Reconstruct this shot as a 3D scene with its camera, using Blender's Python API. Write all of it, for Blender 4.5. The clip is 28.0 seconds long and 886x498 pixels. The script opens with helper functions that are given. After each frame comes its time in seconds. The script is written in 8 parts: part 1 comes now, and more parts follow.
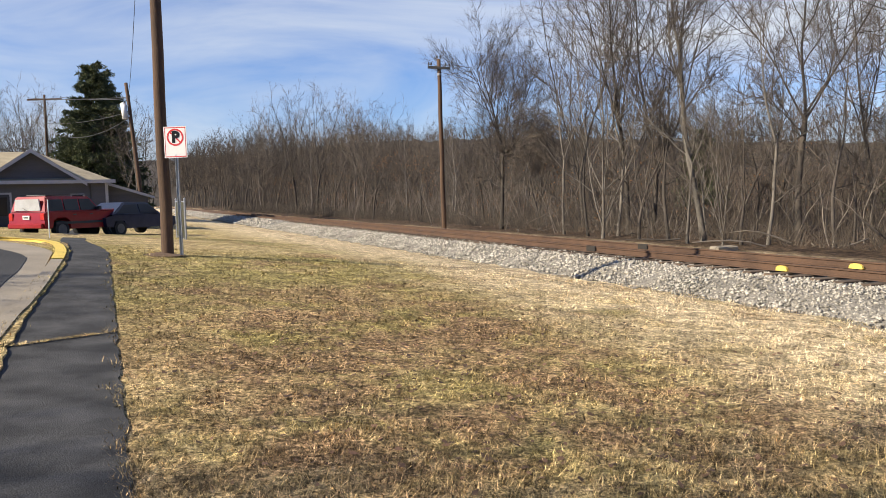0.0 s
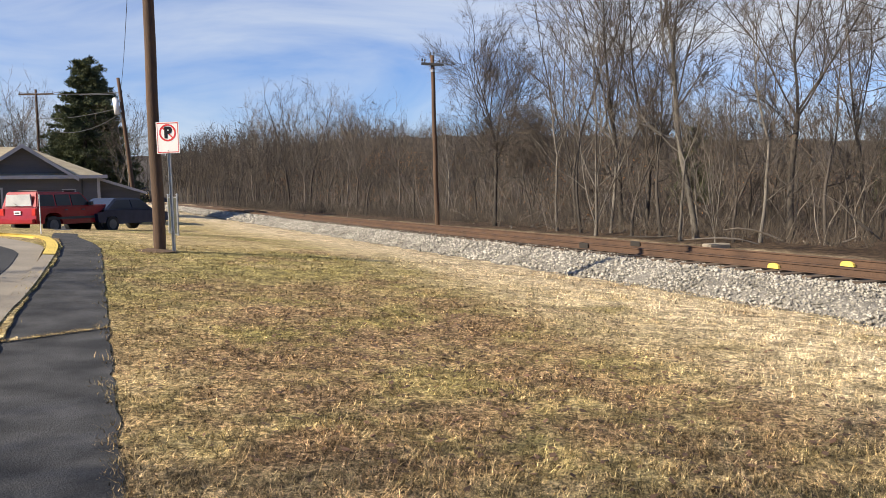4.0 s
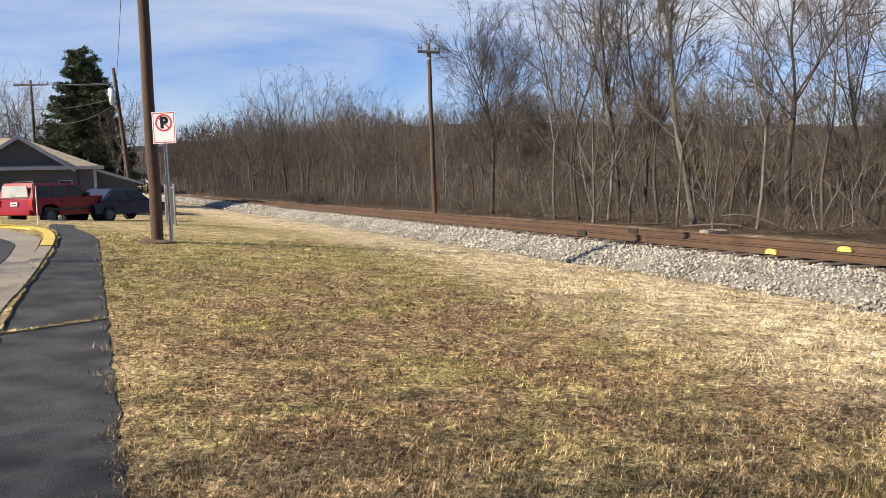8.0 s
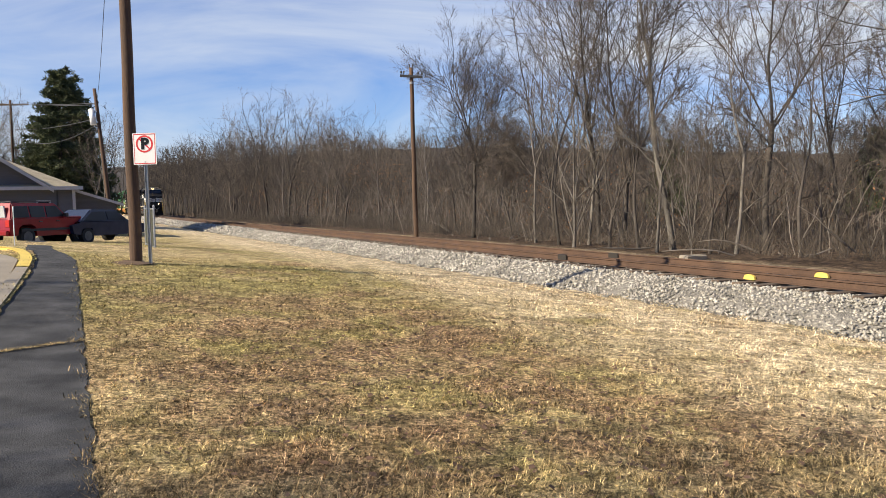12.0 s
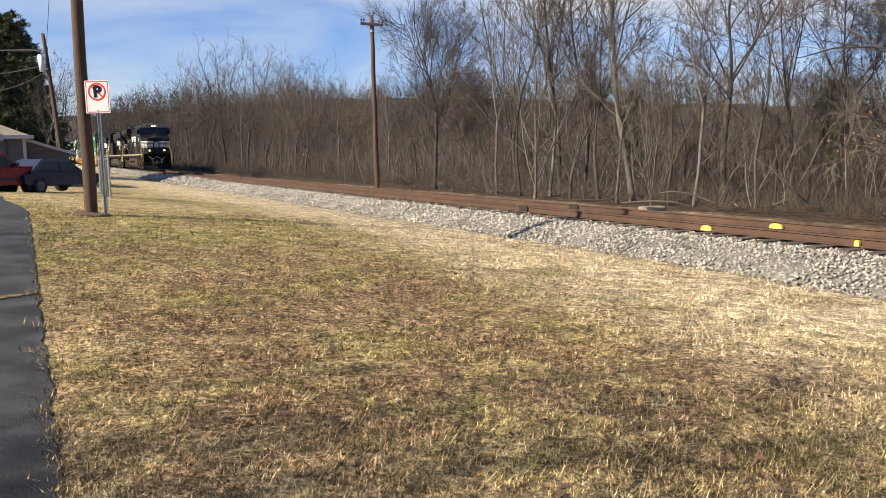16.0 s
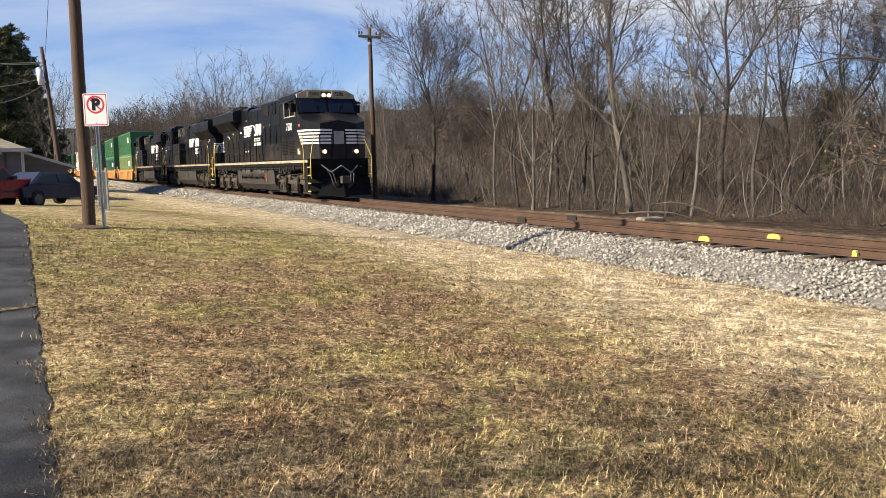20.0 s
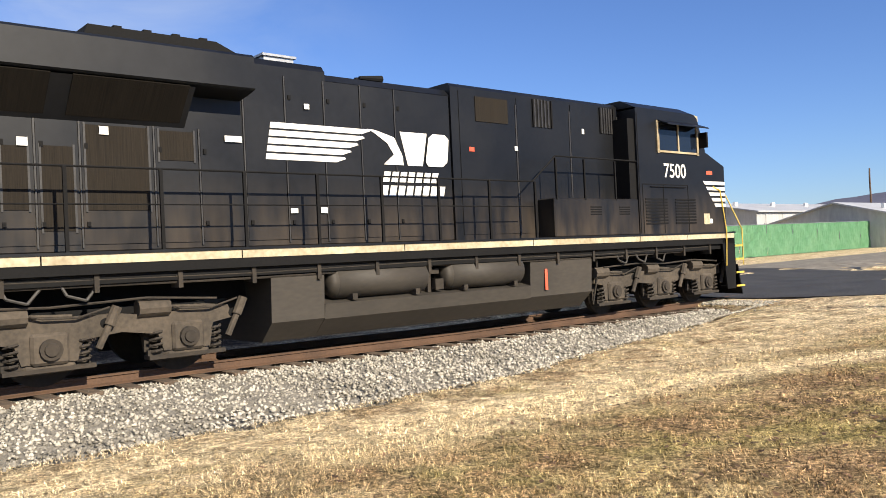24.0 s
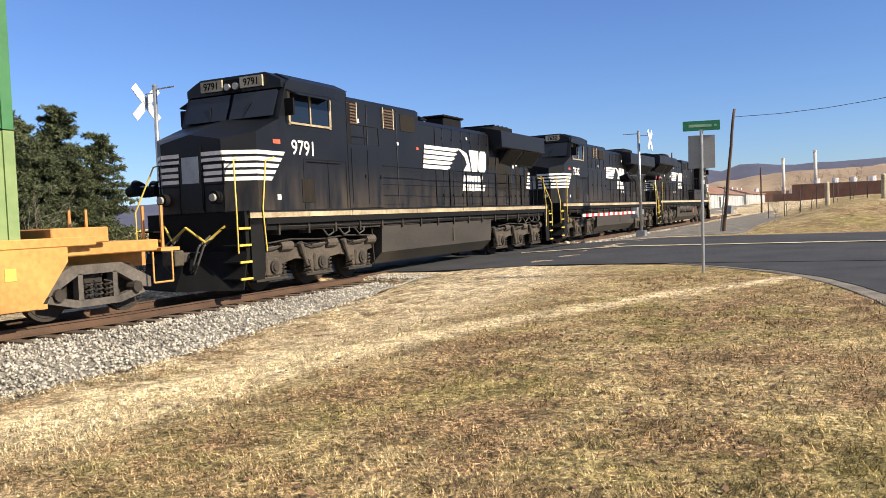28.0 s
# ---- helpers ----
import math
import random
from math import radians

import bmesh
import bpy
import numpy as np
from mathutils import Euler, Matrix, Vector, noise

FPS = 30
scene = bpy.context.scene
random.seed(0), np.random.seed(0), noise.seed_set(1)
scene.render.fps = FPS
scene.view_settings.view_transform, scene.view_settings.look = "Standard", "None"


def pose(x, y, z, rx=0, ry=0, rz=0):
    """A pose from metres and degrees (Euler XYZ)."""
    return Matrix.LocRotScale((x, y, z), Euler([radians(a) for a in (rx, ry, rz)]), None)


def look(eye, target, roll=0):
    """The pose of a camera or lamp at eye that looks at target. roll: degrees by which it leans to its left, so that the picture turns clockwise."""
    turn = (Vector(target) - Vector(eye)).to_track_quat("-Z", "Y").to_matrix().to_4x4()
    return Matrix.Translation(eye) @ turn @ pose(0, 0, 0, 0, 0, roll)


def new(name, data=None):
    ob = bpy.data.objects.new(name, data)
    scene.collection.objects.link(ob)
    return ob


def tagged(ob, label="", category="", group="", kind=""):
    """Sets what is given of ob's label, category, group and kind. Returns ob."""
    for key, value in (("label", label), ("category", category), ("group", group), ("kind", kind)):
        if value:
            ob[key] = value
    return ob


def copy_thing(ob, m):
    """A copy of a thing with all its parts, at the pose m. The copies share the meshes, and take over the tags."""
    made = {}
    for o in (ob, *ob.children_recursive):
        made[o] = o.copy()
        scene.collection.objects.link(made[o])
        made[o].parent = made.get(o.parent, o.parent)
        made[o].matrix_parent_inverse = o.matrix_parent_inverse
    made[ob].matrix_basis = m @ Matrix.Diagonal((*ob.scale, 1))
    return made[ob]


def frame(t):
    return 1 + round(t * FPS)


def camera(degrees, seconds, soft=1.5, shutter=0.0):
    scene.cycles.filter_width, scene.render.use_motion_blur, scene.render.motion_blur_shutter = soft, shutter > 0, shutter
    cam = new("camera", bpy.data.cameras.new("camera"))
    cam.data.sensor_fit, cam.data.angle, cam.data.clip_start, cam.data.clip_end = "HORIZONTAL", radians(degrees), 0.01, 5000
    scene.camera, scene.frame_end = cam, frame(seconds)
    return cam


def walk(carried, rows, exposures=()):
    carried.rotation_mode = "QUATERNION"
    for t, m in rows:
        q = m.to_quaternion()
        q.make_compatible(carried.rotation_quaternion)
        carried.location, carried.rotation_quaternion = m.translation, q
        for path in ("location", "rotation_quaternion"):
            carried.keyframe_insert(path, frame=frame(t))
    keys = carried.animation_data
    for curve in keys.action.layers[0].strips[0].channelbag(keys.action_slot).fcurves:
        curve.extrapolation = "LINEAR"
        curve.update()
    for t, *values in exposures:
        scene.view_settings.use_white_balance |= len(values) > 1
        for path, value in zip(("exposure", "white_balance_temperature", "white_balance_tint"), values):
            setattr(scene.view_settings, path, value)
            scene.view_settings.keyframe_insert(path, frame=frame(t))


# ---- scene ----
# time, yaw, pitch, roll of the hand-held camera, which stands on the lawn and only turns
EYE = (0.0, 0.0, 1.6)
TURNS = [
    (0.0, 0.0, -3.74, 1.31), (0.5, 0.14, -3.95, 1.22), (1.0, -0.0, -4.08, 1.07), (1.5, -0.31, -3.89, 1.01), (2.0, -0.38, -3.82, 0.98),
    (2.5, -0.47, -3.75, 0.94), (3.0, -0.39, -3.72, 1.02), (3.5, -0.4, -3.82, 1.07), (5.5, -0.66, -4.31, 1.22), (6.0, -0.42, -4.22, 1.39),
    (6.5, -0.51, -4.4, 1.46), (7.0, -0.52, -4.55, 1.4), (7.5, -0.52, -4.66, 1.43), (8.0, -0.66, -4.8, 1.54), (8.5, -0.87, -5.21, 1.39),
    (9.0, -0.88, -5.52, 1.3), (9.5, -1.4, -5.43, 1.26), (10.0, -3.85, -5.78, 0.85), (10.5, -3.25, -4.74, 1.14), (11.0, -2.44, -3.11, 1.23),
    (11.5, -2.3, -2.95, 1.28), (12.0, -1.93, -3.2, 1.07), (12.5, -2.27, -3.45, 1.11), (13.0, -3.34, -3.57, 1.29), (13.5, -6.17, -4.0, 2.3),
    (15.5, -4.32, -5.56, 0.79), (16.0, -4.59, -6.62, 0.87), (16.5, -4.19, -7.44, 0.56), (17.0, -3.96, -7.98, 1.53), (17.5, -3.92, -8.04, 1.16),
    (18.0, -4.17, -7.68, 1.6), (18.5, -3.68, -7.14, 1.97), (19.0, -3.9, -6.95, 1.99), (19.5, -3.98, -6.76, 1.87), (20.0, -4.73, -5.83, 1.05),
    (20.5, -6.4, -4.23, 0.62), (21.0, -8.39, -2.98, 1.59), (21.5, -15.37, 0.02, 0.82), (23.5, -96.84, 2.88, 2.36), (24.0, -108.74, 0.39, 2.65),
    (24.5, -119.46, 0.05, 3.68), (25.0, -123.89, -0.12, 1.71), (25.5, -124.57, -0.13, 1.29), (26.0, -127.12, -1.35, 1.6), (26.5, -126.79, -2.08, 2.47),
    (27.0, -127.98, -2.23, 2.41), (27.5, -130.55, -2.46, 2.01), (28.0, -131.36, -2.27, 2.42),
]
cam = camera(56.32, 28.0, 0.9)
walk(cam, [(t, pose(*EYE, 90 + p, r, y)) for t, y, p, r in TURNS])

# ---- sky, sun ----
SUN_AZ, SUN_EL = -112.0, 32.0     # degrees from +y towards +x, and above the horizon
world = bpy.data.worlds.new("sky")
scene.world = world
world.use_nodes = True
wn, wl = world.node_tree.nodes, world.node_tree.links
wn.clear()
w_out, w_bg = wn.new("ShaderNodeOutputWorld"), wn.new("ShaderNodeBackground")
w_sky = wn.new("ShaderNodeTexSky")
w_sky.sky_type, w_sky.sun_disc = "NISHITA", False
w_sky.sun_elevation, w_sky.sun_rotation = radians(SUN_EL), radians(SUN_AZ)
w_sky.air_density, w_sky.dust_density, w_sky.ozone_density = 1.0, 0.1, 1.5
w_bg.inputs["Strength"].default_value = 0.055
# thin wisps of high cloud
w_co = wn.new("ShaderNodeTexCoord")
w_map = wn.new("ShaderNodeMapping")
w_map.inputs["Rotation"].default_value = (0.0, 0.25, 0.3)
w_map.inputs["Scale"].default_value = (1.3, 2.2, 6.5)
w_noise = wn.new("ShaderNodeTexNoise")
w_noise.inputs["Scale"].default_value = 1.5
w_noise.inputs["Detail"].default_value = 7.0
w_noise.inputs["Roughness"].default_value = 0.55
w_noise.inputs["Distortion"].default_value = 0.6
w_ramp = wn.new("ShaderNodeMapRange")
w_ramp.inputs["From Min"].default_value, w_ramp.inputs["From Max"].default_value = 0.33, 0.72
w_side = wn.new("ShaderNodeSeparateXYZ")
w_fade = wn.new("ShaderNodeMapRange")
w_fade.inputs["From Min"].default_value, w_fade.inputs["From Max"].default_value = -0.3, 0.55
w_mul = wn.new("ShaderNodeMath")
w_mul.operation = "MULTIPLY"
w_mul2 = wn.new("ShaderNodeMath")
w_mul2.operation = "MULTIPLY"
w_mul2.inputs[1].default_value = 1.0
w_mix = wn.new("ShaderNodeMix")
w_mix.data_type = "RGBA"
w_mix.inputs["B"].default_value = (7.4, 7.9, 8.6, 1)
wl.new(w_co.outputs["Generated"], w_map.inputs["Vector"])
wl.new(w_map.outputs["Vector"], w_noise.inputs["Vector"])
wl.new(w_noise.outputs["Fac"], w_ramp.inputs["Value"])
wl.new(w_co.outputs["Generated"], w_side.inputs["Vector"])
wl.new(w_side.outputs["Y"], w_fade.inputs["Value"])
wl.new(w_ramp.outputs["Result"], w_mul.inputs[0])
wl.new(w_fade.outputs["Result"], w_mul.inputs[1])
wl.new(w_mul.outputs["Value"], w_mul2.inputs[0])
wl.new(w_mul2.outputs["Value"], w_mix.inputs["Factor"])
w_tint = wn.new("ShaderNodeMix")
w_tint.data_type, w_tint.blend_type = "RGBA", "MULTIPLY"
w_tint.inputs["Factor"].default_value = 1.0
w_tint.inputs["B"].default_value = (0.67, 0.88, 1.37, 1)
wl.new(w_sky.outputs["Color"], w_tint.inputs["A"])
wl.new(w_tint.outputs["Result"], w_mix.inputs["A"])
wl.new(w_mix.outputs["Result"], w_bg.inputs["Color"])
wl.new(w_bg.outputs["Background"], w_out.inputs["Surface"])

sun_data = bpy.data.lights.new("sun", "SUN")
sun_data.energy, sun_data.angle, sun_data.color = 5.0, radians(0.6), (1.0, 0.88, 0.69)
sun = new("sun", sun_data)
sun_way = Vector((math.sin(radians(SUN_AZ)) * math.cos(radians(SUN_EL)), math.cos(radians(SUN_AZ)) * math.cos(radians(SUN_EL)), math.sin(radians(SUN_EL))))
sun.matrix_world = look(sun_way * 60, (0, 0, 0))
scene.view_settings.exposure = 0.92

# ---- the plan: the track's line, and heights ----
HEAD = radians(158.04)
UX, UY = math.sin(HEAD), math.cos(HEAD)      # the way the train goes
NX, NY = -math.cos(HEAD), math.sin(HEAD)     # to its left, away from the lawn
D0 = 13.69


def smooth(a, b, x):
    t = min(1.0, max(0.0, (x - a) / (b - a)))
    return t * t * (3 - 2 * t)


def bend(s):
    return -0.9 * (1 - math.exp(-((60 - s) / 110) ** 2)) if s < 60 else 0.0


def rail_z(s):
    return -0.05 + 0.10 * smooth(13, 4, s) - 0.001 * max(-100.0, min(s, 0.0)) + 0.004 * max(0.0, s - 5)


def on_track(s, q=0.0, z=0.0):
    """A point s metres along the track, q metres towards the lawn, z over the rails."""
    o = D0 + bend(s) - q
    return Vector((NX * o + UX * s, NY * o + UY * s, rail_z(s) + z))


def track_yaw(s):
    a, b = on_track(s - 3), on_track(s + 3)
    return math.degrees(math.atan2(b.y - a.y, b.x - a.x))


def track_sq(x, y):
    s = x * UX + y * UY
    return s, D0 + bend(s) - (x * NX + y * NY)


def toe_q(s):
    """How far the ballast reaches towards the lawn."""
    return 2.9 + 0.85 * smooth(-12, 0, s) - 1.0 * smooth(9, 14.5, s)


def ground_sq(s, q):
    toe = -0.46
    far = 0.04 + 0.006 * max(0.0, s - 5)
    over = rail_z(s) - 0.03
    r = over + (far - over) * smooth(2.5, 5.5, abs(q))
    k = smooth(13.0, 22.5, s)
    if q >= 0:
        rise = 0.5 + 0.6 * smooth(4, 20, -s) - 0.45 * smooth(22, 44, -s)
        a = max(0.0, min(1.5, (q - 3.4) / 9.8))
        z = toe + a ** 0.75 * rise
        z -= 0.12 * smooth(-4, 6, s) * math.exp(-((q - 5.2) / 1.5) ** 2)
        z = z * (1 - k) + r * k
        z += 1.25 * smooth(39, 47, s) * smooth(7.5, 14, q)
    else:
        z = toe + 0.3 * smooth(3, 14, -q) + (2.4 + 3.0 * smooth(-40, -120, s)) * smooth(30, 110, -q) * smooth(25, -15, s)
        z = z * (1 - k) + r * k
    w = toe_q(s) if q > 0 else 3.4
    b = smooth(w, w - 0.8, abs(q)) if s < 20 or s > 38.5 else 0.0
    return z - 0.25 * b


def ground_z(x, y):
    d = math.hypot(x, y)
    s, q = track_sq(x, y)
    return ground_sq(s, q) * (1 - smooth(220, 500, d))

# ---- making meshes ----
rnd = random.Random(7)


def mesh_of(name, verts, faces, material=None, smooth_shade=False):
    me = bpy.data.meshes.new(name)
    me.from_pydata([tuple(v) for v in verts], [], faces)
    if material:
        me.materials.append(material)
    if smooth_shade:
        me.polygons.foreach_set("use_smooth", [True] * len(me.polygons))
    me.update()
    return me


def mesh_np(name, verts, tris, material):
    """A mesh from arrays of vertices and triangles."""
    me = bpy.data.meshes.new(name)
    me.vertices.add(len(verts))
    me.vertices.foreach_set("co", np.asarray(verts, np.float32).ravel())
    n = len(tris)
    me.loops.add(3 * n)
    me.loops.foreach_set("vertex_index", np.asarray(tris, np.int32).ravel())
    me.polygons.add(n)
    me.polygons.foreach_set("loop_start", np.arange(n, dtype=np.int32) * 3)
    me.materials.append(material)
    me.update(calc_edges=True)
    return me


def place(ob, parent):
    ob.parent = parent
    return ob


def thing(name, label, category, at=None, group="", kind=""):
    """An Empty at the base of a thing."""
    ob = new(name)
    ob.empty_display_size = 0.2
    if at is not None:
        ob.matrix_basis = at
    return tagged(ob, label, category, group, kind)


def part(name, bm, material, parent=None, label="", shade=False):
    """Links a bmesh as one mesh object under a thing or a part."""
    me = bpy.data.meshes.new(name)
    bm.normal_update()
    bm.to_mesh(me)
    bm.free()
    me.materials.append(material)
    if shade:
        me.polygons.foreach_set("use_smooth", [True] * len(me.polygons))
    ob = new(name, me)
    if parent is not None:
        ob.parent = parent
    if label:
        ob["label"] = label
    return ob


def again(ob, at, parent=None):
    """The same part once more at another pose, on the same mesh."""
    o = new(ob.name.split(".")[0], ob.data)
    o.matrix_basis = at
    o.parent = parent if parent is not None else ob.parent
    return o


def box(bm, x0, x1, y0, y1, z0, z1, bevel=0.0):
    """Adds a box, its edges rounded by bevel."""
    vs = [bm.verts.new((x, y, z)) for z in (z0, z1) for y in (y0, y1) for x in (x0, x1)]
    fs = [bm.faces.new([vs[i] for i in f]) for f in ((0, 2, 3, 1), (4, 5, 7, 6), (0, 1, 5, 4), (2, 6, 7, 3), (0, 4, 6, 2), (1, 3, 7, 5))]
    if bevel:
        es = list({e for f in fs for e in f.edges})
        bmesh.ops.bevel(bm, geom=es, offset=bevel, segments=1, affect="EDGES")
    return bm


def boxes(*rows, bevel=0.0):
    bm = bmesh.new()
    for r in rows:
        box(bm, *r, bevel=bevel)
    return bm


def rod(bm, a, b, r0, r1=None, n=8, caps=True):
    """Adds a tapered round bar from a to b."""
    a, b = Vector(a), Vector(b)
    r1 = r0 if r1 is None else r1
    d = (b - a).normalized()
    e = d.cross(Vector((0, 0, 1)) if abs(d.z) < 0.9 else Vector((1, 0, 0))).normalized()
    f = d.cross(e)
    ra, rb = [], []
    for i in range(n):
        t = 2 * math.pi * i / n
        w = e * math.cos(t) + f * math.sin(t)
        ra.append(bm.verts.new(a + w * r0))
        rb.append(bm.verts.new(b + w * r1))
    for i in range(n):
        j = (i + 1) % n
        bm.faces.new((ra[i], rb[i], rb[j], ra[j]))
    if caps:
        bm.faces.new(ra)
        bm.faces.new(rb[::-1])
    return bm


def rods(*pairs, r=0.02, n=6):
    bm = bmesh.new()
    for a, b in pairs:
        rod(bm, a, b, r, n=n)
    return bm


def pipe(points, r, n=6, bm=None):
    """A bent bar through points."""
    bm = bm or bmesh.new()
    for a, b in zip(points, points[1:]):
        rod(bm, a, b, r, n=n)
    return bm


def prism(profile, y0, y1, bm=None):
    """Extrudes an (x, z) outline from y0 to y1."""
    bm = bm or bmesh.new()
    a = [bm.verts.new((x, y0, z)) for x, z in profile]
    b = [bm.verts.new((x, y1, z)) for x, z in profile]
    n = len(profile)
    for i in range(n):
        j = (i + 1) % n
        bm.faces.new((a[i], a[j], b[j], b[i]))
    bm.faces.new(a[::-1])
    bm.faces.new(b)
    bmesh.ops.recalc_face_normals(bm, faces=bm.faces[:])
    return bm


def prism_x(profile, x0, x1, bm=None):
    """Extrudes a (y, z) outline from x0 to x1."""
    bm = bm or bmesh.new()
    a = [bm.verts.new((x0, y, z)) for y, z in profile]
    b = [bm.verts.new((x1, y, z)) for y, z in profile]
    n = len(profile)
    for i in range(n):
        j = (i + 1) % n
        bm.faces.new((a[i], a[j], b[j], b[i]))
    bm.faces.new(a[::-1])
    bm.faces.new(b)
    bmesh.ops.recalc_face_normals(bm, faces=bm.faces[:])
    return bm


def flat(points, thick, bm=None):
    """A slab under an outline of (x, y, z) corners."""
    bm = bm or bmesh.new()
    a = [bm.verts.new(p) for p in points]
    b = [bm.verts.new((p[0], p[1], p[2] - thick)) for p in points]
    n = len(points)
    for i in range(n):
        j = (i + 1) % n
        bm.faces.new((a[j], a[i], b[i], b[j]))
    bm.faces.new(a)
    bm.faces.new(b[::-1])
    bmesh.ops.recalc_face_normals(bm, faces=bm.faces[:])
    return bm


# ---- materials ----
def material(name, dark, light, rough=0.8, metal=0.0, scale=2.0, fine=30.0, bump=0.3, depth=0.01, stretch=(1, 1, 1), vary=0.0, island=0.0, rough_vary=0.1, spread=(0.3, 0.7), spec=0.5):
    """Two colours mixed by a broad and a fine noise, with relief; vary and island change the brightness from piece to piece."""
    m = bpy.data.materials.new(name)
    m.use_nodes = True
    n, l = m.node_tree.nodes, m.node_tree.links
    b = n["Principled BSDF"]
    co, mp = n.new("ShaderNodeTexCoord"), n.new("ShaderNodeMapping")
    mp.inputs["Scale"].default_value = stretch
    l.new(co.outputs["Object"], mp.inputs["Vector"])
    n1, n2 = n.new("ShaderNodeTexNoise"), n.new("ShaderNodeTexNoise")
    n1.inputs["Scale"].default_value, n2.inputs["Scale"].default_value = scale, fine
    n1.inputs["Detail"].default_value, n2.inputs["Detail"].default_value = 5, 3
    for q in (n1, n2):
        l.new(mp.outputs["Vector"], q.inputs["Vector"])
    av = n.new("ShaderNodeMix")
    av.inputs["Factor"].default_value = 0.4
    l.new(n1.outputs["Fac"], av.inputs["A"])
    l.new(n2.outputs["Fac"], av.inputs["B"])
    rg = n.new("ShaderNodeMapRange")
    rg.inputs["From Min"].default_value, rg.inputs["From Max"].default_value = spread
    l.new(av.outputs["Result"], rg.inputs["Value"])
    mx = n.new("ShaderNodeMix")
    mx.data_type = "RGBA"
    mx.inputs["A"].default_value, mx.inputs["B"].default_value = (*dark, 1), (*light, 1)
    l.new(rg.outputs["Result"], mx.inputs["Factor"])
    colour = mx.outputs["Result"]
    for amount, source in ((vary, "obj"), (island, "isl")):
        if not amount:
            continue
        if source == "obj":
            r = n.new("ShaderNodeObjectInfo").outputs["Random"]
        else:
            r = n.new("ShaderNodeNewGeometry").outputs["Random Per Island"]
        mr = n.new("ShaderNodeMapRange")
        mr.inputs["To Min"].default_value, mr.inputs["To Max"].default_value = 1 - amount, 1 + amount
        l.new(r, mr.inputs["Value"])
        hs = n.new("ShaderNodeHueSaturation")
        l.new(mr.outputs["Result"], hs.inputs["Value"])
        l.new(colour, hs.inputs["Color"])
        colour = hs.outputs["Color"]
    l.new(colour, b.inputs["Base Color"])
    rr = n.new("ShaderNodeMapRange")
    rr.inputs["To Min"].default_value, rr.inputs["To Max"].default_value = max(0.02, rough - rough_vary), min(1, rough + rough_vary)
    l.new(n1.outputs["Fac"], rr.inputs["Value"])
    l.new(rr.outputs["Result"], b.inputs["Roughness"])
    b.inputs["Metallic"].default_value = metal
    b.inputs["Specular IOR Level"].default_value = spec
    if bump:
        bp = n.new("ShaderNodeBump")
        bp.inputs["Strength"].default_value, bp.inputs["Distance"].default_value = bump, depth
        l.new(n2.outputs["Fac"], bp.inputs["Height"])
        l.new(bp.outputs["Normal"], b.inputs["Normal"])
    return m


def glowing(name, colour, strength):
    m = bpy.data.materials.new(name)
    m.use_nodes = True
    b = m.node_tree.nodes["Principled BSDF"]
    b.inputs["Base Color"].default_value = (*colour, 1)
    b.inputs["Emission Color"].default_value = (*colour, 1)
    b.inputs["Emission Strength"].default_value = strength
    return m


def glass(name, tint, rough=0.03):
    m = bpy.data.materials.new(name)
    m.use_nodes = True
    b = m.node_tree.nodes["Principled BSDF"]
    b.inputs["Base Color"].default_value = (*tint, 1)
    b.inputs["Roughness"].default_value = rough
    b.inputs["IOR"].default_value = 1.5
    b.inputs["Specular IOR Level"].default_value = 0.8
    return m


M_BARK = material("bark", (0.022, 0.018, 0.0145), (0.088, 0.073, 0.06), 0.95, scale=1.2, fine=25, vary=0.5, depth=0.02)
M_TWIG = material("twig", (0.042, 0.034, 0.028), (0.138, 0.112, 0.09), 0.95, scale=0.4, fine=6, bump=0, vary=0.25, island=0.3)
M_BRUSH = material("brush", (0.006, 0.0045, 0.004), (0.088, 0.069, 0.052), 0.95, scale=0.25, fine=3, bump=0, island=0.7)
M_NEEDLE = material("needles", (0.034, 0.046, 0.02), (0.105, 0.122, 0.05), 0.85, scale=0.7, fine=6, bump=0, island=0.35)
M_STONE = material("ballast_stone", (0.185, 0.17, 0.14), (0.485, 0.45, 0.385), 0.9, scale=1.1, fine=40, island=0.5)
M_BED = material("ballast_bed", (0.085, 0.078, 0.065), (0.33, 0.305, 0.26), 0.95, scale=9, fine=34, bump=1.0, depth=0.05)
M_RUST = material("rusty_rail", (0.04, 0.021, 0.012), (0.11, 0.06, 0.034), 0.8, scale=1.5, fine=30, bump=0.3)
M_TIE = material("weathered_tie", (0.045, 0.034, 0.026), (0.15, 0.105, 0.07), 0.95, scale=2, fine=30, stretch=(6, 1, 6), vary=0.3)
M_ASPHALT = material("asphalt", (0.010, 0.0102, 0.0115), (0.038, 0.038, 0.040), 0.9, scale=0.8, fine=48, bump=0.8, depth=0.008, spread=(0.36, 0.64))
M_FOOTPATH = material("footpath_asphalt", (0.006, 0.0062, 0.007), (0.066, 0.066, 0.068), 0.92, scale=2.5, fine=85, bump=1.0, depth=0.008, spread=(0.40, 0.66))
M_CONCRETE = material("concrete", (0.17, 0.145, 0.11), (0.32, 0.28, 0.222), 0.9, scale=1.2, fine=40, bump=0.3)
M_YELLOW = material("yellow_paint", (0.50, 0.36, 0.06), (0.75, 0.56, 0.12), 0.7, scale=3, fine=40)
M_POLEWOOD = material("pole_wood", (0.03, 0.018, 0.011), (0.13, 0.075, 0.045), 0.9, scale=1.2, fine=14, stretch=(6, 6, 0.5), bump=0.6)
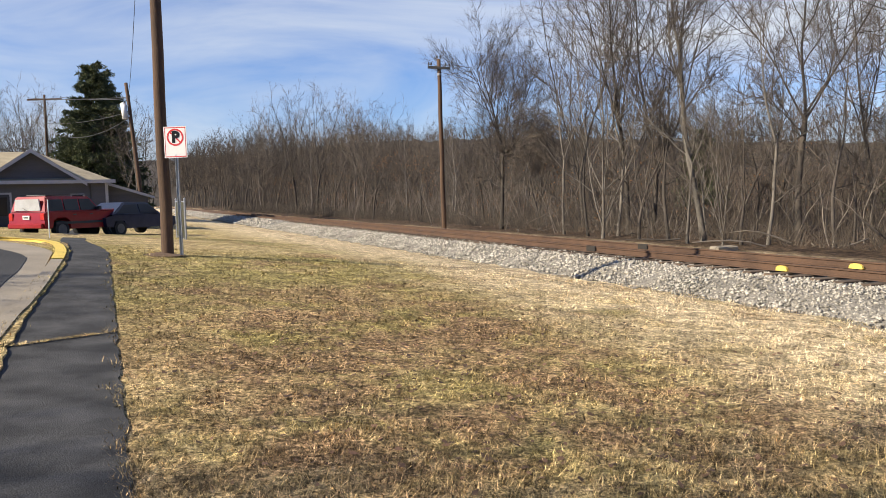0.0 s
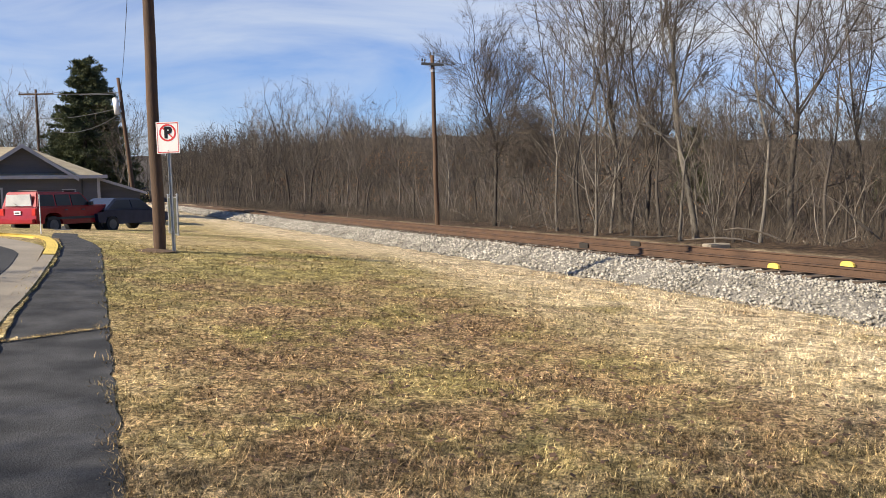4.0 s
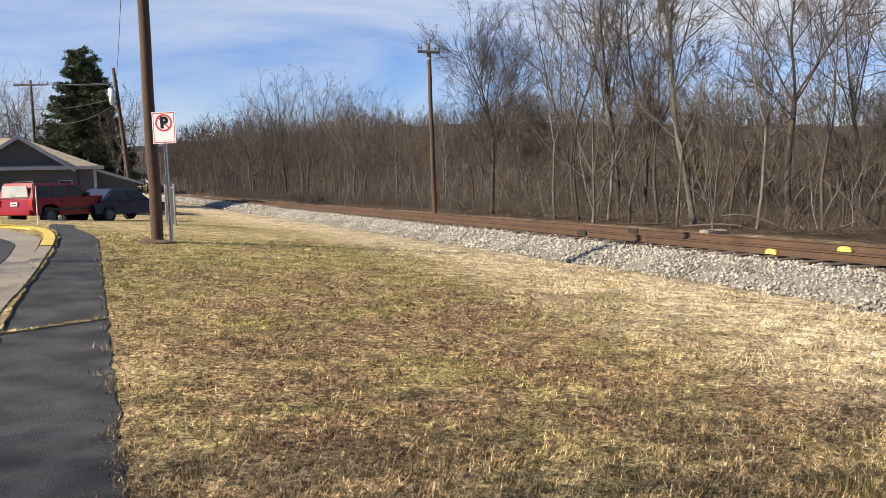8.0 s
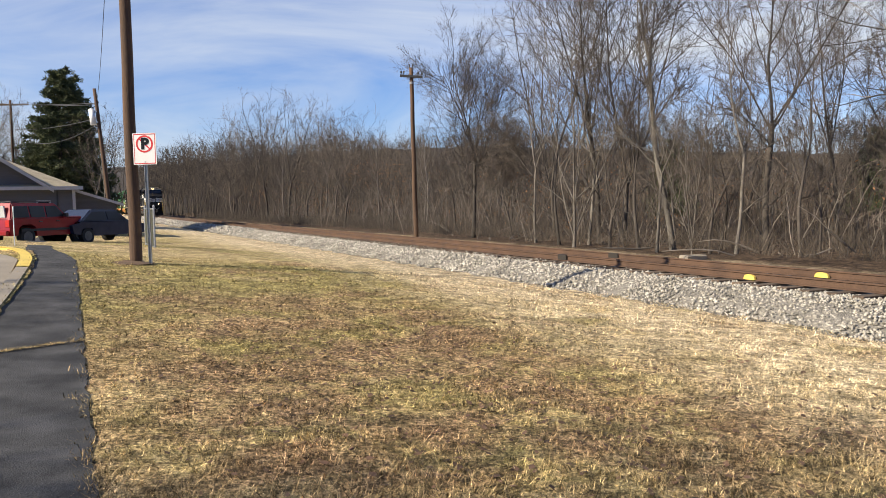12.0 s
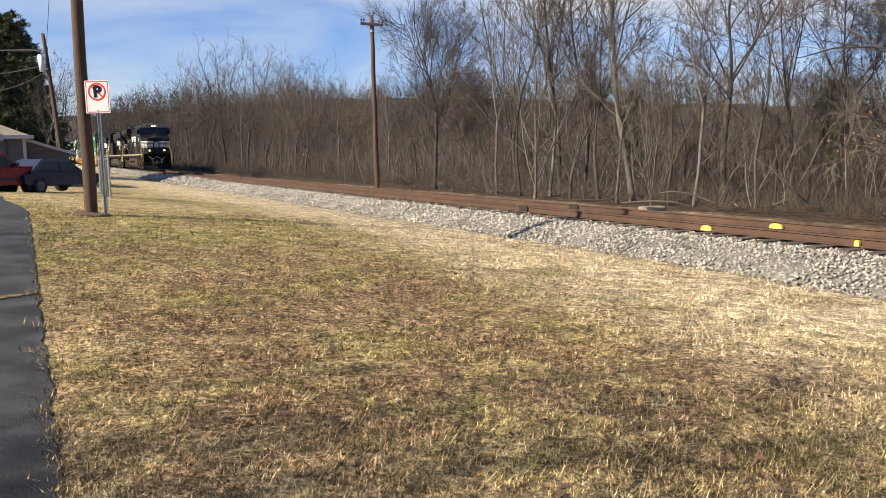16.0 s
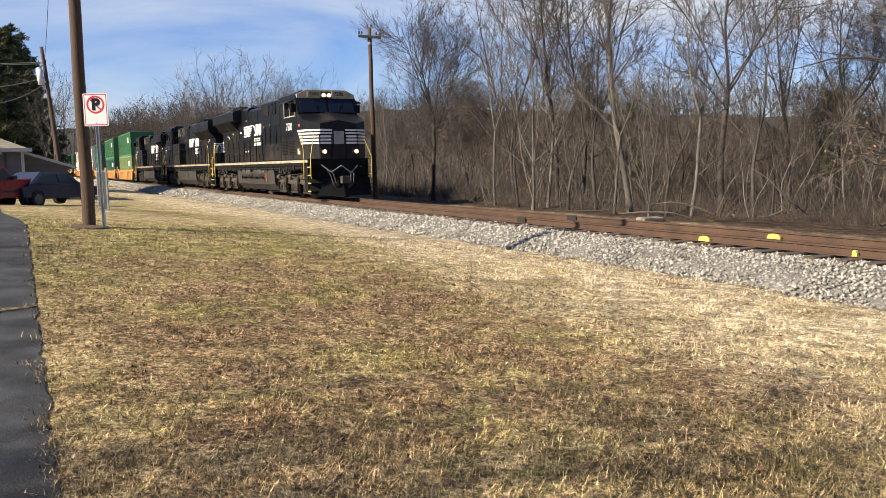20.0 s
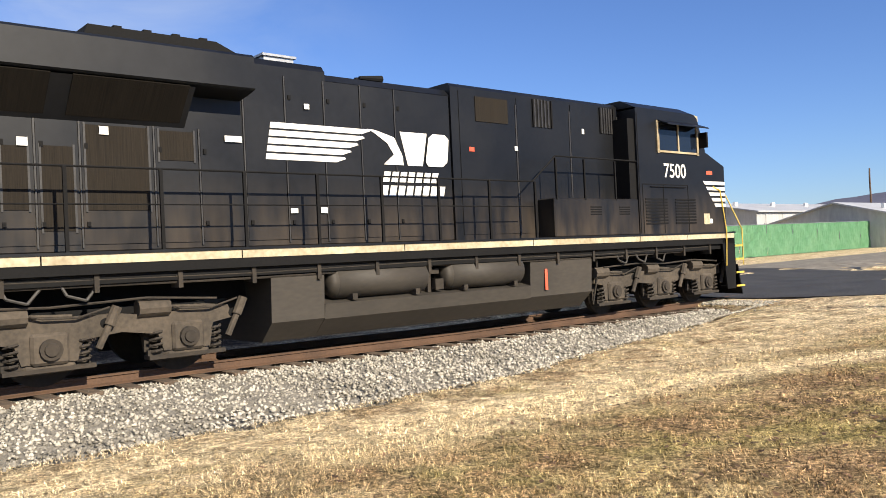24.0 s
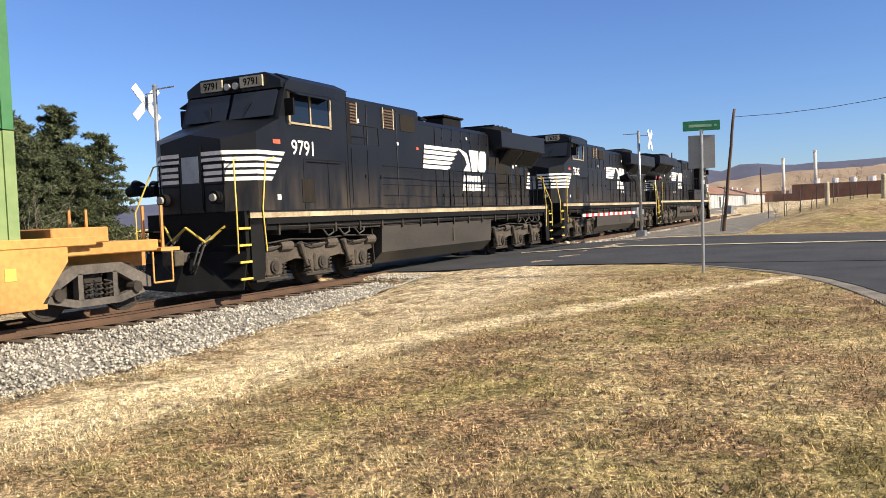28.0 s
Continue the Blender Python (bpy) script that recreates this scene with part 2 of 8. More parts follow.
M_GALV = material("galvanised_steel", (0.27, 0.28, 0.29), (0.47, 0.48, 0.49), 0.45, 0.8, scale=4, fine=30, bump=0.1)
M_WHITE = material("white_paint", (0.66, 0.65, 0.62), (0.82, 0.81, 0.79), 0.6, scale=2, fine=25, bump=0.1)
M_BLACKP = material("black_paint", (0.0032, 0.0037, 0.005), (0.0085, 0.0096, 0.0125), 0.42, spec=0.3, scale=0.8, fine=9, bump=0.05, rough_vary=0.14)

# ---- ground ----
def grass_material():
    m = bpy.data.materials.new("dry_lawn")
    m.use_nodes = True
    n, l = m.node_tree.nodes, m.node_tree.links
    b = n["Principled BSDF"]
    co = n.new("ShaderNodeTexCoord")

    def noise_at(scale, detail=4.0, rough=0.55, distort=0.0):
        q = n.new("ShaderNodeTexNoise")
        q.inputs["Scale"].default_value, q.inputs["Detail"].default_value = scale, detail
        q.inputs["Roughness"].default_value, q.inputs["Distortion"].default_value = rough, distort
        l.new(co.outputs["Object"], q.inputs["Vector"])
        return q.outputs["Fac"]

    def remap(v, a, c):
        q = n.new("ShaderNodeMapRange")
        q.inputs["From Min"].default_value, q.inputs["From Max"].default_value = a, c
        l.new(v, q.inputs["Value"])
        return q.outputs["Result"]

    def blend(f, a, c):
        q = n.new("ShaderNodeMix")
        q.data_type = "RGBA"
        l.new(f, q.inputs["Factor"])
        for key, v in (("A", a), ("B", c)):
            if isinstance(v, tuple):
                q.inputs[key].default_value = (*v, 1)
            else:
                l.new(v, q.inputs[key])
        return q.outputs["Result"]

    def across(x, y, lo, hi, wave):
        """How far a point lies along a way in the plan, as 0 to 1 between lo and hi, its edge made ragged."""
        d = n.new("ShaderNodeVectorMath")
        d.operation = "DOT_PRODUCT"
        d.inputs[1].default_value = (x, y, 0)
        l.new(co.outputs["Object"], d.inputs[0])
        w = n.new("ShaderNodeMath")
        w.operation = "MULTIPLY_ADD"
        w.inputs[1].default_value = wave
        l.new(noise_at(0.45, 5, 0.6), w.inputs[0])
        l.new(d.outputs["Value"], w.inputs[2])
        return remap(w.outputs["Value"], lo, hi)

    def times(a, c):
        q = n.new("ShaderNodeMath")
        q.operation = "MULTIPLY"
        l.new(a, q.inputs[0])
        l.new(c, q.inputs[1])
        return q.outputs["Value"]

    straw = blend(remap(noise_at(9, 6, 0.7), 0.35, 0.65), (0.25, 0.175, 0.075), (0.72, 0.57, 0.31))
    pale = blend(remap(noise_at(7, 6, 0.7), 0.35, 0.65), (0.46, 0.35, 0.20), (0.86, 0.72, 0.49))
    green = blend(remap(noise_at(14, 5, 0.7), 0.35, 0.65), (0.15, 0.127, 0.039), (0.44, 0.365, 0.14))
    brown = blend(remap(noise_at(20, 5, 0.7), 0.35, 0.65), (0.13, 0.084, 0.042), (0.40, 0.265, 0.145))
    sand = blend(remap(noise_at(11, 6, 0.7), 0.35, 0.65), (0.62, 0.47, 0.27), (0.95, 0.80, 0.53))
    stalk = blend(remap(noise_at(12, 6, 0.7), 0.35, 0.65), (0.16, 0.105, 0.06), (0.46, 0.33, 0.20))
    litter = blend(remap(noise_at(6, 6, 0.7), 0.35, 0.65), (0.035, 0.025, 0.018), (0.13, 0.09, 0.06))
    def near(vx, vy, at, reach):
        """1 at the place at along a way in the plan, falling to 0 at the reach, its edge made ragged."""
        d = n.new("ShaderNodeVectorMath")
        d.operation = "DOT_PRODUCT"
        d.inputs[1].default_value = (vx, vy, 0)
        l.new(co.outputs["Object"], d.inputs[0])
        w = n.new("ShaderNodeMath")
        w.operation = "MULTIPLY_ADD"
        w.inputs[1].default_value = 2.4
        l.new(noise_at(0.5, 5, 0.62), w.inputs[0])
        l.new(d.outputs["Value"], w.inputs[2])
        k = n.new("ShaderNodeMath")
        k.operation = "SUBTRACT"
        k.inputs[1].default_value = at + 1.2
        l.new(w.outputs["Value"], k.inputs[0])
        a = n.new("ShaderNodeMath")
        a.operation = "ABSOLUTE"
        l.new(k.outputs["Value"], a.inputs[0])
        return remap(a.outputs["Value"], reach, reach * 0.45)

    def sandy_band():
        """A worn pale band that curves from beside the ballast out to the road corner."""
        def dot(vx, vy):
            d = n.new("ShaderNodeVectorMath")
            d.operation = "DOT_PRODUCT"
            d.inputs[1].default_value = (vx, vy, 0)
            l.new(co.outputs["Object"], d.inputs[0])
            return d.outputs["Value"]

        def op(kind, a, c, e=None):
            q = n.new("ShaderNodeMath")
            q.operation = kind
            for k, v in enumerate((a, c) if e is None else (a, c, e)):
                if isinstance(v, (int, float)):
                    q.inputs[k].default_value = v
                else:
                    l.new(v, q.inputs[k])
            return q.outputs["Value"]
        s1 = dot(UX, UY)
        q1 = op("SUBTRACT", D0, dot(NX, NY))
        q1 = op("ADD", q1, op("MULTIPLY_ADD", noise_at(0.9, 5, 0.6), 1.3, -0.65))
        t1 = op("SUBTRACT", s1, 6.0)
        mid = op("MULTIPLY_ADD", op("MULTIPLY", t1, t1), 0.042, 6.55)
        off = op("ABSOLUTE", op("SUBTRACT", q1, mid), 0)
        half = op("MULTIPLY_ADD", t1, -0.07, 1.05)
        return times(remap(op("SUBTRACT", off, half), 0.35, -0.25), remap(s1, 3.5, 7.5))

    c = blend(remap(noise_at(0.23, 5, 0.6, 0.4), 0.44, 0.58), straw, green)
    c = blend(times(times(near(UX, UY, -12.5, 9.0), near(NX, NY, 3.2, 4.2)), remap(noise_at(0.7, 5, 0.65), 0.34, 0.52)), c, green)
    c = blend(times(times(near(UX, UY, -7.6, 6.5), near(NX, NY, 2.8, 4.0)), remap(noise_at(0.8, 6, 0.72, 0.5), 0.38, 0.56)), c, brown)
    c = blend(remap(noise_at(0.5, 6, 0.72, 0.6), 0.52, 0.64), c, brown)
    c = blend(times(across(NX, NY, 6.0, 9.0, 3.0), remap(noise_at(0.55, 5, 0.6), 0.30, 0.46)), c, pale)
    c = blend(times(times(across(UX, UY, 1.0, 6.0, 3.0), across(-NX, -NY, -6.5, -4.0, 3.0)), remap(noise_at(0.8, 6, 0.7), 0.44, 0.60)), c, brown)
    c = blend(times(across(NX, NY, 8.6, 9.8, 2.0), remap(noise_at(1.3, 6, 0.75, 0.8), 0.50, 0.60)), c, stalk)
    c = blend(sandy_band(), c, sand)
    c = blend(remap(noise_at(60, 3, 0.7), 0.48, 0.80), c, straw)
    c = blend(times(across(NX, NY, 18.6, 20.2, 2.0), across(-UX, -UY, -16.0, -8.0, 3.0)), c, litter)
    for scale, lo, hi in ((20, 0.42, 1.50), (55, 0.45, 1.50), (3.2, 0.60, 1.36)):
        f = n.new("ShaderNodeMapRange")
        f.inputs["From Min"].default_value, f.inputs["From Max"].default_value = 0.40, 0.60
        f.inputs["To Min"].default_value, f.inputs["To Max"].default_value = lo, hi
        l.new(noise_at(scale, 5, 0.75), f.inputs["Value"])
        h = n.new("ShaderNodeHueSaturation")
        l.new(f.outputs["Result"], h.inputs["Value"])
        l.new(c, h.inputs["Color"])
        c = h.outputs["Color"]
    l.new(c, b.inputs["Base Color"])
    b.inputs["Roughness"].default_value = 1.0
    b.inputs["Specular IOR Level"].default_value = 0.15
    bp = n.new("ShaderNodeBump")
    bp.inputs["Strength"].default_value, bp.inputs["Distance"].default_value = 0.8, 0.035
    l.new(noise_at(55, 4, 0.75), bp.inputs["Height"])
    l.new(bp.outputs["Normal"], b.inputs["Normal"])
    return m


M_GRASS = grass_material()


def ground_sheet():
    """One sheet, fine near the lawn and coarse to the horizon."""
    def axis(lo, hi, step):
        a = list(np.arange(lo, hi + 0.01, step))
        out, d = [], step
        while a[-1] < 3000:
            d *= 1.35
            a.append(a[-1] + d)
        d = step
        while a[0] > -3000:
            d *= 1.35
            a.insert(0, a[0] - d)
        return a
    xs, ys = axis(-30, 45, 0.75), axis(-50, 60, 0.75)
    verts = [(x, y, ground_z(x, y) + (0.025 * noise.noise((x * 0.9, y * 0.9, 0)) * (1 - 0.95 * smooth(12.4, 13.2, track_sq(x, y)[1])) if math.hypot(x, y) < 80 else 0)) for y in ys for x in xs]
    nx = len(xs)
    faces = [(j * nx + i, j * nx + i + 1, (j + 1) * nx + i + 1, (j + 1) * nx + i) for j in range(len(ys) - 1) for i in range(nx - 1)]
    ob = new("ground", mesh_of("ground", verts, faces, M_GRASS, True))
    return tagged(ob, "dry winter lawn with straw, olive and brown patches", "ground", kind="structure")


ground_sheet()


def strip(name, material, stations, edge_a, edge_b, lift, thick, label, category, n_across=1, kind="structure", rag=0.0):
    """A slab that follows the ground between two lines q = edge_a(s) and q = edge_b(s)."""
    verts, faces = [], []
    m = n_across + 1
    for s in stations:
        a, b = edge_a(s), edge_b(s)
        for i in range(m):
            q = a + (b - a) * i / n_across
            if rag and i in (0, n_across):
                q += rag * noise.noise((s * 2.1, i * 7.0, 0)) + rag * 0.6 * noise.noise((s * 6.3, i * 3.0, 5))
            o = D0 + bend(s) - q
            x, y = NX * o + UX * s, NY * o + UY * s
            verts.append((x, y, max(ground_z(x, y), ground_sq(s, q)) + lift))
    top = len(verts)
    verts += [(x, y, z - thick) for x, y, z in verts]
    k = len(stations)
    for j in range(k - 1):
        for i in range(n_across):
            a = j * m + i
            faces.append((a, a + 1, a + m + 1, a + m))
        for i in (0, n_across):
            a = j * m + i
            faces.append((a, a + m, a + m + top, a + top) if i == 0 else (a + m, a, a + top, a + m + top))
    for j in (0, k - 1):
        for i in range(n_across):
            a = j * m + i
            faces.append((a + 1, a, a + top, a + 1 + top) if j == 0 else (a, a + 1, a + 1 + top, a + top))
    ob = new(name, mesh_of(name, verts, faces, material, False))
    return tagged(ob, label, category, kind=kind)


def steps(a, b, d):
    n = max(1, round((b - a) / d))
    return [a + (b - a) * i / n for i in range(n + 1)]


def path_bend(s):
    return 0.5 * smooth(-17.0, -22.0, s)


def path_outer(s):
    return 14.12 + 0.27 * smooth(-16, -9, s) + 0.2 * smooth(-8, -2, s) + 0.6 * path_bend(s)


def ribbon(name, material, pts, width, lift, thick, label, category, fine=4):
    """A low slab swept along a bent line of (s, q) points."""
    line = []
    n = len(pts)
    for i in range(n - 1):
        p0, p1, p2, p3 = pts[max(i - 1, 0)], pts[i], pts[i + 1], pts[min(i + 2, n - 1)]
        for k in range(fine):
            u = k / fine
            line.append([0.5 * (2 * p1[j] + (p2[j] - p0[j]) * u + (2 * p0[j] - 5 * p1[j] + 4 * p2[j] - p3[j]) * u * u + (3 * p1[j] - p0[j] - 3 * p2[j] + p3[j]) * u ** 3) for j in (0, 1)])
    line.append(list(pts[-1]))
    verts, faces = [], []
    for i, c in enumerate(line):
        a, e = line[max(i - 1, 0)], line[min(i + 1, len(line) - 1)]
        d = Vector((e[0] - a[0], e[1] - a[1])).normalized()
        for w, z in ((0.0, -thick), (0.0, lift - 0.02), (0.02, lift), (width - 0.025, lift), (width, lift - 0.025), (width, -thick)):
            s, q = c[0] + d.y * w, c[1] - d.x * w
            o = D0 + bend(s) - q
            x, y = NX * o + UX * s, NY * o + UY * s
            verts.append((x, y, ground_sq(s, q) + z + 0.006 * noise.noise((s * 3, q * 3, w))))
    for i in range(len(line) - 1):
        for j in range(5):
            k = i * 6 + j
            faces.append((k, k + 1, k + 7, k + 6))
    for k in (0, len(verts) - 6):
        faces.append(tuple(range(k, k + 6)))
    return tagged(new(name, mesh_of(name, verts, faces, material)), label, category, kind="structure")


strip("pavement", M_FOOTPATH, steps(-23, 1.0, 0.1), lambda s: 13.38 + path_bend(s), lambda s: path_outer(s), 0.012, 0.15, "cracked asphalt footpath with a ragged grassy edge", "footpath", 4, rag=0.035)
KERB_LINE = [(-20.55, 16.3), (-20.5, 15.8), (-20.33, 15.28), (-19.85, 14.75), (-18.79, 14.46), (-17.17, 14.30), (-15.98, 14.29), (-14.1, 14.34), (-12.56, 14.40), (-11.08, 14.49), (-10.07, 14.57), (-6, 14.75), (0, 14.85), (2, 14.85)]
ribbon("kerb_end", M_YELLOW, [(-15.6, 14.292), (-15.98, 14.29), (-17.17, 14.30), (-18.79, 14.46), (-19.85, 14.75), (-20.33, 15.28), (-20.5, 15.8), (-20.55, 16.3)], -0.15, 0.065, 0.3, "yellow painted concrete kerb at the bend", "kerb")
ribbon("kerb", M_CONCRETE, [(2, 14.85), (0, 14.85), (-6, 14.75), (-10.07, 14.57), (-11.08, 14.49), (-12.56, 14.40), (-14.1, 14.34), (-15.58, 14.292)], -0.14, 0.05, 0.3, "grey concrete kerb along the road", "kerb")


def kerb_q(s):
    """The kerb's edge towards the footpath."""
    for (s0, q0), (s1, q1) in zip(KERB_LINE, KERB_LINE[1:]):
        if s0 <= s <= s1:
            return q0 + (q1 - q0) * (s - s0) / (s1 - s0)
    return 14.85


strip("verge", M_GRASS, steps(-19.6, 1.0, 0.15), lambda s: path_outer(s) - 0.05, lambda s: max(kerb_q(s) + 0.01, path_outer(s) + 0.02), 0.036, 0.15, "narrow verge of dry grass between footpath and kerb", "verge", 2, rag=0.05)


def road_edge(s):
    return 14.80 + 0.2 * smooth(-12, -6, s) - 0.1 * smooth(-12.5, -14.5, s) + 1.2 * smooth(-15.6, -19.0, s) ** 1.3


strip("gutter", M_CONCRETE, steps(-20.2, 2.0, 0.25), lambda s: 14.36 + 0.3 * smooth(-14, -6, s) + 1.6 * smooth(-17.0, -21.4, s), lambda s: road_edge(s) + 0.05, 0.012, 0.2, "pale concrete gutter strip beside the road", "gutter")
strip("road_side", M_ASPHALT, steps(-19.0, 22, 0.5), road_edge, lambda s: 24.0, 0.02, 0.2, "grey asphalt side road", "road", 3)
strip("parking", M_ASPHALT, steps(-70, -27, 1.0), lambda s: 14.2, lambda s: 30.0, 0.01, 0.2, "grey asphalt parking by the house", "parking", 3)
M_OLDGUTTER = material("worn_gutter", (0.07, 0.062, 0.05), (0.24, 0.21, 0.165), 0.95, scale=0.8, fine=9, bump=0.5, spread=(0.38, 0.62))
CORNER = [(21.6, 8.4), (21.5, 9.14), (20.54, 10.4), (19.45, 11.52), (17.92, 12.52), (16.22, 13.16), (14.21, 13.66), (13.1, 13.84), (11.0, 14.25), (8.0, 14.6), (4.0, 14.85), (2.0, 14.9)]


def corner_edge(s):
    """Where the lawn ends against the rounded road corner."""
    for (s1, q1), (s0, q0) in zip(CORNER, CORNER[1:]):
        if s0 <= s <= s1:
            return q0 + (q1 - q0) * (s - s0) / (s1 - s0)
    return 8.4 if s > 21 else 14.9


ribbon("gutter_corner", M_OLDGUTTER, CORNER, 0.38, 0.014, 0.2, "pale worn concrete gutter round the road corner", "gutter")
strip("road_corner", M_ASPHALT, steps(2.5, 21.45, 0.5), lambda s: corner_edge(s) + 0.35, lambda s: 15.02, 0.022, 0.2, "grey asphalt at the rounded road corner", "road", 6)
# the road over the crossing
strip("road", M_ASPHALT, steps(21.5, 37.0, 0.5), lambda s: -60.0, lambda s: 60.0, 0.03, 0.2, "worn grey asphalt road over the railway crossing", "road", 60)

# ---- railway ----
def ballast():
    st = steps(-330, 21.0, 1.0)
    verts, faces = [], []
    for s in st + steps(37.5, 200, 1.0):
        w = toe_q(s)
        prof = [(-3.6, -0.66), (-1.9, -0.24), (-0.72, -0.22), (0.72, -0.22), (1.7, -0.23), (0.45 * 1.7 + 0.55 * w, -0.38), (w, -0.60)]
        for q, z in prof:
            verts.append(on_track(s, q * (1 + 0.02 * noise.noise((s * 0.7, q, 0))), z + 0.02 * noise.noise((s, q * 2, 3))))
    m = len(prof)
    for j in range(len(verts) // m - 1):
        if j == len(st) - 1:
            continue
        for i in range(m - 1):
            a = j * m + i
            faces.append((a, a + m, a + m + 1, a + 1))
    ob = new("ballast", mesh_of("ballast", verts, faces, M_BED, False))
    tagged(ob, "bed of pale grey crushed stone under the track", "ballast", kind="structure")


ballast()


def rail(q0):
    prof = [(-0.07, -0.165), (-0.07, -0.15), (-0.012, -0.13), (-0.012, -0.045), (-0.036, -0.03), (-0.036, -0.004), (-0.028, 0.0), (0.028, 0.0), (0.036, -0.004), (0.036, -0.03), (0.012, -0.045), (0.012, -0.13), (0.07, -0.15), (0.07, -0.165)]
    st = steps(-330, 200, 3.0)
    verts, faces = [], []
    for s in st:
        verts += [on_track(s, q0 + q, z) for q, z in prof]
    m = len(prof)
    for j in range(len(st) - 1):
        for i in range(m):
            a, b = j * m + i, j * m + (i + 1) % m
            faces.append((a, a + m, b + m, b))
    ob = new("rail", mesh_of("rail", verts, faces, M_RUST))
    return ob


track = thing("railway_track", "rust-brown steel rails on wooden sleepers", "railway track", kind="structure")
for q0 in (-0.755, 0.755):
    place(rail(q0), track)
tie0 = part("sleeper", boxes((-0.115, 0.115, -1.3, 1.3, -0.18, 0.0), bevel=0.012), M_TIE, track)
tie0.matrix_basis = pose(*on_track(-110, 0, -0.172), 0, 0, track_yaw(-110))
for i in range(1, 230):
    s = -110 + i * 0.575
    if s < 21.2:
        again(tie0, pose(*on_track(s, rnd.uniform(-0.05, 0.05), -0.172), 0, 0, track_yaw(s) + rnd.uniform(-1, 1)), track)


def stones():
    """Loose stones on the near shoulder: real little polyhedra."""
    rng = np.random.default_rng(3)
    base = np.array([(1, 0, 0), (-1, 0, 0), (0, 1, 0), (0, -1, 0), (0, 0, 1), (0, 0, -1)], float)
    tri = np.array([(0, 2, 4), (2, 1, 4), (1, 3, 4), (3, 0, 4), (2, 0, 5), (1, 2, 5), (3, 1, 5), (0, 3, 5)])
    V, T = [], []
    count = 0
    for s0, s1, gap, size in ((-16, 21, 0.062, 0.036), (-60, -16, 0.088, 0.048), (-110, -60, 0.2, 0.11), (-190, -110, 0.34, 0.18), (38, 60, 0.16, 0.09)):
        n = int((s1 - s0) * 2.7 / gap ** 2)
        ss, qq = rng.uniform(s0, s1, n), 0.88 + 3.1 * rng.uniform(0, 1, n)
        for s, q in zip(ss, qq):
            w = toe_q(s) + 0.22 * noise.noise((s * 0.9, 0.0, 4.0)) + 0.12 * noise.noise((s * 3.1, 2.0, 4.0))
            if q > w and rng.uniform() > 0.25 * math.exp(-(q - w) / 0.1):
                continue
            u = 1.7 + 0.55 * (w - 1.7)
            z = -0.215 if q < 1.7 else (-0.22 - 0.15 * (q - 1.7) / (u - 1.7) if q < u else -0.37 - 0.19 * (q - u) / (w - u))
            p = on_track(float(s), float(q), z)
            p.z = max(p.z, ground_sq(float(s), float(q)) + 0.008)
            k = size * rng.uniform(0.55, 1.3)
            v = base * rng.uniform(0.55, 1.2, (6, 1)) * k + rng.uniform(-0.35, 0.35, (6, 3)) * k
            a = rng.uniform(0, 6.28)
            c, d = math.cos(a), math.sin(a)
            v = np.stack([v[:, 0] * c - v[:, 1] * d, v[:, 0] * d + v[:, 1] * c, v[:, 2] * 0.85], 1)
            V.append(v + np.array(p))
            T.append(tri + 6 * count)
            count += 1
    ob = new("ballast_stones", mesh_np("ballast_stones", np.concatenate(V), np.concatenate(T), M_STONE))
    tagged(ob, "loose pale grey crushed stones on the track's shoulder", "gravel", kind="stuff")


stones()

# ---- trees ----
UPRIGHT = Vector((0.3, 0.9, 0.2))


class Wood:
    """Collects tapered tubes as one mesh."""

    def __init__(self):
        self.v, self.f = [], []

    def tube(self, pts, radii, n):
        k0 = len(self.v)
        for i, p in enumerate(pts):
            d = (pts[min(i + 1, len(pts) - 1)] - pts[max(i - 1, 0)]).normalized()
            e = d.cross(Vector((0.3, 0.9, 0.2))).normalized()
            f = d.cross(e)
            for j in range(n):
                t = 2 * math.pi * j / n
                self.v.append(p + (e * math.cos(t) + f * math.sin(t)) * radii[i])
        for i in range(len(pts) - 1):
            for j in range(n):
                a, b = k0 + i * n + j, k0 + i * n + (j + 1) % n
                self.f.append((a, b, b + n, a + n))

    def spike(self, p, way, r0):
        """The finest twig: a slim three-sided point."""
        e = way.cross(UPRIGHT)
        if e.length < 1e-6:
            return
        e *= r0 / e.length
        f = way.cross(e)
        f *= r0 / f.length
        k = len(self.v)
        self.v += (p + e, p - e * 0.5 + f * 0.87, p - e * 0.5 - f * 0.87, p + way)
        self.f += ((k, k + 1, k + 3), (k + 1, k + 2, k + 3), (k + 2, k, k + 3))


def wander(r, start, way, length, n, lift, crook):
    pts, p, d = [start], start.copy(), way.normalized()
    for i in range(n):
        d = (d + Vector((r.uniform(-1, 1), r.uniform(-1, 1), r.uniform(-1, 1))) * crook + Vector((0, 0, lift))).normalized()
        p = p + d * (length / n)
        pts.append(p.copy())
    return pts


def along(pts, t):
    x = t * (len(pts) - 1)
    i = min(int(x), len(pts) - 2)
    return pts[i].lerp(pts[i + 1], x - i), (pts[i + 1] - pts[i]).normalized()


def sideways(r, d, spread):
    e = d.cross(Vector((r.uniform(-1, 1), r.uniform(-1, 1), r.uniform(-1, 1)))).normalized()
    return (d * math.cos(spread) + e * math.sin(spread)).normalized()


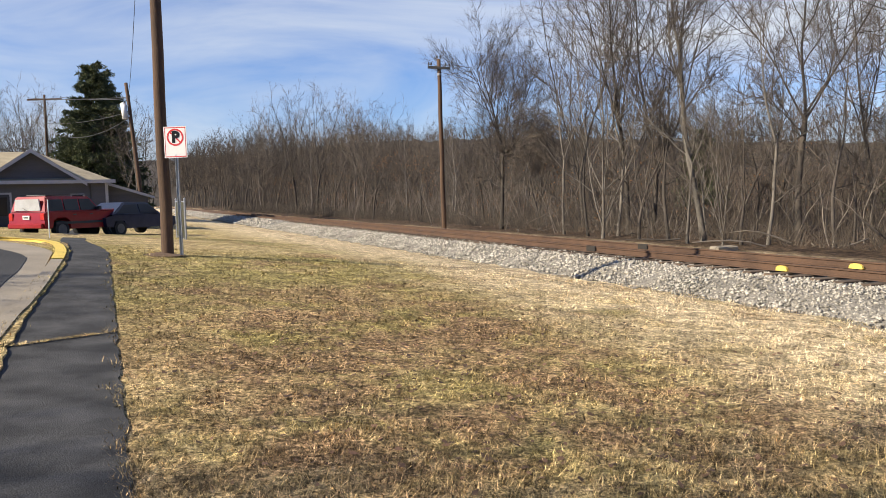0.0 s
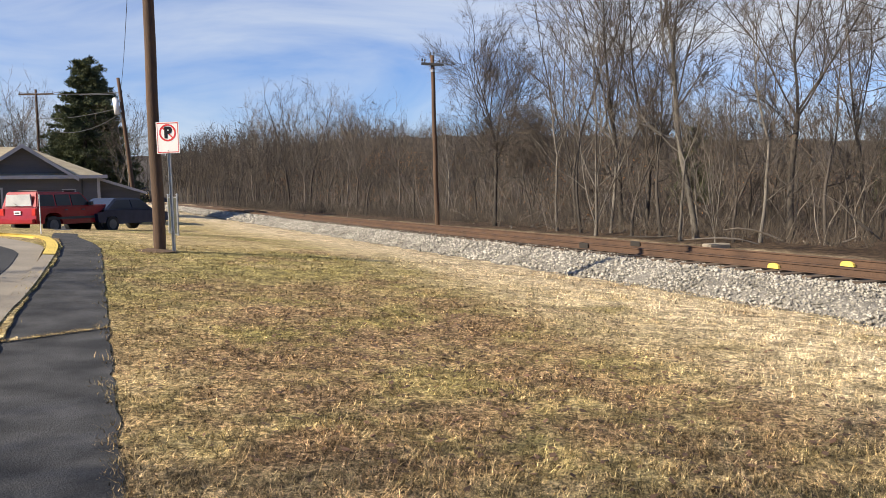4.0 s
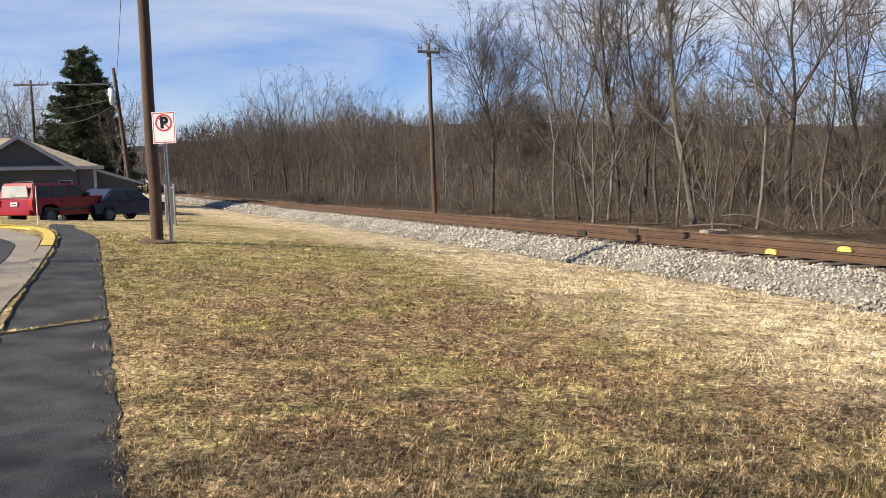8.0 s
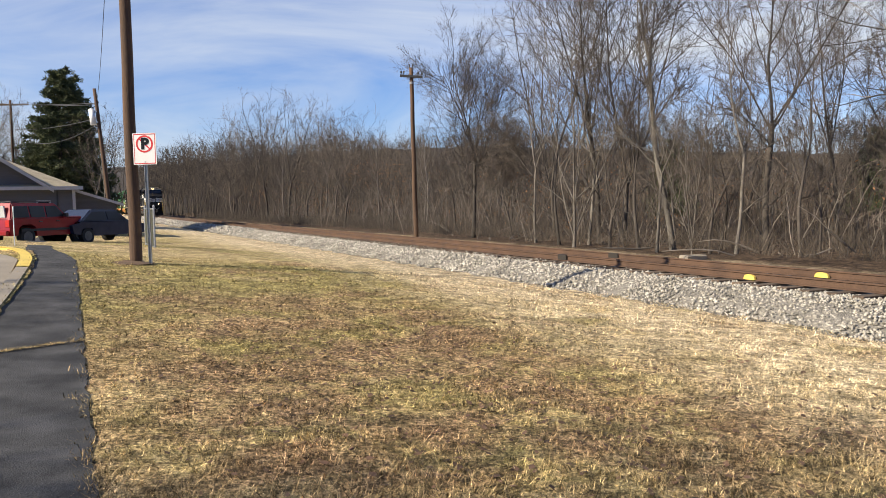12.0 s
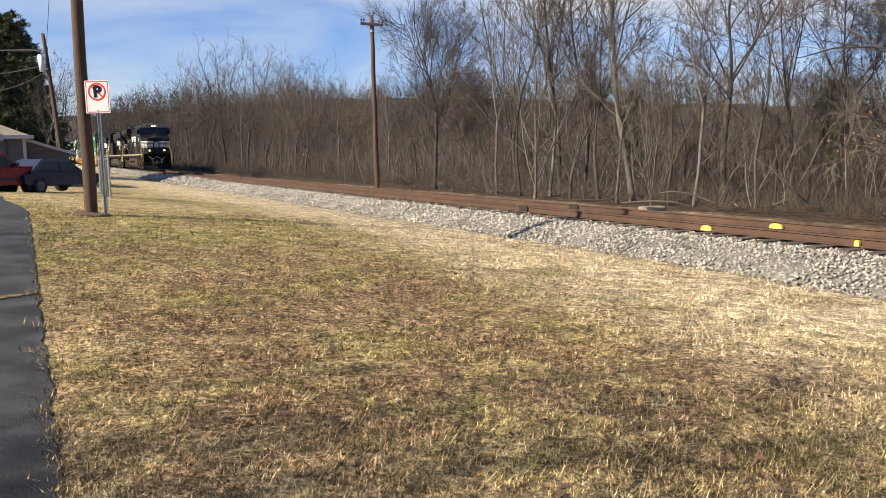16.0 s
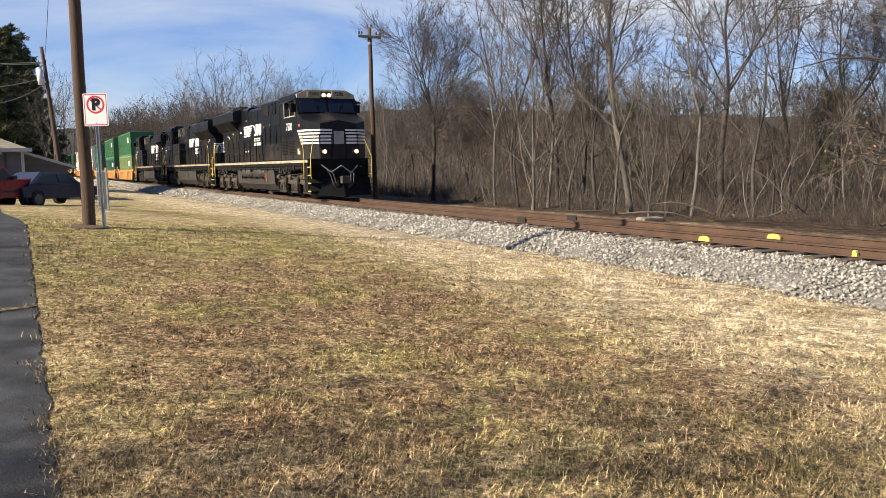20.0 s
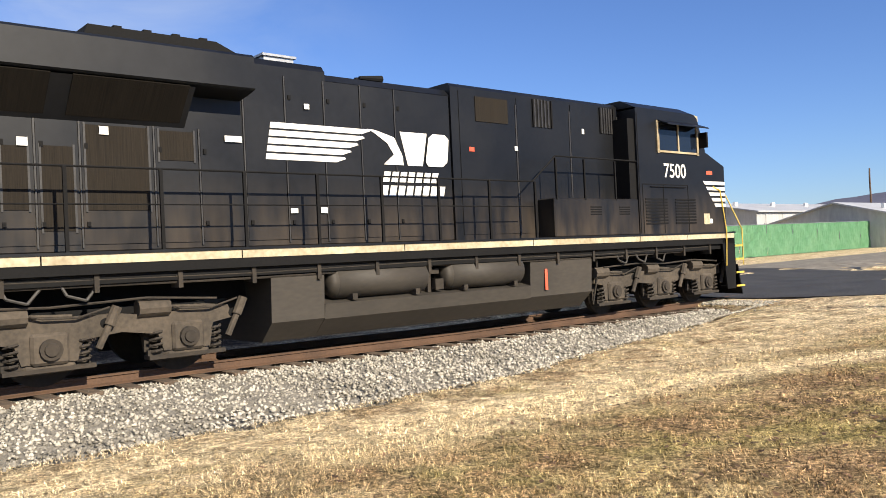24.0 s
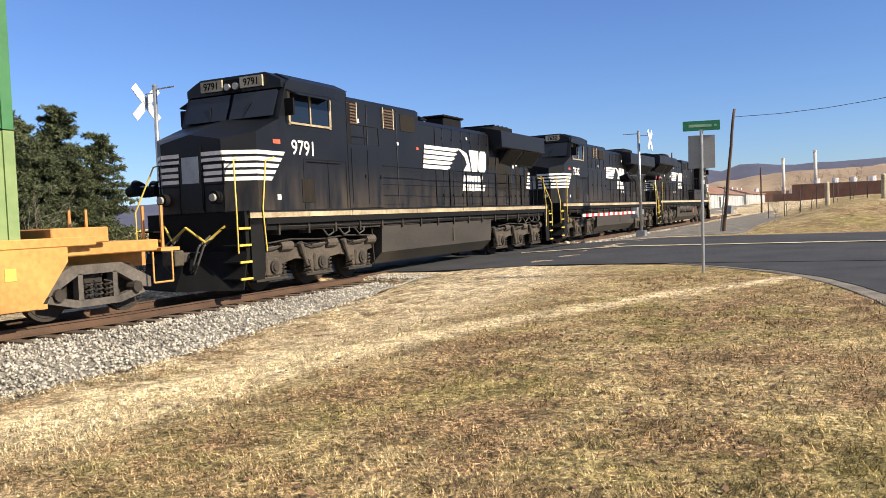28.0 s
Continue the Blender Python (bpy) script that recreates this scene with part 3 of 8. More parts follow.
def bare_tree(seed, height, girth, leaders=4, fork_at=0.35, spread=0.5, lift=0.10, density=1.0, fine=3, limbs=4, wide=1.0, bark=None, twig_r=0.0085):
    """A leafless tree: a trunk that parts into leaders, each with boughs, branches and fine twigs; returns the meshes of its trunk and of its crown."""
    r = random.Random(seed)
    big, small = Wood(), Wood()
    n = 6
    trunk = wander(r, Vector((0, 0, -0.3)), Vector((r.uniform(-0.1, 0.1), r.uniform(-0.1, 0.1), 1)), height * fork_at + 0.3, n, 0.06, 0.09)
    big.tube(trunk, [girth * (1.35 if i == 0 else 1.08 if i == 1 else 1.0) * (1 - 0.28 * i / n) for i in range(n + 1)], 8)
    stems = []
    turn = r.uniform(0, 6.28)
    for k in range(leaders):
        p, d = along(trunk, 1.0 - (0.0 if k < 2 else r.uniform(0.02, 0.25)))
        a = turn + k * 6.28 / leaders + r.uniform(-0.4, 0.4)
        lean = spread * r.uniform(0.55, 1.15) * (0.35 if k == 0 and leaders > 2 else 1.0)
        way = d * math.cos(lean) + Vector((math.cos(a), math.sin(a), 0)) * math.sin(lean)
        L = height * (1 - fork_at) * r.uniform(0.86, 1.06)
        pts = wander(r, p, way, L, 8, lift, 0.13)
        r0 = girth * 0.62 / math.sqrt(leaders) * (1.4 if k == 0 else 0.85)
        big.tube(pts, [r0 * (1 - 0.90 * i / 8) + 0.010 for i in range(9)], 6)
        stems.append((pts, L, r0, 0.12, 10))
    for k in range(limbs):
        t = r.uniform(0.35, 0.95)
        p, d = along(trunk, t)
        L = height * r.uniform(0.14, 0.26) * wide
        pts = wander(r, p, sideways(r, d, r.uniform(0.8, 1.25)), L, 6, lift * 0.5, 0.24)
        big.tube(pts, [girth * 0.2 * (1 - 0.85 * i / 6) + 0.008 for i in range(7)], 5)
        stems.append((pts, L * 1.2, girth * 0.2, 0.25, 6))
    for pts, L, r0, first, m in stems:
        m = max(3, int(m * density))
        for i in range(m):
            t = first + (0.99 - first) * (i + r.random()) / m
            p, d = along(pts, t)
            L1 = wide * L * (0.26 + 0.26 * math.sin(math.pi * (0.25 + 0.65 * t))) * r.uniform(0.65, 1.2)
            bough = wander(r, p, sideways(r, d, r.uniform(0.45, 0.95)), L1, 5, lift * 0.7, 0.22)
            r1 = r0 * (1 - 0.85 * t) * 0.38 + 0.009
            big.tube(bough, [r1 * (1 - 0.85 * q / 5) + 0.006 for q in range(6)], 4)
            for q in range(int(7 * density)):
                t2 = 0.15 + 0.85 * (q + r.random()) / int(7 * density)
                p2, d2 = along(bough, t2)
                L2 = L1 * r.uniform(0.28, 0.55) * (1.15 - 0.5 * t2)
                br = wander(r, p2, sideways(r, d2, r.uniform(0.4, 0.95)), L2, 3, lift * 0.6, 0.25)
                small.tube(br, [0.5 * r1 * (1 - 0.6 * t2) * (1 - 0.6 * g / 3) + 0.006 for g in range(4)], 3)
                for g in range(int(6 * density)):
                    p3, d3 = along(br, 0.1 + 0.9 * r.random())
                    L3 = L2 * r.uniform(0.35, 0.7) + 0.12
                    way = sideways(r, d3, r.uniform(0.3, 0.9)) * L3 + Vector((0, 0, 0.15 * L3))
                    small.spike(p3, way, twig_r)
                    for z in range(fine):
                        p4 = p3 + way * r.uniform(0.15, 0.95)
                        small.spike(p4, sideways(r, way.normalized(), r.uniform(0.3, 0.9)) * (L3 * r.uniform(0.4, 0.75)), twig_r * 0.75)
    return mesh_of("trunk", big.v, big.f, bark or M_BARK, True), mesh_of("crown", small.v, small.f, M_TWIG)


def tree_of(meshes, at, label, name="bare_tree", category="tree", group="woods beyond the track"):
    ob = thing(name, label, category, at, group)
    for me in meshes:
        place(new(me.name.split(".")[0], me), ob)
    return ob


M_PALE_BARK = material("pale_bark", (0.07, 0.062, 0.053), (0.21, 0.187, 0.158), 0.95, scale=1.2, fine=18, vary=0.2, depth=0.02)
KINDS = [
    bare_tree(11, 13.5, 0.13, 4, 0.36, 0.40, 0.10, 0.95, 4, twig_r=0.0065),
    bare_tree(12, 15.0, 0.14, 3, 0.18, 0.34, 0.09, 0.95, 4, limbs=2, twig_r=0.0065),
    bare_tree(13, 11.5, 0.14, 4, 0.46, 0.50, 0.05, density=1.25, fine=4, limbs=7, wide=1.35, twig_r=0.0065),
    bare_tree(14, 14.0, 0.12, 3, 0.50, 0.34, 0.12, 0.95, 4, limbs=6, bark=M_PALE_BARK, twig_r=0.0065),
    bare_tree(15, 9.0, 0.09, 4, 0.06, 0.34, 0.11, 0.8, 3, limbs=0, bark=M_PALE_BARK, twig_r=0.006),
    bare_tree(16, 12.5, 0.15, 4, 0.40, 0.64, 0.06, density=1.0, fine=4, limbs=5, wide=1.1, twig_r=0.0065),
]
THIN = [bare_tree(31, 12.0, 0.12, 3, 0.36, 0.40, 0.11, 0.66, 2, 2, twig_r=0.010), bare_tree(32, 12.0, 0.12, 3, 0.20, 0.45, 0.10, 0.66, 2, 2, twig_r=0.010), bare_tree(33, 12.0, 0.13, 4, 0.32, 0.65, 0.08, 0.66, 1, 2, twig_r=0.010),
        bare_tree(34, 12.0, 0.11, 2, 0.46, 0.32, 0.12, 0.72, 2, 2, bark=M_PALE_BARK, twig_r=0.010), bare_tree(35, 12.0, 0.10, 3, 0.08, 0.40, 0.10, 0.66, 2, 0, twig_r=0.010), bare_tree(36, 12.0, 0.13, 4, 0.36, 0.60, 0.07, 0.66, 1, 2, twig_r=0.010)]
SPARSE = [bare_tree(51, 11.0, 0.10, 4, 0.30, 0.62, 0.07, 0.94, 2, 2, twig_r=0.0083), bare_tree(52, 12.0, 0.10, 4, 0.26, 0.66, 0.07, 0.94, 2, 2, twig_r=0.0083)]
LABELS = ["tall slender leafless tree with upright grey branches", "leafless twin-stemmed tree with rising grey-brown limbs", "broad leafless tree with fine brown twigs",
          "straight leafless tree, bare low down, grey bark", "small leafless multi-stemmed tree at the woods' edge", "spreading leafless tree with crooked grey limbs"]


def at_ray(az, q, turn=0.0, sink=0.0):
    """The pose on the ground in the direction az (degrees from +y to +x) at q metres from the track's middle."""
    a = radians(az)
    way = Vector((math.sin(a), math.cos(a)))
    across = way.x * NX + way.y * NY
    d = (D0 - q) / across
    for _ in range(4):
        s, q1 = track_sq(way.x * d, way.y * d)
        d += (q1 - q) / across
    x, y = way.x * d, way.y * d
    return pose(x, y, ground_z(x, y) - sink, 0, 0, turn)


def plant(kind, az, q, size=1.0, stock=KINDS):
    m = at_ray(az, q, rnd.uniform(0, 360)) @ Matrix.Diagonal((size, size, size * rnd.uniform(0.95, 1.08), 1))
    return tree_of(stock[kind], m, LABELS[kind])


# single trees that stand out along the edge of the woods: kind, direction, distance from the track, size
for kind, az, q, size in [(2, 4.0, -7.0, 0.80), (4, 10.9, -6.2, 1.05), (1, 9.6, -10, 0.86), (0, 12.6, -8.2, 0.95), (1, 14.2, -9.2, 0.92), (3, 17.5, -7.2, 0.92),
                          (4, 18.6, -6.6, 0.5), (5, 23.2, -9.0, 0.86), (0, 27.4, -14, 0.72), (5, 30.0, -18, 0.8), (2, 33.0, -20, 0.7)]:
    plant(kind, az, q, size)


for kind, az, q, size in [(0, -11.4, -12, 1.36), (2, -10.0, -10, 1.26), (5, -8.7, -9.5, 1.1), (1, -7.4, -10, 1.05), (3, -6.2, -12, 0.92), (1, -4.6, -13, 0.8), (0, -12.9, -11, 1.1),
                          (3, 8.3, -6.8, 0.62), (0, 9.9, -6.6, 0.6), (3, 11.9, -7.2, 0.66), (1, 13.3, -6.6, 0.6), (0, 15.2, -6.9, 0.64), (3, 16.4, -6.4, 0.55), (1, 19.8, -7.0, 0.56), (3, 21.4, -7.4, 0.6), (0, 25.3, -8.0, 0.55)]:
    plant(kind, az, q, size, THIN)


def skyline(az):
    """Degrees above the horizon that the mass of the woods reaches."""
    return 4.1 + 0.7 * smooth(-17, -12, az) - 0.5 * smooth(-6, -2, az) + 1.0 * smooth(2, 6, az) - 0.5 * smooth(12, 24, az) - 0.8 * smooth(30, 40, az)


# the ranks behind them, up to an even skyline
for i in range(150):
    az = rnd.uniform(-17.5, 60) if i % 3 else rnd.uniform(-17.5, 8)
    q = -rnd.uniform(7.5, 13) if i % 3 == 1 else -rnd.uniform(11, 60)
    m = at_ray(az, q)
    d = math.hypot(m.translation.x, m.translation.y)
    tall = math.tan(radians(skyline(az) * rnd.uniform(0.72, 1.12))) * d + 1.6 - m.translation.z
    if 3.5 < tall < 17:
        plant(rnd.randrange(6), az, q, tall / 12.0, THIN)

# the big spreading tree beside the track
big_tree = bare_tree(43, 11.8, 0.40, 5, 0.20, 0.85, 0.035, density=0.88, fine=2, limbs=3, wide=1.15, twig_r=0.006)
tree_of(big_tree, at_ray(38.6, -8.2, 40), "large old leafless tree with thick forked trunk and arching limbs", group="")
plant(3, 41.5, -10.5, 0.65)
plant(5, 45.0, -9.5, 0.7)
plant(1, 49.0, -12, 0.7)


def thicket():
    """Undergrowth at the woods' edge and the dense saplings behind: one mass that nobody could count."""
    r = random.Random(5)
    w = Wood()

    def foot(s, q):
        p = on_track(s, q)
        p.z = ground_z(p.x, p.y)
        return p

    def tilt(a):
        return Vector((r.uniform(-a, a), r.uniform(-a, a), 1))
    # low brush and brambles at the edge
    for i in range(4200):
        p = foot(r.uniform(-150, 22), -(5.9 + 13 * r.random() ** 1.5))
        h = r.uniform(0.4, 1.9) * r.uniform(0.5, 1.1)
        for k in range(9):
            w.spike(p + tilt(1) * 0.22, tilt(0.9) * (h * r.uniform(0.5, 1.0)), 0.008)
    # saplings with fine upswept twigs
    for i in range(2700):
        p = foot(16 - 230 * r.random() ** 1.2, -(11.5 + 44 * r.random() ** 1.1))
        h = r.uniform(1.6, 3.2) if r.random() < 0.45 else r.uniform(3.0, 5.6)
        pts = wander(r, p, tilt(0.35), h, 3, 0.03, 0.22)
        w.tube(pts, [0.022, 0.016, 0.011, 0.005], 3)
        for k in range(11):
            a, d = along(pts, r.uniform(0.12, 0.97))
            way = sideways(r, d, r.uniform(0.35, 0.9)) * (h * r.uniform(0.14, 0.34))
            w.spike(a, way, 0.010)
            for j in range(3):
                b = a + way * r.uniform(0.2, 0.95)
                w.spike(b, sideways(r, way.normalized(), r.uniform(0.3, 0.9)) * (h * r.uniform(0.07, 0.18)), 0.008)
    ob = new("undergrowth", mesh_of("undergrowth", w.v, w.f, M_BRUSH))
    tagged(ob, "tangled brown winter undergrowth and saplings at the woods' edge", "undergrowth", kind="stuff")
    # pale leaning stems and vines
    v = Wood()
    for i in range(520):
        p = foot(18 - 120 * r.random() ** 1.3, -(6.2 + 11 * r.random()))
        h = r.uniform(1.2, 4.4)
        pts = wander(r, p, tilt(0.38), h, 6, r.uniform(-0.05, 0.08), 0.24)
        v.tube(pts, [r.uniform(0.011, 0.028) * (1 - 0.13 * k) for k in range(7)], 4)
        for k in range(9):
            a, d = along(pts, r.uniform(0.2, 1))
            v.spike(a, sideways(r, d, r.uniform(0.4, 1.0)) * r.uniform(0.3, 1.1), 0.008)
    ob = new("leaning_stems", mesh_of("leaning_stems", v.v, v.f, M_PALE_STEM))
    tagged(ob, "pale grey leaning saplings and vines along the woods' edge", "saplings", kind="stuff")
    # fallen dead wood at the woods' edge
    d = Wood()
    for i in range(46):
        p = foot(r.uniform(-50, 6), -(5.8 + 3.5 * r.random()))
        p.z += r.uniform(0.03, 0.3)
        a = r.uniform(0, 6.28)
        pts = wander(r, p, Vector((math.cos(a), math.sin(a), r.uniform(0.0, 0.5))), r.uniform(0.8, 3.0), 4, -0.05, 0.2)
        d.tube(pts, [r.uniform(0.02, 0.06) * (1 - 0.18 * k) for k in range(5)], 5)
    ob = new("dead_wood", mesh_of("dead_wood", d.v, d.f, M_PALE_STEM))
    tagged(ob, "fallen grey branches lying at the woods' edge", "branches", kind="stuff")
    # rust-brown leaves that still hang on some trees
    V, T = [], []
    for i in range(210):
        p = foot(12 - 150 * r.random() ** 1.2, -(7.5 + 22 * r.random()))
        p.z += r.uniform(0.6, 5.2)
        size = r.uniform(0.4, 1.4)
        for k in range(int(46 * size)):
            c = p + Vector((r.gauss(0, 1), r.gauss(0, 1), r.gauss(0, 0.8))) * size * 0.6
            d = Vector((r.uniform(-1, 1), r.uniform(-1, 1), r.uniform(-1.2, 0.4))).normalized()
            e = d.cross(Vector((r.uniform(-1, 1), r.uniform(-1, 1), 0.3))).normalized()
            n = len(V)
            V.extend((c, c + d * 0.06 + e * 0.03, c + d * 0.12, c + d * 0.06 - e * 0.03))
            T.append((n, n + 1, n + 2, n + 3))
    ob = new("dead_leaves", mesh_of("dead_leaves", V, T, M_DEAD_LEAF))
    tagged(ob, "rust-brown dead leaves still hanging in the woods", "leaves", kind="stuff")


M_PALE_STEM = material("pale_stem", (0.07, 0.058, 0.047), (0.23, 0.20, 0.165), 0.9, scale=0.6, fine=8, bump=0, island=0.4)
M_DEAD_LEAF = material("dead_leaf", (0.11, 0.055, 0.022), (0.28, 0.15, 0.065), 0.85, scale=0.5, fine=8, bump=0, island=0.4)
thicket()


def far_woods():
    """The wooded rise behind: slender bare trees in great number, up to an even skyline."""
    r = random.Random(9)
    w = Wood()
    for i in range(2200):
        zone = i % 10
        if zone < 4:        # along the track, far on
            s, q = r.uniform(-330, -75), -(7.5 + 46 * r.random() ** 1.2)
        elif zone < 8:      # on the rise behind
            m = at_ray(r.uniform(-15, 44), -r.uniform(26, 105))
            s, q = track_sq(m.translation.x, m.translation.y)
        else:               # where the track vanishes
            s, q = r.uniform(-470, -335), r.choice((-1, -1, 1)) * r.uniform(5, 60)
        p = on_track(s, q)
        if zone == 9:       # behind the house
            a, d = radians(r.uniform(-35, -20.6)), r.uniform(84, 150)
            p = Vector((d * math.sin(a), d * math.cos(a), 0))
        p.z = ground_z(p.x, p.y)
        d = math.hypot(p.x, p.y)
        az = math.degrees(math.atan2(p.x, p.y))
        h = math.tan(radians(skyline(az) * r.uniform(0.66, 1.04))) * d + 1.6 - p.z
        if zone == 9:
            h = r.uniform(7, 10)
        h = max(3.5, min(h, 17.0))
        thin = 0.00021 * min(d, 240)
        pts = wander(r, p, Vector((0, 0, 1)), h, 4, 0.08, 0.16)
        w.tube(pts, [1.7 * thin, 1.5 * thin, 1.2 * thin, 0.9 * thin, 0.3 * thin], 3)
        for k in range(10):
            a, dd = along(pts, r.uniform(0.25, 0.96))
            way = sideways(r, dd, r.uniform(0.35, 0.8)) * (h * r.uniform(0.12, 0.26))
            w.spike(a, way, 1.1 * thin)
            for m in range(5):
                b = a + way * r.uniform(0.2, 1)
                w.spike(b, sideways(r, way.normalized(), r.uniform(0.3, 0.9)) * (h * r.uniform(0.06, 0.14)), 0.85 * thin)
    ob = new("far_woods", mesh_of("far_woods", w.v, w.f, M_BRUSH))
    tagged(ob, "distant grey-brown leafless woods on a rise", "woods", kind="stuff")


far_woods()


def evergreen(seed, height, spread, tiers):
    """A conifer: a straight trunk and drooping boughs thick with needles."""
    r = random.Random(seed)
    w = Wood()
    pts = wander(r, Vector((0, 0, -0.2)), Vector((0, 0, 1)), height, 6, 0.1, 0.02)
    w.tube(pts, [0.22 * (1 - 0.9 * i / 6) + 0.02 for i in range(7)], 7)
    V, T = [], []

    def needles(p, d, size):
        for m in range(5):
            e = sideways(r, d, r.uniform(0.3, 1.3))
            f = e.cross(Vector((r.uniform(-1, 1), r.uniform(-1, 1), r.uniform(-1, 1)))).normalized()
            k = len(V)
            V.extend((p + f * size * 0.16, p - f * size * 0.16, p + e * size))
            T.append((k, k + 1, k + 2))
    for i in range(tiers):
        t = 0.12 + 0.88 * (i + r.random()) / tiers
        p, d = along(pts, t)
        L = spread * (1.06 - t) ** 0.6 * r.uniform(0.45, 1.15) + 0.25
        a = r.uniform(0, 6.28)
        bough = wander(r, p, Vector((math.cos(a), math.sin(a), 0.25 - 0.35 * (1 - t))), L, 4, -0.03, 0.10)
        w.tube(bough, [0.035, 0.028, 0.02, 0.014, 0.006], 3)
        for m in range(int(20 + 17 * L)):
            b, d2 = along(bough, r.uniform(0.15, 1))
            needles(b + Vector((r.uniform(-1, 1), r.uniform(-1, 1), r.uniform(-0.6, 0.5))) * 0.22 * L ** 0.5, d2, r.uniform(0.18, 0.38))
    return mesh_of("trunk", w.v, w.f, M_BARK), mesh_of("crown", V, T, M_NEEDLE)


PINES = [evergreen(21, 14.0, 3.9, 200), evergreen(22, 10.0, 3.2, 150), evergreen(23, 8.5, 2.8, 120)]


def polar(az, d, turn=0.0, lift=0.0):
    x, y = d * math.sin(radians(az)), d * math.cos(radians(az))
    return pose(x, y, ground_z(x, y) + lift, 0, 0, turn)


for kind, az, d, size in ((0, -22.75, 76, 0.93), (0, -21.7, 86, 0.80), (1, -23.6, 80, 0.95), (0, -22.2, 82, 0.95), (1, -21.3, 78, 0.95), (1, -31.0, 82, 0.9), (0, -33, 80, 0.9)):
    tree_of(PINES[kind], polar(az, d, az * 7) @ Matrix.Scale(size, 4), "tall dark green pine behind the house", "pine_tree", group="pines behind the house")
for i, (az, d, size) in enumerate(((103.5, 56, 0.9), (105.5, 60, 0.85), (107.5, 63, 0.72), (101, 58, 1.0), (98, 60, 1.0), (109.0, 66, 1.0), (106.5, 70, 1.1), (104.5, 66, 1.1), (118.5, 88, 0.85), (120.2, 92, 0.9), (124.6, 98, 0.8), (114, 78, 0.9))):
    tree_of(PINES[1 + i % 2], polar(az, d, i * 50) @ Matrix.Scale(size, 4), "dark green evergreen tree beyond the crossing", "evergreen_tree", group="evergreens beyond the crossing")
# small evergreens among the bare woods
for az, q in ((17.4, -30), (34.5, -34), (29.6, -38)):
    tree_of(PINES[2], at_ray(az, q, 30) @ Matrix.Scale(0.75, 4), "small dull green evergreen among bare trees", "evergreen_tree", group="evergreens in the woods")
# bare trees behind the house
for i, (az, d, kind, size) in enumerate(((-29.5, 74, 0, 0.62), (-28.3, 80, 3, 0.68), (-27.2, 78, 0, 0.66), (-26.2, 86, 1, 0.70), (-25.2, 92, 3, 0.72), (-20.9, 72, 5, 0.55), (-20.6, 88, 2, 0.72), (-21.0, 110, 5, 0.75), (-31, 70, 1, 0.65), (-20.4, 64, 3, 0.5), (-33, 76, 0, 0.7),
                                         (-24.6, 96, 4, 0.66), (-20.3, 78, 2, 0.62), (-20.0, 96, 0, 0.72), (-27.8, 96, 5, 0.75), (-29.0, 92, 2, 0.75), (-30.3, 88, 1, 0.66), (-25.8, 98, 2, 0.75), (-19.4, 100, 5, 0.66), (-18.8, 120, 2, 0.72), (-19.8, 84, 4, 0.5))):
    tree_of(THIN[kind], polar(az, d, i * 77) @ Matrix.Scale(size * 1.2, 4), LABELS[kind], group="trees behind the house")


# trees off to the side of the lawn, whose shadows fall across it
for x, y, kind, size in ((-14.6, -1.1, 0, 1.0), (-12.1, -2.6, 1, 0.9), (-19.0, 6.6, 0, 0.7)):
    tree_of(SPARSE[kind], pose(x, y, ground_z(x, y), 0, 0, 60 * x) @ Matrix.Scale(size, 4), LABELS[5], group="trees beside the road")



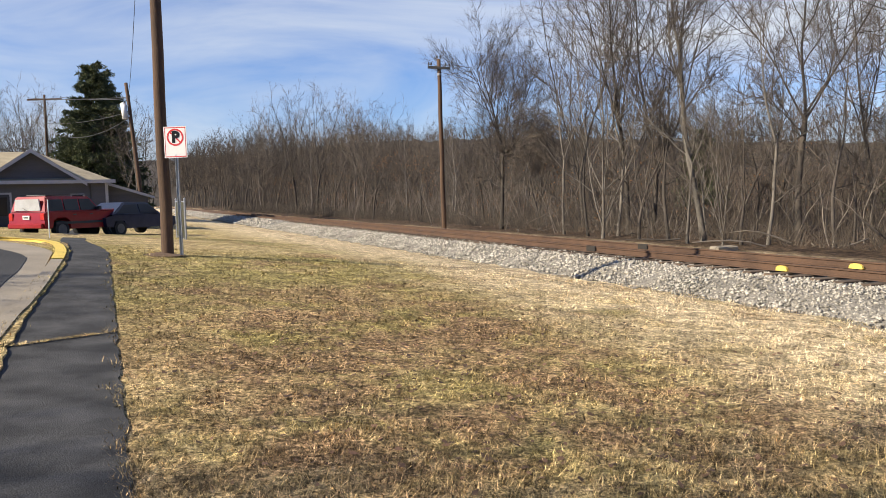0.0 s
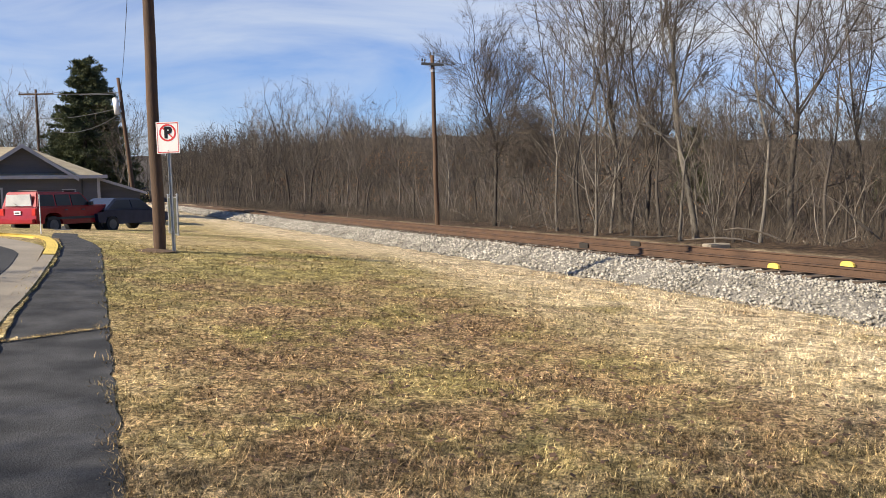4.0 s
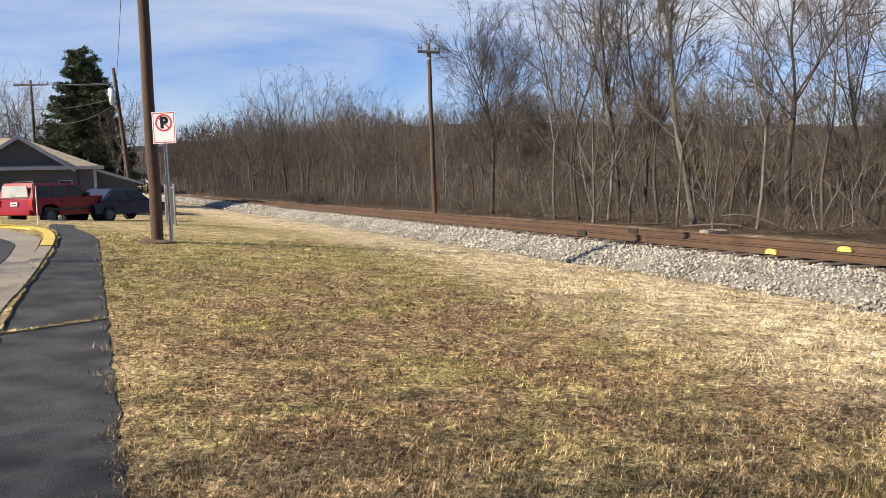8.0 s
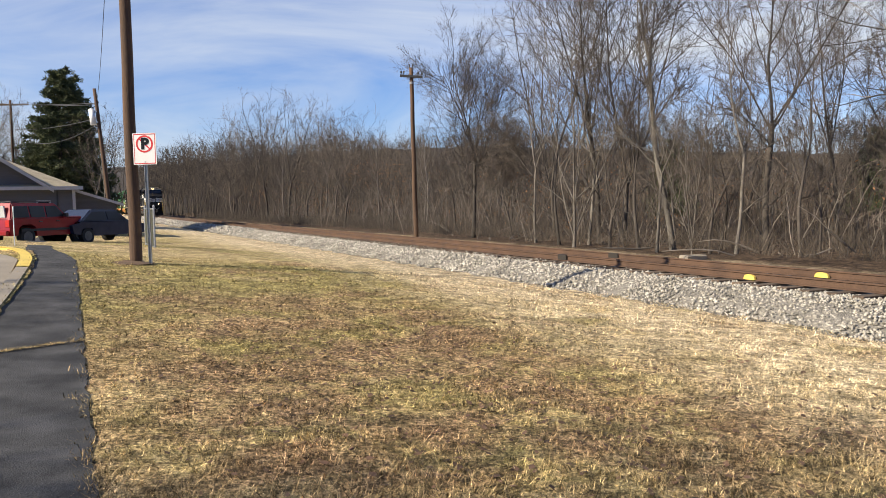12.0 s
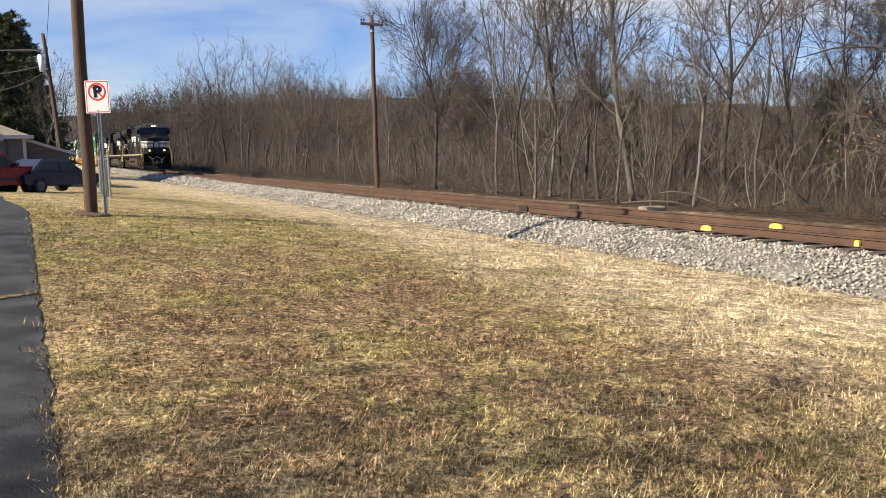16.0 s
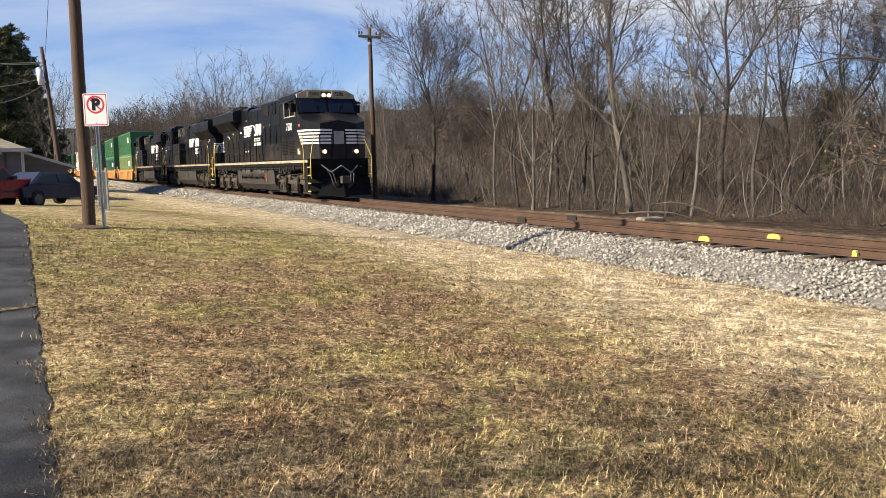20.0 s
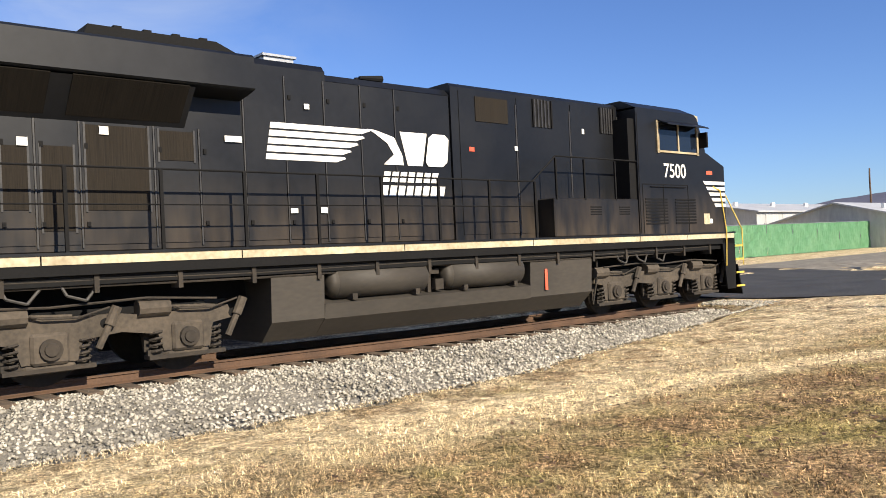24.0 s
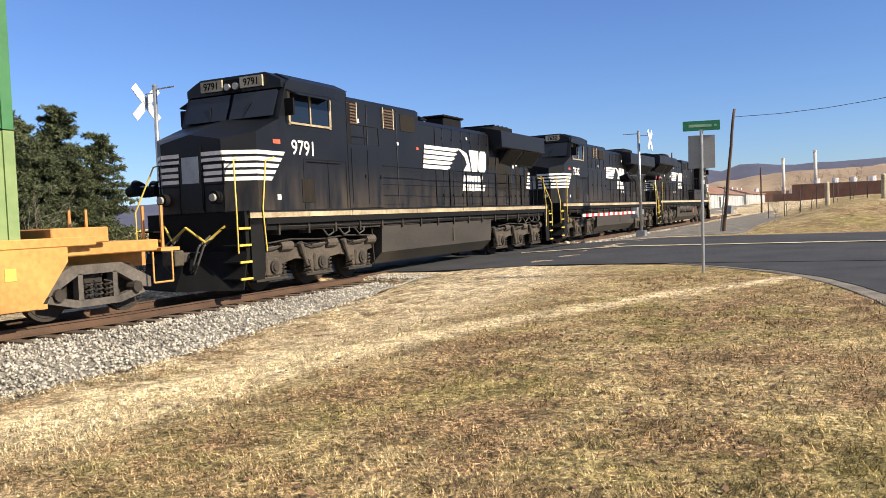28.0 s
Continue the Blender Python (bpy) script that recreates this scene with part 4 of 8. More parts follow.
def lawn_blades():
    """Matted dry blades over the nearer lawn, and fallen leaves among them."""
    rng = np.random.default_rng(11)
    tufts, each = 62000, 7
    az = np.radians(rng.uniform(-34, 172, tufts))
    d = 3.3 + 16 * rng.uniform(0, 1, tufts) ** 1.8
    x, y = d * np.sin(az), d * np.cos(az)
    keep = np.ones(tufts, bool)
    z = np.zeros(tufts)
    for i in range(tufts):
        s, q = track_sq(x[i], y[i])
        verge = path_outer(s) + 0.03 < q < kerb_q(s) - 0.04 and -19 < s < 1
        if q < toe_q(s) or (s < 1.2 and not verge and q > 13.42 + 0.13 * noise.noise((s * 1.2, 0.0, 0.0)) + 0.09 * noise.noise((s * 5.0, 3.0, 0.0))) or s > 21.3 or (s > 2 and q > corner_edge(s)):
            keep[i] = False
            continue
        z[i] = ground_z(x[i], y[i]) + (0.03 if verge else 0.008 if q > 13.33 else -0.004)
    x, y, z, d = x[keep], y[keep], z[keep], d[keep]
    k = len(x)
    n = k * each
    turn = np.repeat(rng.uniform(0, 6.283, k), each) + rng.normal(0, 0.9, n)
    size = np.repeat(rng.uniform(0.5, 1.3, k), each)
    far = np.repeat(d, each)
    loose = 0.04 * np.minimum(1.6, 0.6 + 0.1 * far)
    V = np.zeros((n, 3, 3))
    V[:, :, 0] = (np.repeat(x, each) + rng.normal(0, 1, n) * loose)[:, None]
    V[:, :, 1] = (np.repeat(y, each) + rng.normal(0, 1, n) * loose)[:, None]
    V[:, :, 2] = np.repeat(z, each)[:, None]
    h = size * rng.uniform(0.012, 0.062, n)
    w = rng.uniform(0.0022, 0.0048, n) * (0.7 + 0.07 * far)
    lean = (size * rng.uniform(0.02, 0.085, n))[:, None] * np.stack([np.cos(turn + 1.57), np.sin(turn + 1.57)], 1)
    V[:, 0, 0] -= np.cos(turn) * w
    V[:, 0, 1] -= np.sin(turn) * w
    V[:, 1, 0] += np.cos(turn) * w
    V[:, 1, 1] += np.sin(turn) * w
    V[:, 2, :2] += lean
    V[:, 2, 2] += h
    ob = new("grass_blades", mesh_np("grass_blades", V.reshape(-1, 3), np.arange(3 * n).reshape(-1, 3), M_BLADE))
    tagged(ob, "short matted dry winter grass blades", "grass", kind="stuff")
    # brown leaves fallen on the lawn
    V, T = [], []
    for i in range(5200):
        s, q = ((rng.normal(-8.0, 3.2), rng.normal(10.2, 1.7)) if i % 2 else (rng.normal(9.5, 4.0), rng.normal(10.8, 1.9)))
        if q > 13.2 or q < 4.5 or s > 19 or (s > 2 and q > corner_edge(s)):
            continue
        p = on_track(float(s), float(q))
        p.z = ground_z(p.x, p.y) + rng.uniform(0.004, 0.03)
        a, k = rng.uniform(0, 6.283), rng.uniform(0.018, 0.042)
        u = Vector((math.cos(a), math.sin(a), rng.uniform(-0.35, 0.35))) * k
        v = Vector((-math.sin(a), math.cos(a), rng.uniform(-0.35, 0.35))) * k * 0.6
        m = len(V)
        V += [p - u, p - u * 0.2 + v, p + u, p - u * 0.2 - v]
        T.append((m, m + 1, m + 2, m + 3))
    ob = new("fallen_leaves", mesh_of("fallen_leaves", V, T, M_LITTER))
    tagged(ob, "small brown leaves fallen on the lawn", "leaves", kind="stuff")
    # straw growing through the crack across the footpath
    V = []
    for i in range(520):
        u = rng.uniform()
        s, q = -8.80 - 0.62 * u + rng.normal(0, 0.022), 14.46 - 1.08 * u
        p = on_track(float(s), float(q))
        b = rng.uniform(0, 6.283)
        v = Vector((math.cos(b), math.sin(b), 0))
        p.z = ground_z(p.x, p.y) + 0.02
        side = Vector((-v.y, v.x, 0)) * 0.004
        V += [p - side, p + side, p + v * rng.uniform(0.03, 0.09) + Vector((0, 0, rng.uniform(0.004, 0.03)))]
    ob = new("straw_in_crack", mesh_of("straw_in_crack", V, [(3 * i, 3 * i + 1, 3 * i + 2) for i in range(520)], M_BLADE))
    tagged(ob, "pale straw growing along a crack in the footpath", "grass", kind="stuff")


def blade_material():
    m = M_GRASS.copy()
    m.name = "dry_blades"
    n, l = m.node_tree.nodes, m.node_tree.links
    b = n["Principled BSDF"]
    old = b.inputs["Base Color"].links[0].from_socket
    g = n.new("ShaderNodeNewGeometry")
    mr = n.new("ShaderNodeMapRange")
    mr.inputs["To Min"].default_value, mr.inputs["To Max"].default_value = 0.28, 1.6
    l.new(g.outputs["Random Per Island"], mr.inputs["Value"])
    hs = n.new("ShaderNodeHueSaturation")
    l.new(mr.outputs["Result"], hs.inputs["Value"])
    l.new(old, hs.inputs["Color"])
    l.new(hs.outputs["Color"], b.inputs["Base Color"])
    for k in list(b.inputs["Normal"].links):
        l.remove(k)
    return m


M_BLADE = blade_material()
M_LITTER = material("leaf_litter", (0.05, 0.028, 0.018), (0.17, 0.095, 0.055), 0.9, scale=0.7, fine=9, bump=0, island=0.6)
lawn_blades()

# ---- the train ----
M_CREAM = material("cream_stripe", (0.25, 0.20, 0.12), (0.55, 0.49, 0.35), 0.6, scale=1.5, fine=12, bump=0.05)
M_DIRTYCREAM = material("grimy_cream_stripe", (0.16, 0.115, 0.06), (0.50, 0.42, 0.28), 0.7, scale=0.9, fine=9, bump=0.05)
M_LOGO = material("white_lettering", (0.62, 0.60, 0.55), (0.86, 0.85, 0.82), 0.6, scale=1.5, fine=10, bump=0.0)
M_UNDER = material("grimy_underframe", (0.008, 0.0065, 0.005), (0.044, 0.035, 0.027), 0.9, scale=1.3, fine=12, bump=0.3)
M_TRUCK = material("dusty_bogie", (0.022, 0.018, 0.014), (0.092, 0.074, 0.056), 0.9, scale=1.8, fine=14, bump=0.3)
M_SCREEN = material("dark_screen", (0.005, 0.0043, 0.0036), (0.015, 0.0125, 0.010), 0.85, scale=1, fine=3, stretch=(40, 1, 1), bump=0.3, spec=0.12)
# grey above the black paint: light caught by edges, put into the colour
M_SEAM = material("worn_seam", (0.009, 0.009, 0.01), (0.034, 0.033, 0.034), 0.5, scale=2, fine=12, bump=0.1)
M_TANK = material("dusty_tank", (0.022, 0.019, 0.0155), (0.047, 0.040, 0.032), 0.7, scale=0.5, fine=6, stretch=(1, 1, 3), bump=0.08)
M_DARK = material("sooty_black", (0.0025, 0.0025, 0.003), (0.008, 0.008, 0.0085), 0.8, spec=0.2, scale=2, fine=20)
M_GRILLE = material("brown_grille", (0.008, 0.0068, 0.0055), (0.026, 0.021, 0.016), 0.8, scale=1, fine=3, stretch=(60, 1, 1), bump=0.5, spec=0.15)
M_YRAIL = material("yellow_handrail", (0.42, 0.29, 0.04), (0.70, 0.51, 0.09), 0.55, scale=3, fine=20, bump=0.1)
M_PANE = glass("dark_cab_glass", (0.008, 0.012, 0.022))
M_PANE.node_tree.nodes["Principled BSDF"].inputs["Specular IOR Level"].default_value = 0.35
M_LAMP = glowing("headlight_glow", (1.0, 0.66, 0.30), 4.0)
M_DIM = material("lens_unlit", (0.25, 0.23, 0.2), (0.5, 0.47, 0.42), 0.2, bump=0)
M_REDTAG = material("red_tag", (0.5, 0.06, 0.03), (0.7, 0.12, 0.06), 0.6, bump=0)
M_HOSE = material("rubber_hose", (0.02, 0.02, 0.02), (0.06, 0.055, 0.05), 0.7)


def engine_paint():
    """Black paint with road dust that settles on the lower sides in streaks."""
    m = M_BLACKP.copy()
    m.name = "dusty_black_paint"
    n, l = m.node_tree.nodes, m.node_tree.links
    b = n["Principled BSDF"]
    old = b.inputs["Base Color"].links[0].from_socket
    co, xyz = n.new("ShaderNodeTexCoord"), n.new("ShaderNodeSeparateXYZ")
    l.new(co.outputs["Object"], xyz.inputs["Vector"])
    mp = n.new("ShaderNodeMapping")
    mp.inputs["Scale"].default_value = (2.2, 2.2, 0.5)
    l.new(co.outputs["Object"], mp.inputs["Vector"])
    ns = n.new("ShaderNodeTexNoise")
    ns.inputs["Scale"].default_value, ns.inputs["Detail"].default_value = 1.4, 6
    l.new(mp.outputs["Vector"], ns.inputs["Vector"])
    low = n.new("ShaderNodeMapRange")
    low.inputs["From Min"].default_value, low.inputs["From Max"].default_value = 3.1, 1.8
    l.new(xyz.outputs["Z"], low.inputs["Value"])
    pat = n.new("ShaderNodeMapRange")
    pat.inputs["From Min"].default_value, pat.inputs["From Max"].default_value = 0.35, 0.75
    l.new(ns.outputs["Fac"], pat.inputs["Value"])
    mul = n.new("ShaderNodeMath")
    mul.operation = "MULTIPLY"
    l.new(low.outputs["Result"], mul.inputs[0])
    l.new(pat.outputs["Result"], mul.inputs[1])
    mx = n.new("ShaderNodeMix")
    mx.data_type = "RGBA"
    mx.inputs["B"].default_value = (0.06, 0.046, 0.033, 1)
    l.new(mul.outputs["Value"], mx.inputs["Factor"])
    l.new(old, mx.inputs["A"])
    l.new(mx.outputs["Result"], b.inputs["Base Color"])
    return m


M_LOCO = engine_paint()


def train_s(t):
    """Where the first engine's front sill stands at t seconds."""
    return 21.01 + 14.52 * (t - 24) - 0.0285 * (t - 24) ** 2 + 0.9 * math.exp(-((t - 18.6) / 1.3) ** 2) + 0.5 * math.exp(-((t - 21.2) / 0.7) ** 2) - 0.3 * smooth(27.4, 28, t)


TIMES = [i * 0.5 for i in range(57)]
MOVERS = []


def rides(ob, back, turn=0.0, high=0.0):
    """Keeps a thing that rides with its middle back metres behind the front, turned about if need be."""
    MOVERS.append((ob, back, turn, high))
    s = train_s(0) - back
    ob.matrix_basis = pose(*on_track(s, 0, high), 0, 0, track_yaw(s) + turn)
    return ob


def lettering(name, text, size, at, material, parent, bold=0.0, align="LEFT"):
    cu = bpy.data.curves.new(name, "FONT")
    cu.body, cu.size, cu.align_x, cu.extrude, cu.offset = text, size, align, 0.003, bold
    cu.materials.append(material)
    ob = new(name, cu)
    ob.parent, ob.matrix_basis = parent, at
    return ob


def bar_plate(points, y, side, thick=0.006):
    """A flat plate on the side y, from (x, z) corners."""
    y0 = side * y
    return prism(points, y0, y0 + side * thick)


def bogie_parts(parent, x0, wheel_mesh):
    """A three-axled bogie: frame, springs, journal boxes, brake gear, wheels."""
    for side in (-1, 1):
        y = side * 1.02
        frame_pts = [(-2.7, 0.78), (-2.62, 0.98), (-2.2, 1.03), (-1.5, 0.90), (-0.9, 0.98), (0.9, 0.98), (1.5, 0.90), (2.2, 1.03), (2.62, 0.98), (2.7, 0.78), (2.36, 0.72), (2.30, 0.36), (2.20, 0.36), (2.16, 0.74), (1.74, 0.74), (1.70, 0.36), (1.58, 0.36), (1.50, 0.62), (0.98, 0.70), (0.44, 0.64), (0.36, 0.36), (0.24, 0.36), (0.2, 0.74), (-0.2, 0.74), (-0.24, 0.36), (-0.36, 0.36), (-0.44, 0.64), (-0.98, 0.70), (-1.50, 0.62), (-1.58, 0.36), (-1.70, 0.36), (-1.74, 0.74), (-2.16, 0.74), (-2.20, 0.36), (-2.30, 0.36), (-2.36, 0.72)]
        f = part("bogie_frame", prism([(x + x0, z) for x, z in frame_pts], y, y + side * 0.2), M_TRUCK, parent, "dust-grey cast bogie frame")
        for ax in (-1.95, 0.0, 1.95):
            j = part("journal_box", boxes((ax + x0 - 0.25, ax + x0 + 0.25, min(y, y + side * 0.26), max(y, y + side * 0.26), 0.34, 0.78), (ax + x0 - 0.34, ax + x0 + 0.34, min(y, y + side * 0.2), max(y, y + side * 0.2), 0.22, 0.36), bevel=0.04), M_TRUCK, parent)
            part("bearing_cap", rod(rod(bmesh.new(), (ax + x0, y + side * 0.2, 0.55), (ax + x0, y + side * 0.31, 0.55), 0.16, 0.15, n=14), (ax + x0, y + side * 0.31, 0.55), (ax + x0, y + side * 0.34, 0.55), 0.10, 0.09, n=12), M_UNDER, j, "dark round bearing cap")
            part("frame_hole", rod(bmesh.new(), (ax + x0 + 0.75, y + side * 0.195, 0.85), (ax + x0 + 0.75, y + side * 0.206, 0.85), 0.075, n=12), M_DARK, parent, "dark round hole")
            for m in (-0.46, 0.46):
                turns = [(ax + x0 + m + 0.095 * math.cos(k * 1.05), y + side * 0.14 + 0.095 * math.sin(k * 1.05), 0.30 + 0.37 * k / 24) for k in range(25)]
                w = Wood()
                w.tube([Vector(p) for p in turns], [0.024] * 25, 4)
                place(new("coil_spring", mesh_of("coil_spring", w.v, w.f, M_UNDER)), parent)
            part("spring_seat", boxes((ax + x0 - 0.6, ax + x0 + 0.6, min(y, y + side * 0.22), max(y, y + side * 0.22), 0.24, 0.30)), M_UNDER, parent)
            part("chain", pipe([(ax + x0 - 0.5, y + side * 0.26, 1.1), (ax + x0 - 0.1, y + side * 0.28, 0.98), (ax + x0 + 0.35, y + side * 0.28, 0.96), (ax + x0 + 0.8, y + side * 0.26, 1.08)], 0.016), M_UNDER, parent)
            part("damper", rod(rod(bmesh.new(), (ax + x0 + 0.62, y + side * 0.27, 0.5), (ax + x0 + 0.78, y + side * 0.27, 0.82), 0.05, n=8), (ax + x0 + 0.78, y + side * 0.27, 0.82), (ax + x0 + 0.9, y + side * 0.27, 1.08), 0.075, n=8), M_TRUCK, parent)
            part("brake_cylinder", rod(rod(bmesh.new(), (ax + x0 - 0.75, y + side * 0.2, 1.02), (ax + x0 - 0.28, y + side * 0.2, 1.02), 0.13, n=10), (ax + x0 - 0.28, y + side * 0.2, 1.02), (ax + x0 + 0.3, y + side * 0.2, 0.99), 0.03, n=6), M_TRUCK, parent)
            part("brake_rigging", boxes((ax + x0 - 0.6, ax + x0 - 0.5, y - 0.02, y + 0.05, 0.35, 0.95), (ax + x0 - 0.6, ax + x0 - 0.25, y + side * 0.1, y + side * 0.16, 0.3, 0.38)), M_UNDER, parent)
        part("sand_pipe", pipe([(x0 - 2.6, y + side * 0.24, 1.35), (x0 - 2.62, y + side * 0.24, 0.9), (x0 - 2.75, y + side * 0.2, 0.3)], 0.022), M_UNDER, parent)
        part("air_line", pipe([(x0 - 2.4, y + side * 0.28, 1.14), (x0 - 1.2, y + side * 0.3, 1.18), (x0, y + side * 0.28, 1.13), (x0 + 1.3, y + side * 0.3, 1.18), (x0 + 2.4, y + side * 0.28, 1.1)], 0.02), M_UNDER, parent)
    for ax in (-1.95, 0.0, 1.95):
        for side in (-1, 1):
            w = new("wheel", wheel_mesh)
            w.parent, w.matrix_basis = parent, pose(x0 + ax, side * 0.76, 0.53)
        part("axle", rod(bmesh.new(), (x0 + ax, -0.9, 0.53), (x0 + ax, 0.9, 0.53), 0.09, n=8), M_UNDER, parent)
    part("bogie_bolster", boxes((x0 - 2.4, x0 + 2.4, -0.85, 0.85, 0.65, 1.05)), M_DARK, parent)


def wheel_data(radius=0.53):
    bm = bmesh.new()
    rod(bm, (0, -0.065, 0), (0, 0.065, 0), radius, n=28)
    rod(bm, (0, -0.09, 0), (0, 0.09, 0), radius * 0.3, n=12)
    rod(bm, (0, -0.075, 0), (0, 0.075, 0), radius * 0.86, n=24)
    me = bpy.data.meshes.new("wheel")
    bm.to_mesh(me)
    bm.free()
    me.materials.append(M_UNDER)
    return me


WHEEL = wheel_data()


def windows_side(parent, side):
    y = side * 1.5
    for x0, x1 in ((6.85, 7.65), (7.72, 8.5)):
        part("cab_window", bar_plate([(x0, 3.98), (x1, 3.98), (x1, 4.64), (x0, 4.64)], 1.5, side, 0.012), M_PANE, parent, "dark tinted glass")
    bm = bmesh.new()
    for r in ((6.76, 6.85, 3.9, 4.72), (8.5, 8.58, 3.9, 4.72), (7.65, 7.70, 3.95, 4.68), (6.76, 8.58, 3.92, 3.97)):
        box(bm, r[0], r[1], min(y, y + side * 0.035), max(y, y + side * 0.035), r[2], r[3])
    part("window_frame", bm, M_DIRTYCREAM, parent, "worn pale window frame")
    part("sunshade", prism_x([(y, 4.74), (y + side * 0.34, 4.60), (y + side * 0.34, 4.57), (y, 4.70)], 6.8, 8.6), M_BLACKP, parent)
    part("mirror", boxes((8.62, 8.68, min(y, y + side * 0.25), max(y, y + side * 0.25), 4.1, 4.5)), M_DARK, parent)


def locomotive(number, lead, kind, label):
    """kind: heights and lengths that differ from engine to engine."""
    top, wing0, wing1, zb, zt = kind["top"], kind["wing"][0], kind["wing"][1], kind["wing_z"][0], kind["wing_z"][1]
    b0, bt = kind["blower"]
    e = thing("diesel_locomotive", label, "locomotive", group="engines of the train")
    # frame and deck
    part("frame", boxes((-10.15, 10.15, -1.42, 1.42, 1.42, 1.84), (-9.6, 9.6, -0.5, 0.5, 1.05, 1.45)), M_DARK, e)
    part("deck", boxes((-10.2, 10.2, -1.53, 1.53, 1.84, 1.88)), M_BLACKP, e)
    for side in (-1, 1):
        y = side * 1.5
        for x0, x1 in ((-9.95, -7.3), (-7.28, -4.4), (-4.38, -1.2), (-1.18, 2.2), (2.22, 5.9), (5.92, 7.9), (7.92, 10.15)):
            part("sill_stripe", boxes((x0, x1, min(y - side * 0.05, y + side * 0.012), max(y - side * 0.05, y + side * 0.012), 1.71, 1.84)), M_CREAM if lead else M_DIRTYCREAM, e, "cream reflective sill stripe" if lead else "grimy tan sill stripe")
        part("sill_lip", boxes((-9.95, 10.15, min(y - side * 0.1, y), max(y - side * 0.1, y), 1.56, 1.71)), M_DARK, e)
        # brackets and pipes under the deck
        for i in range(16):
            x = -9 + i * 1.2
            part("deck_bracket", boxes((x, x + 0.07, min(y - side * 0.35, y - side * 0.05), max(y - side * 0.35, y - side * 0.05), 1.3, 1.58)), M_UNDER, e)
        for zz, yy in ((1.50, 1.40), (1.42, 1.36)):
            part("side_pipe", pipe([(-9, side * yy, zz), (-4, side * yy, zz - 0.04), (0, side * yy, zz), (4.5, side * yy, zz - 0.05), (9, side * yy, zz)], 0.025), M_UNDER, e)
        for i in range(7):
            x = -9.3 + i * 0.75 + (11.4 if i > 3 else 0)
            part("hanging_hose", pipe([(x, side * 1.34, 1.5), (x + 0.1, side * 1.4, 1.28), (x + 0.35, side * 1.4, 1.2), (x + 0.55, side * 1.34, 1.42)], 0.022), M_HOSE, e)
    # fuel tank
    tank = [(-1.0, 0.28), (-1.36, 0.62), (-1.40, 1.36), (1.40, 1.36), (1.36, 0.62), (1.0, 0.28)]
    if lead:
        low = [(-1.0, 0.28), (-1.36, 0.6), (-1.40, 0.86), (-0.85, 0.98), (-0.85, 1.38), (0.85, 1.38), (0.85, 0.98), (1.40, 0.86), (1.36, 0.6), (1.0, 0.28)]
        part("fuel_tank", prism_x(low, -2.85, 2.2), M_TANK, e, "dusty grey-brown fuel tank")
        part("tank_end", prism_x(tank, -3.85, -2.85), M_TANK, e)
        part("tank_end", prism_x(tank, 2.2, 4.2), M_TANK, e)
        for side in (-1, 1):
            for x0, x1 in ((-2.7, -0.5), (-0.1, 2.08)):
                bm = bmesh.new()
                c = (side * 1.16, 1.22)
                rod(bm, (x0 + 0.12, c[0], c[1]), (x1 - 0.12, c[0], c[1]), 0.30, n=20)
                rod(bm, (x0 + 0.12, c[0], c[1]), (x0, c[0], c[1]), 0.30, 0.17, n=20)
                rod(bm, (x1 - 0.12, c[0], c[1]), (x1, c[0], c[1]), 0.30, 0.17, n=20)
                part("air_reservoir", bm, M_TANK, e, "dull grey air tank", True)
                for x in (x0 + 0.4, x1 - 0.4):
                    part("reservoir_strap", boxes((x, x + 0.1, min(side * 1.1, side * 1.42), max(side * 1.1, side * 1.42), 0.9, 1.0)), M_UNDER, e)
            part("valve", boxes((-0.48, -0.4, side * 1.2 - 0.05, side * 1.2 + 0.05, 0.9, 1.5), (-0.35, -0.15, side * 1.25 - 0.08, side * 1.25 + 0.08, 0.95, 1.15), (-0.42, -0.2, side * 1.2 - 0.06, side * 1.2 + 0.06, 1.25, 1.35)), M_UNDER, e)
            part("gauge", boxes((2.62, 2.70, min(side * 1.40, side * 1.415), max(side * 1.40, side * 1.415), 0.75, 1.2)), M_REDTAG, e)
    else:
        part("fuel_tank", prism_x(tank, -3.85, 4.2), M_TANK, e, "dusty brown fuel tank")
        for side in (-1, 1):
            part("gauge", boxes((-0.6, -0.52, min(side * 1.40, side * 1.415), max(side * 1.40, side * 1.415), 0.75, 1.2)), M_TRUCK, e)
            part("tank_fitting", rod(bmesh.new(), (2.5, side * 1.2, 1.46), (3.1, side * 1.2, 1.46), 0.12, n=10), M_UNDER, e)
    bogie_parts(e, -7.15, WHEEL)
    bogie_parts(e, 7.15, WHEEL)
    # long hood
    part("engine_hood", boxes((-9.3, b0, -0.95, 0.95, 1.88, top - 0.12), bevel=0.03), M_LOCO, e)
    part("hood_roof", prism_x([(-0.95, top - 0.14), (-0.82, top), (0.82, top), (0.95, top - 0.14)], wing1 - 0.3, b0), M_LOCO, e)
    if kind["step"]:
        part("raised_roof", prism_x([(-0.96, top - 0.2), (-0.96, 4.98), (-0.86, 5.1), (0.86, 5.1), (0.96, 4.98), (0.96, top - 0.2)], wing1, kind["step"]), M_LOCO, e)
        part("roof_vent", boxes((-3.41, -2.83, -0.68, -0.3, 5.08, 5.25), (-3.45, -2.79, -0.72, -0.26, 5.22, 5.26)), M_GALV, e, "pale vent box")
    part("blower_hood", prism_x([(-0.98, 1.88), (-0.98, bt - 0.05), (-0.9, bt + 0.03), (0.9, bt + 0.03), (0.98, bt - 0.05), (0.98, 1.88)], b0, 5.95), M_LOCO, e)
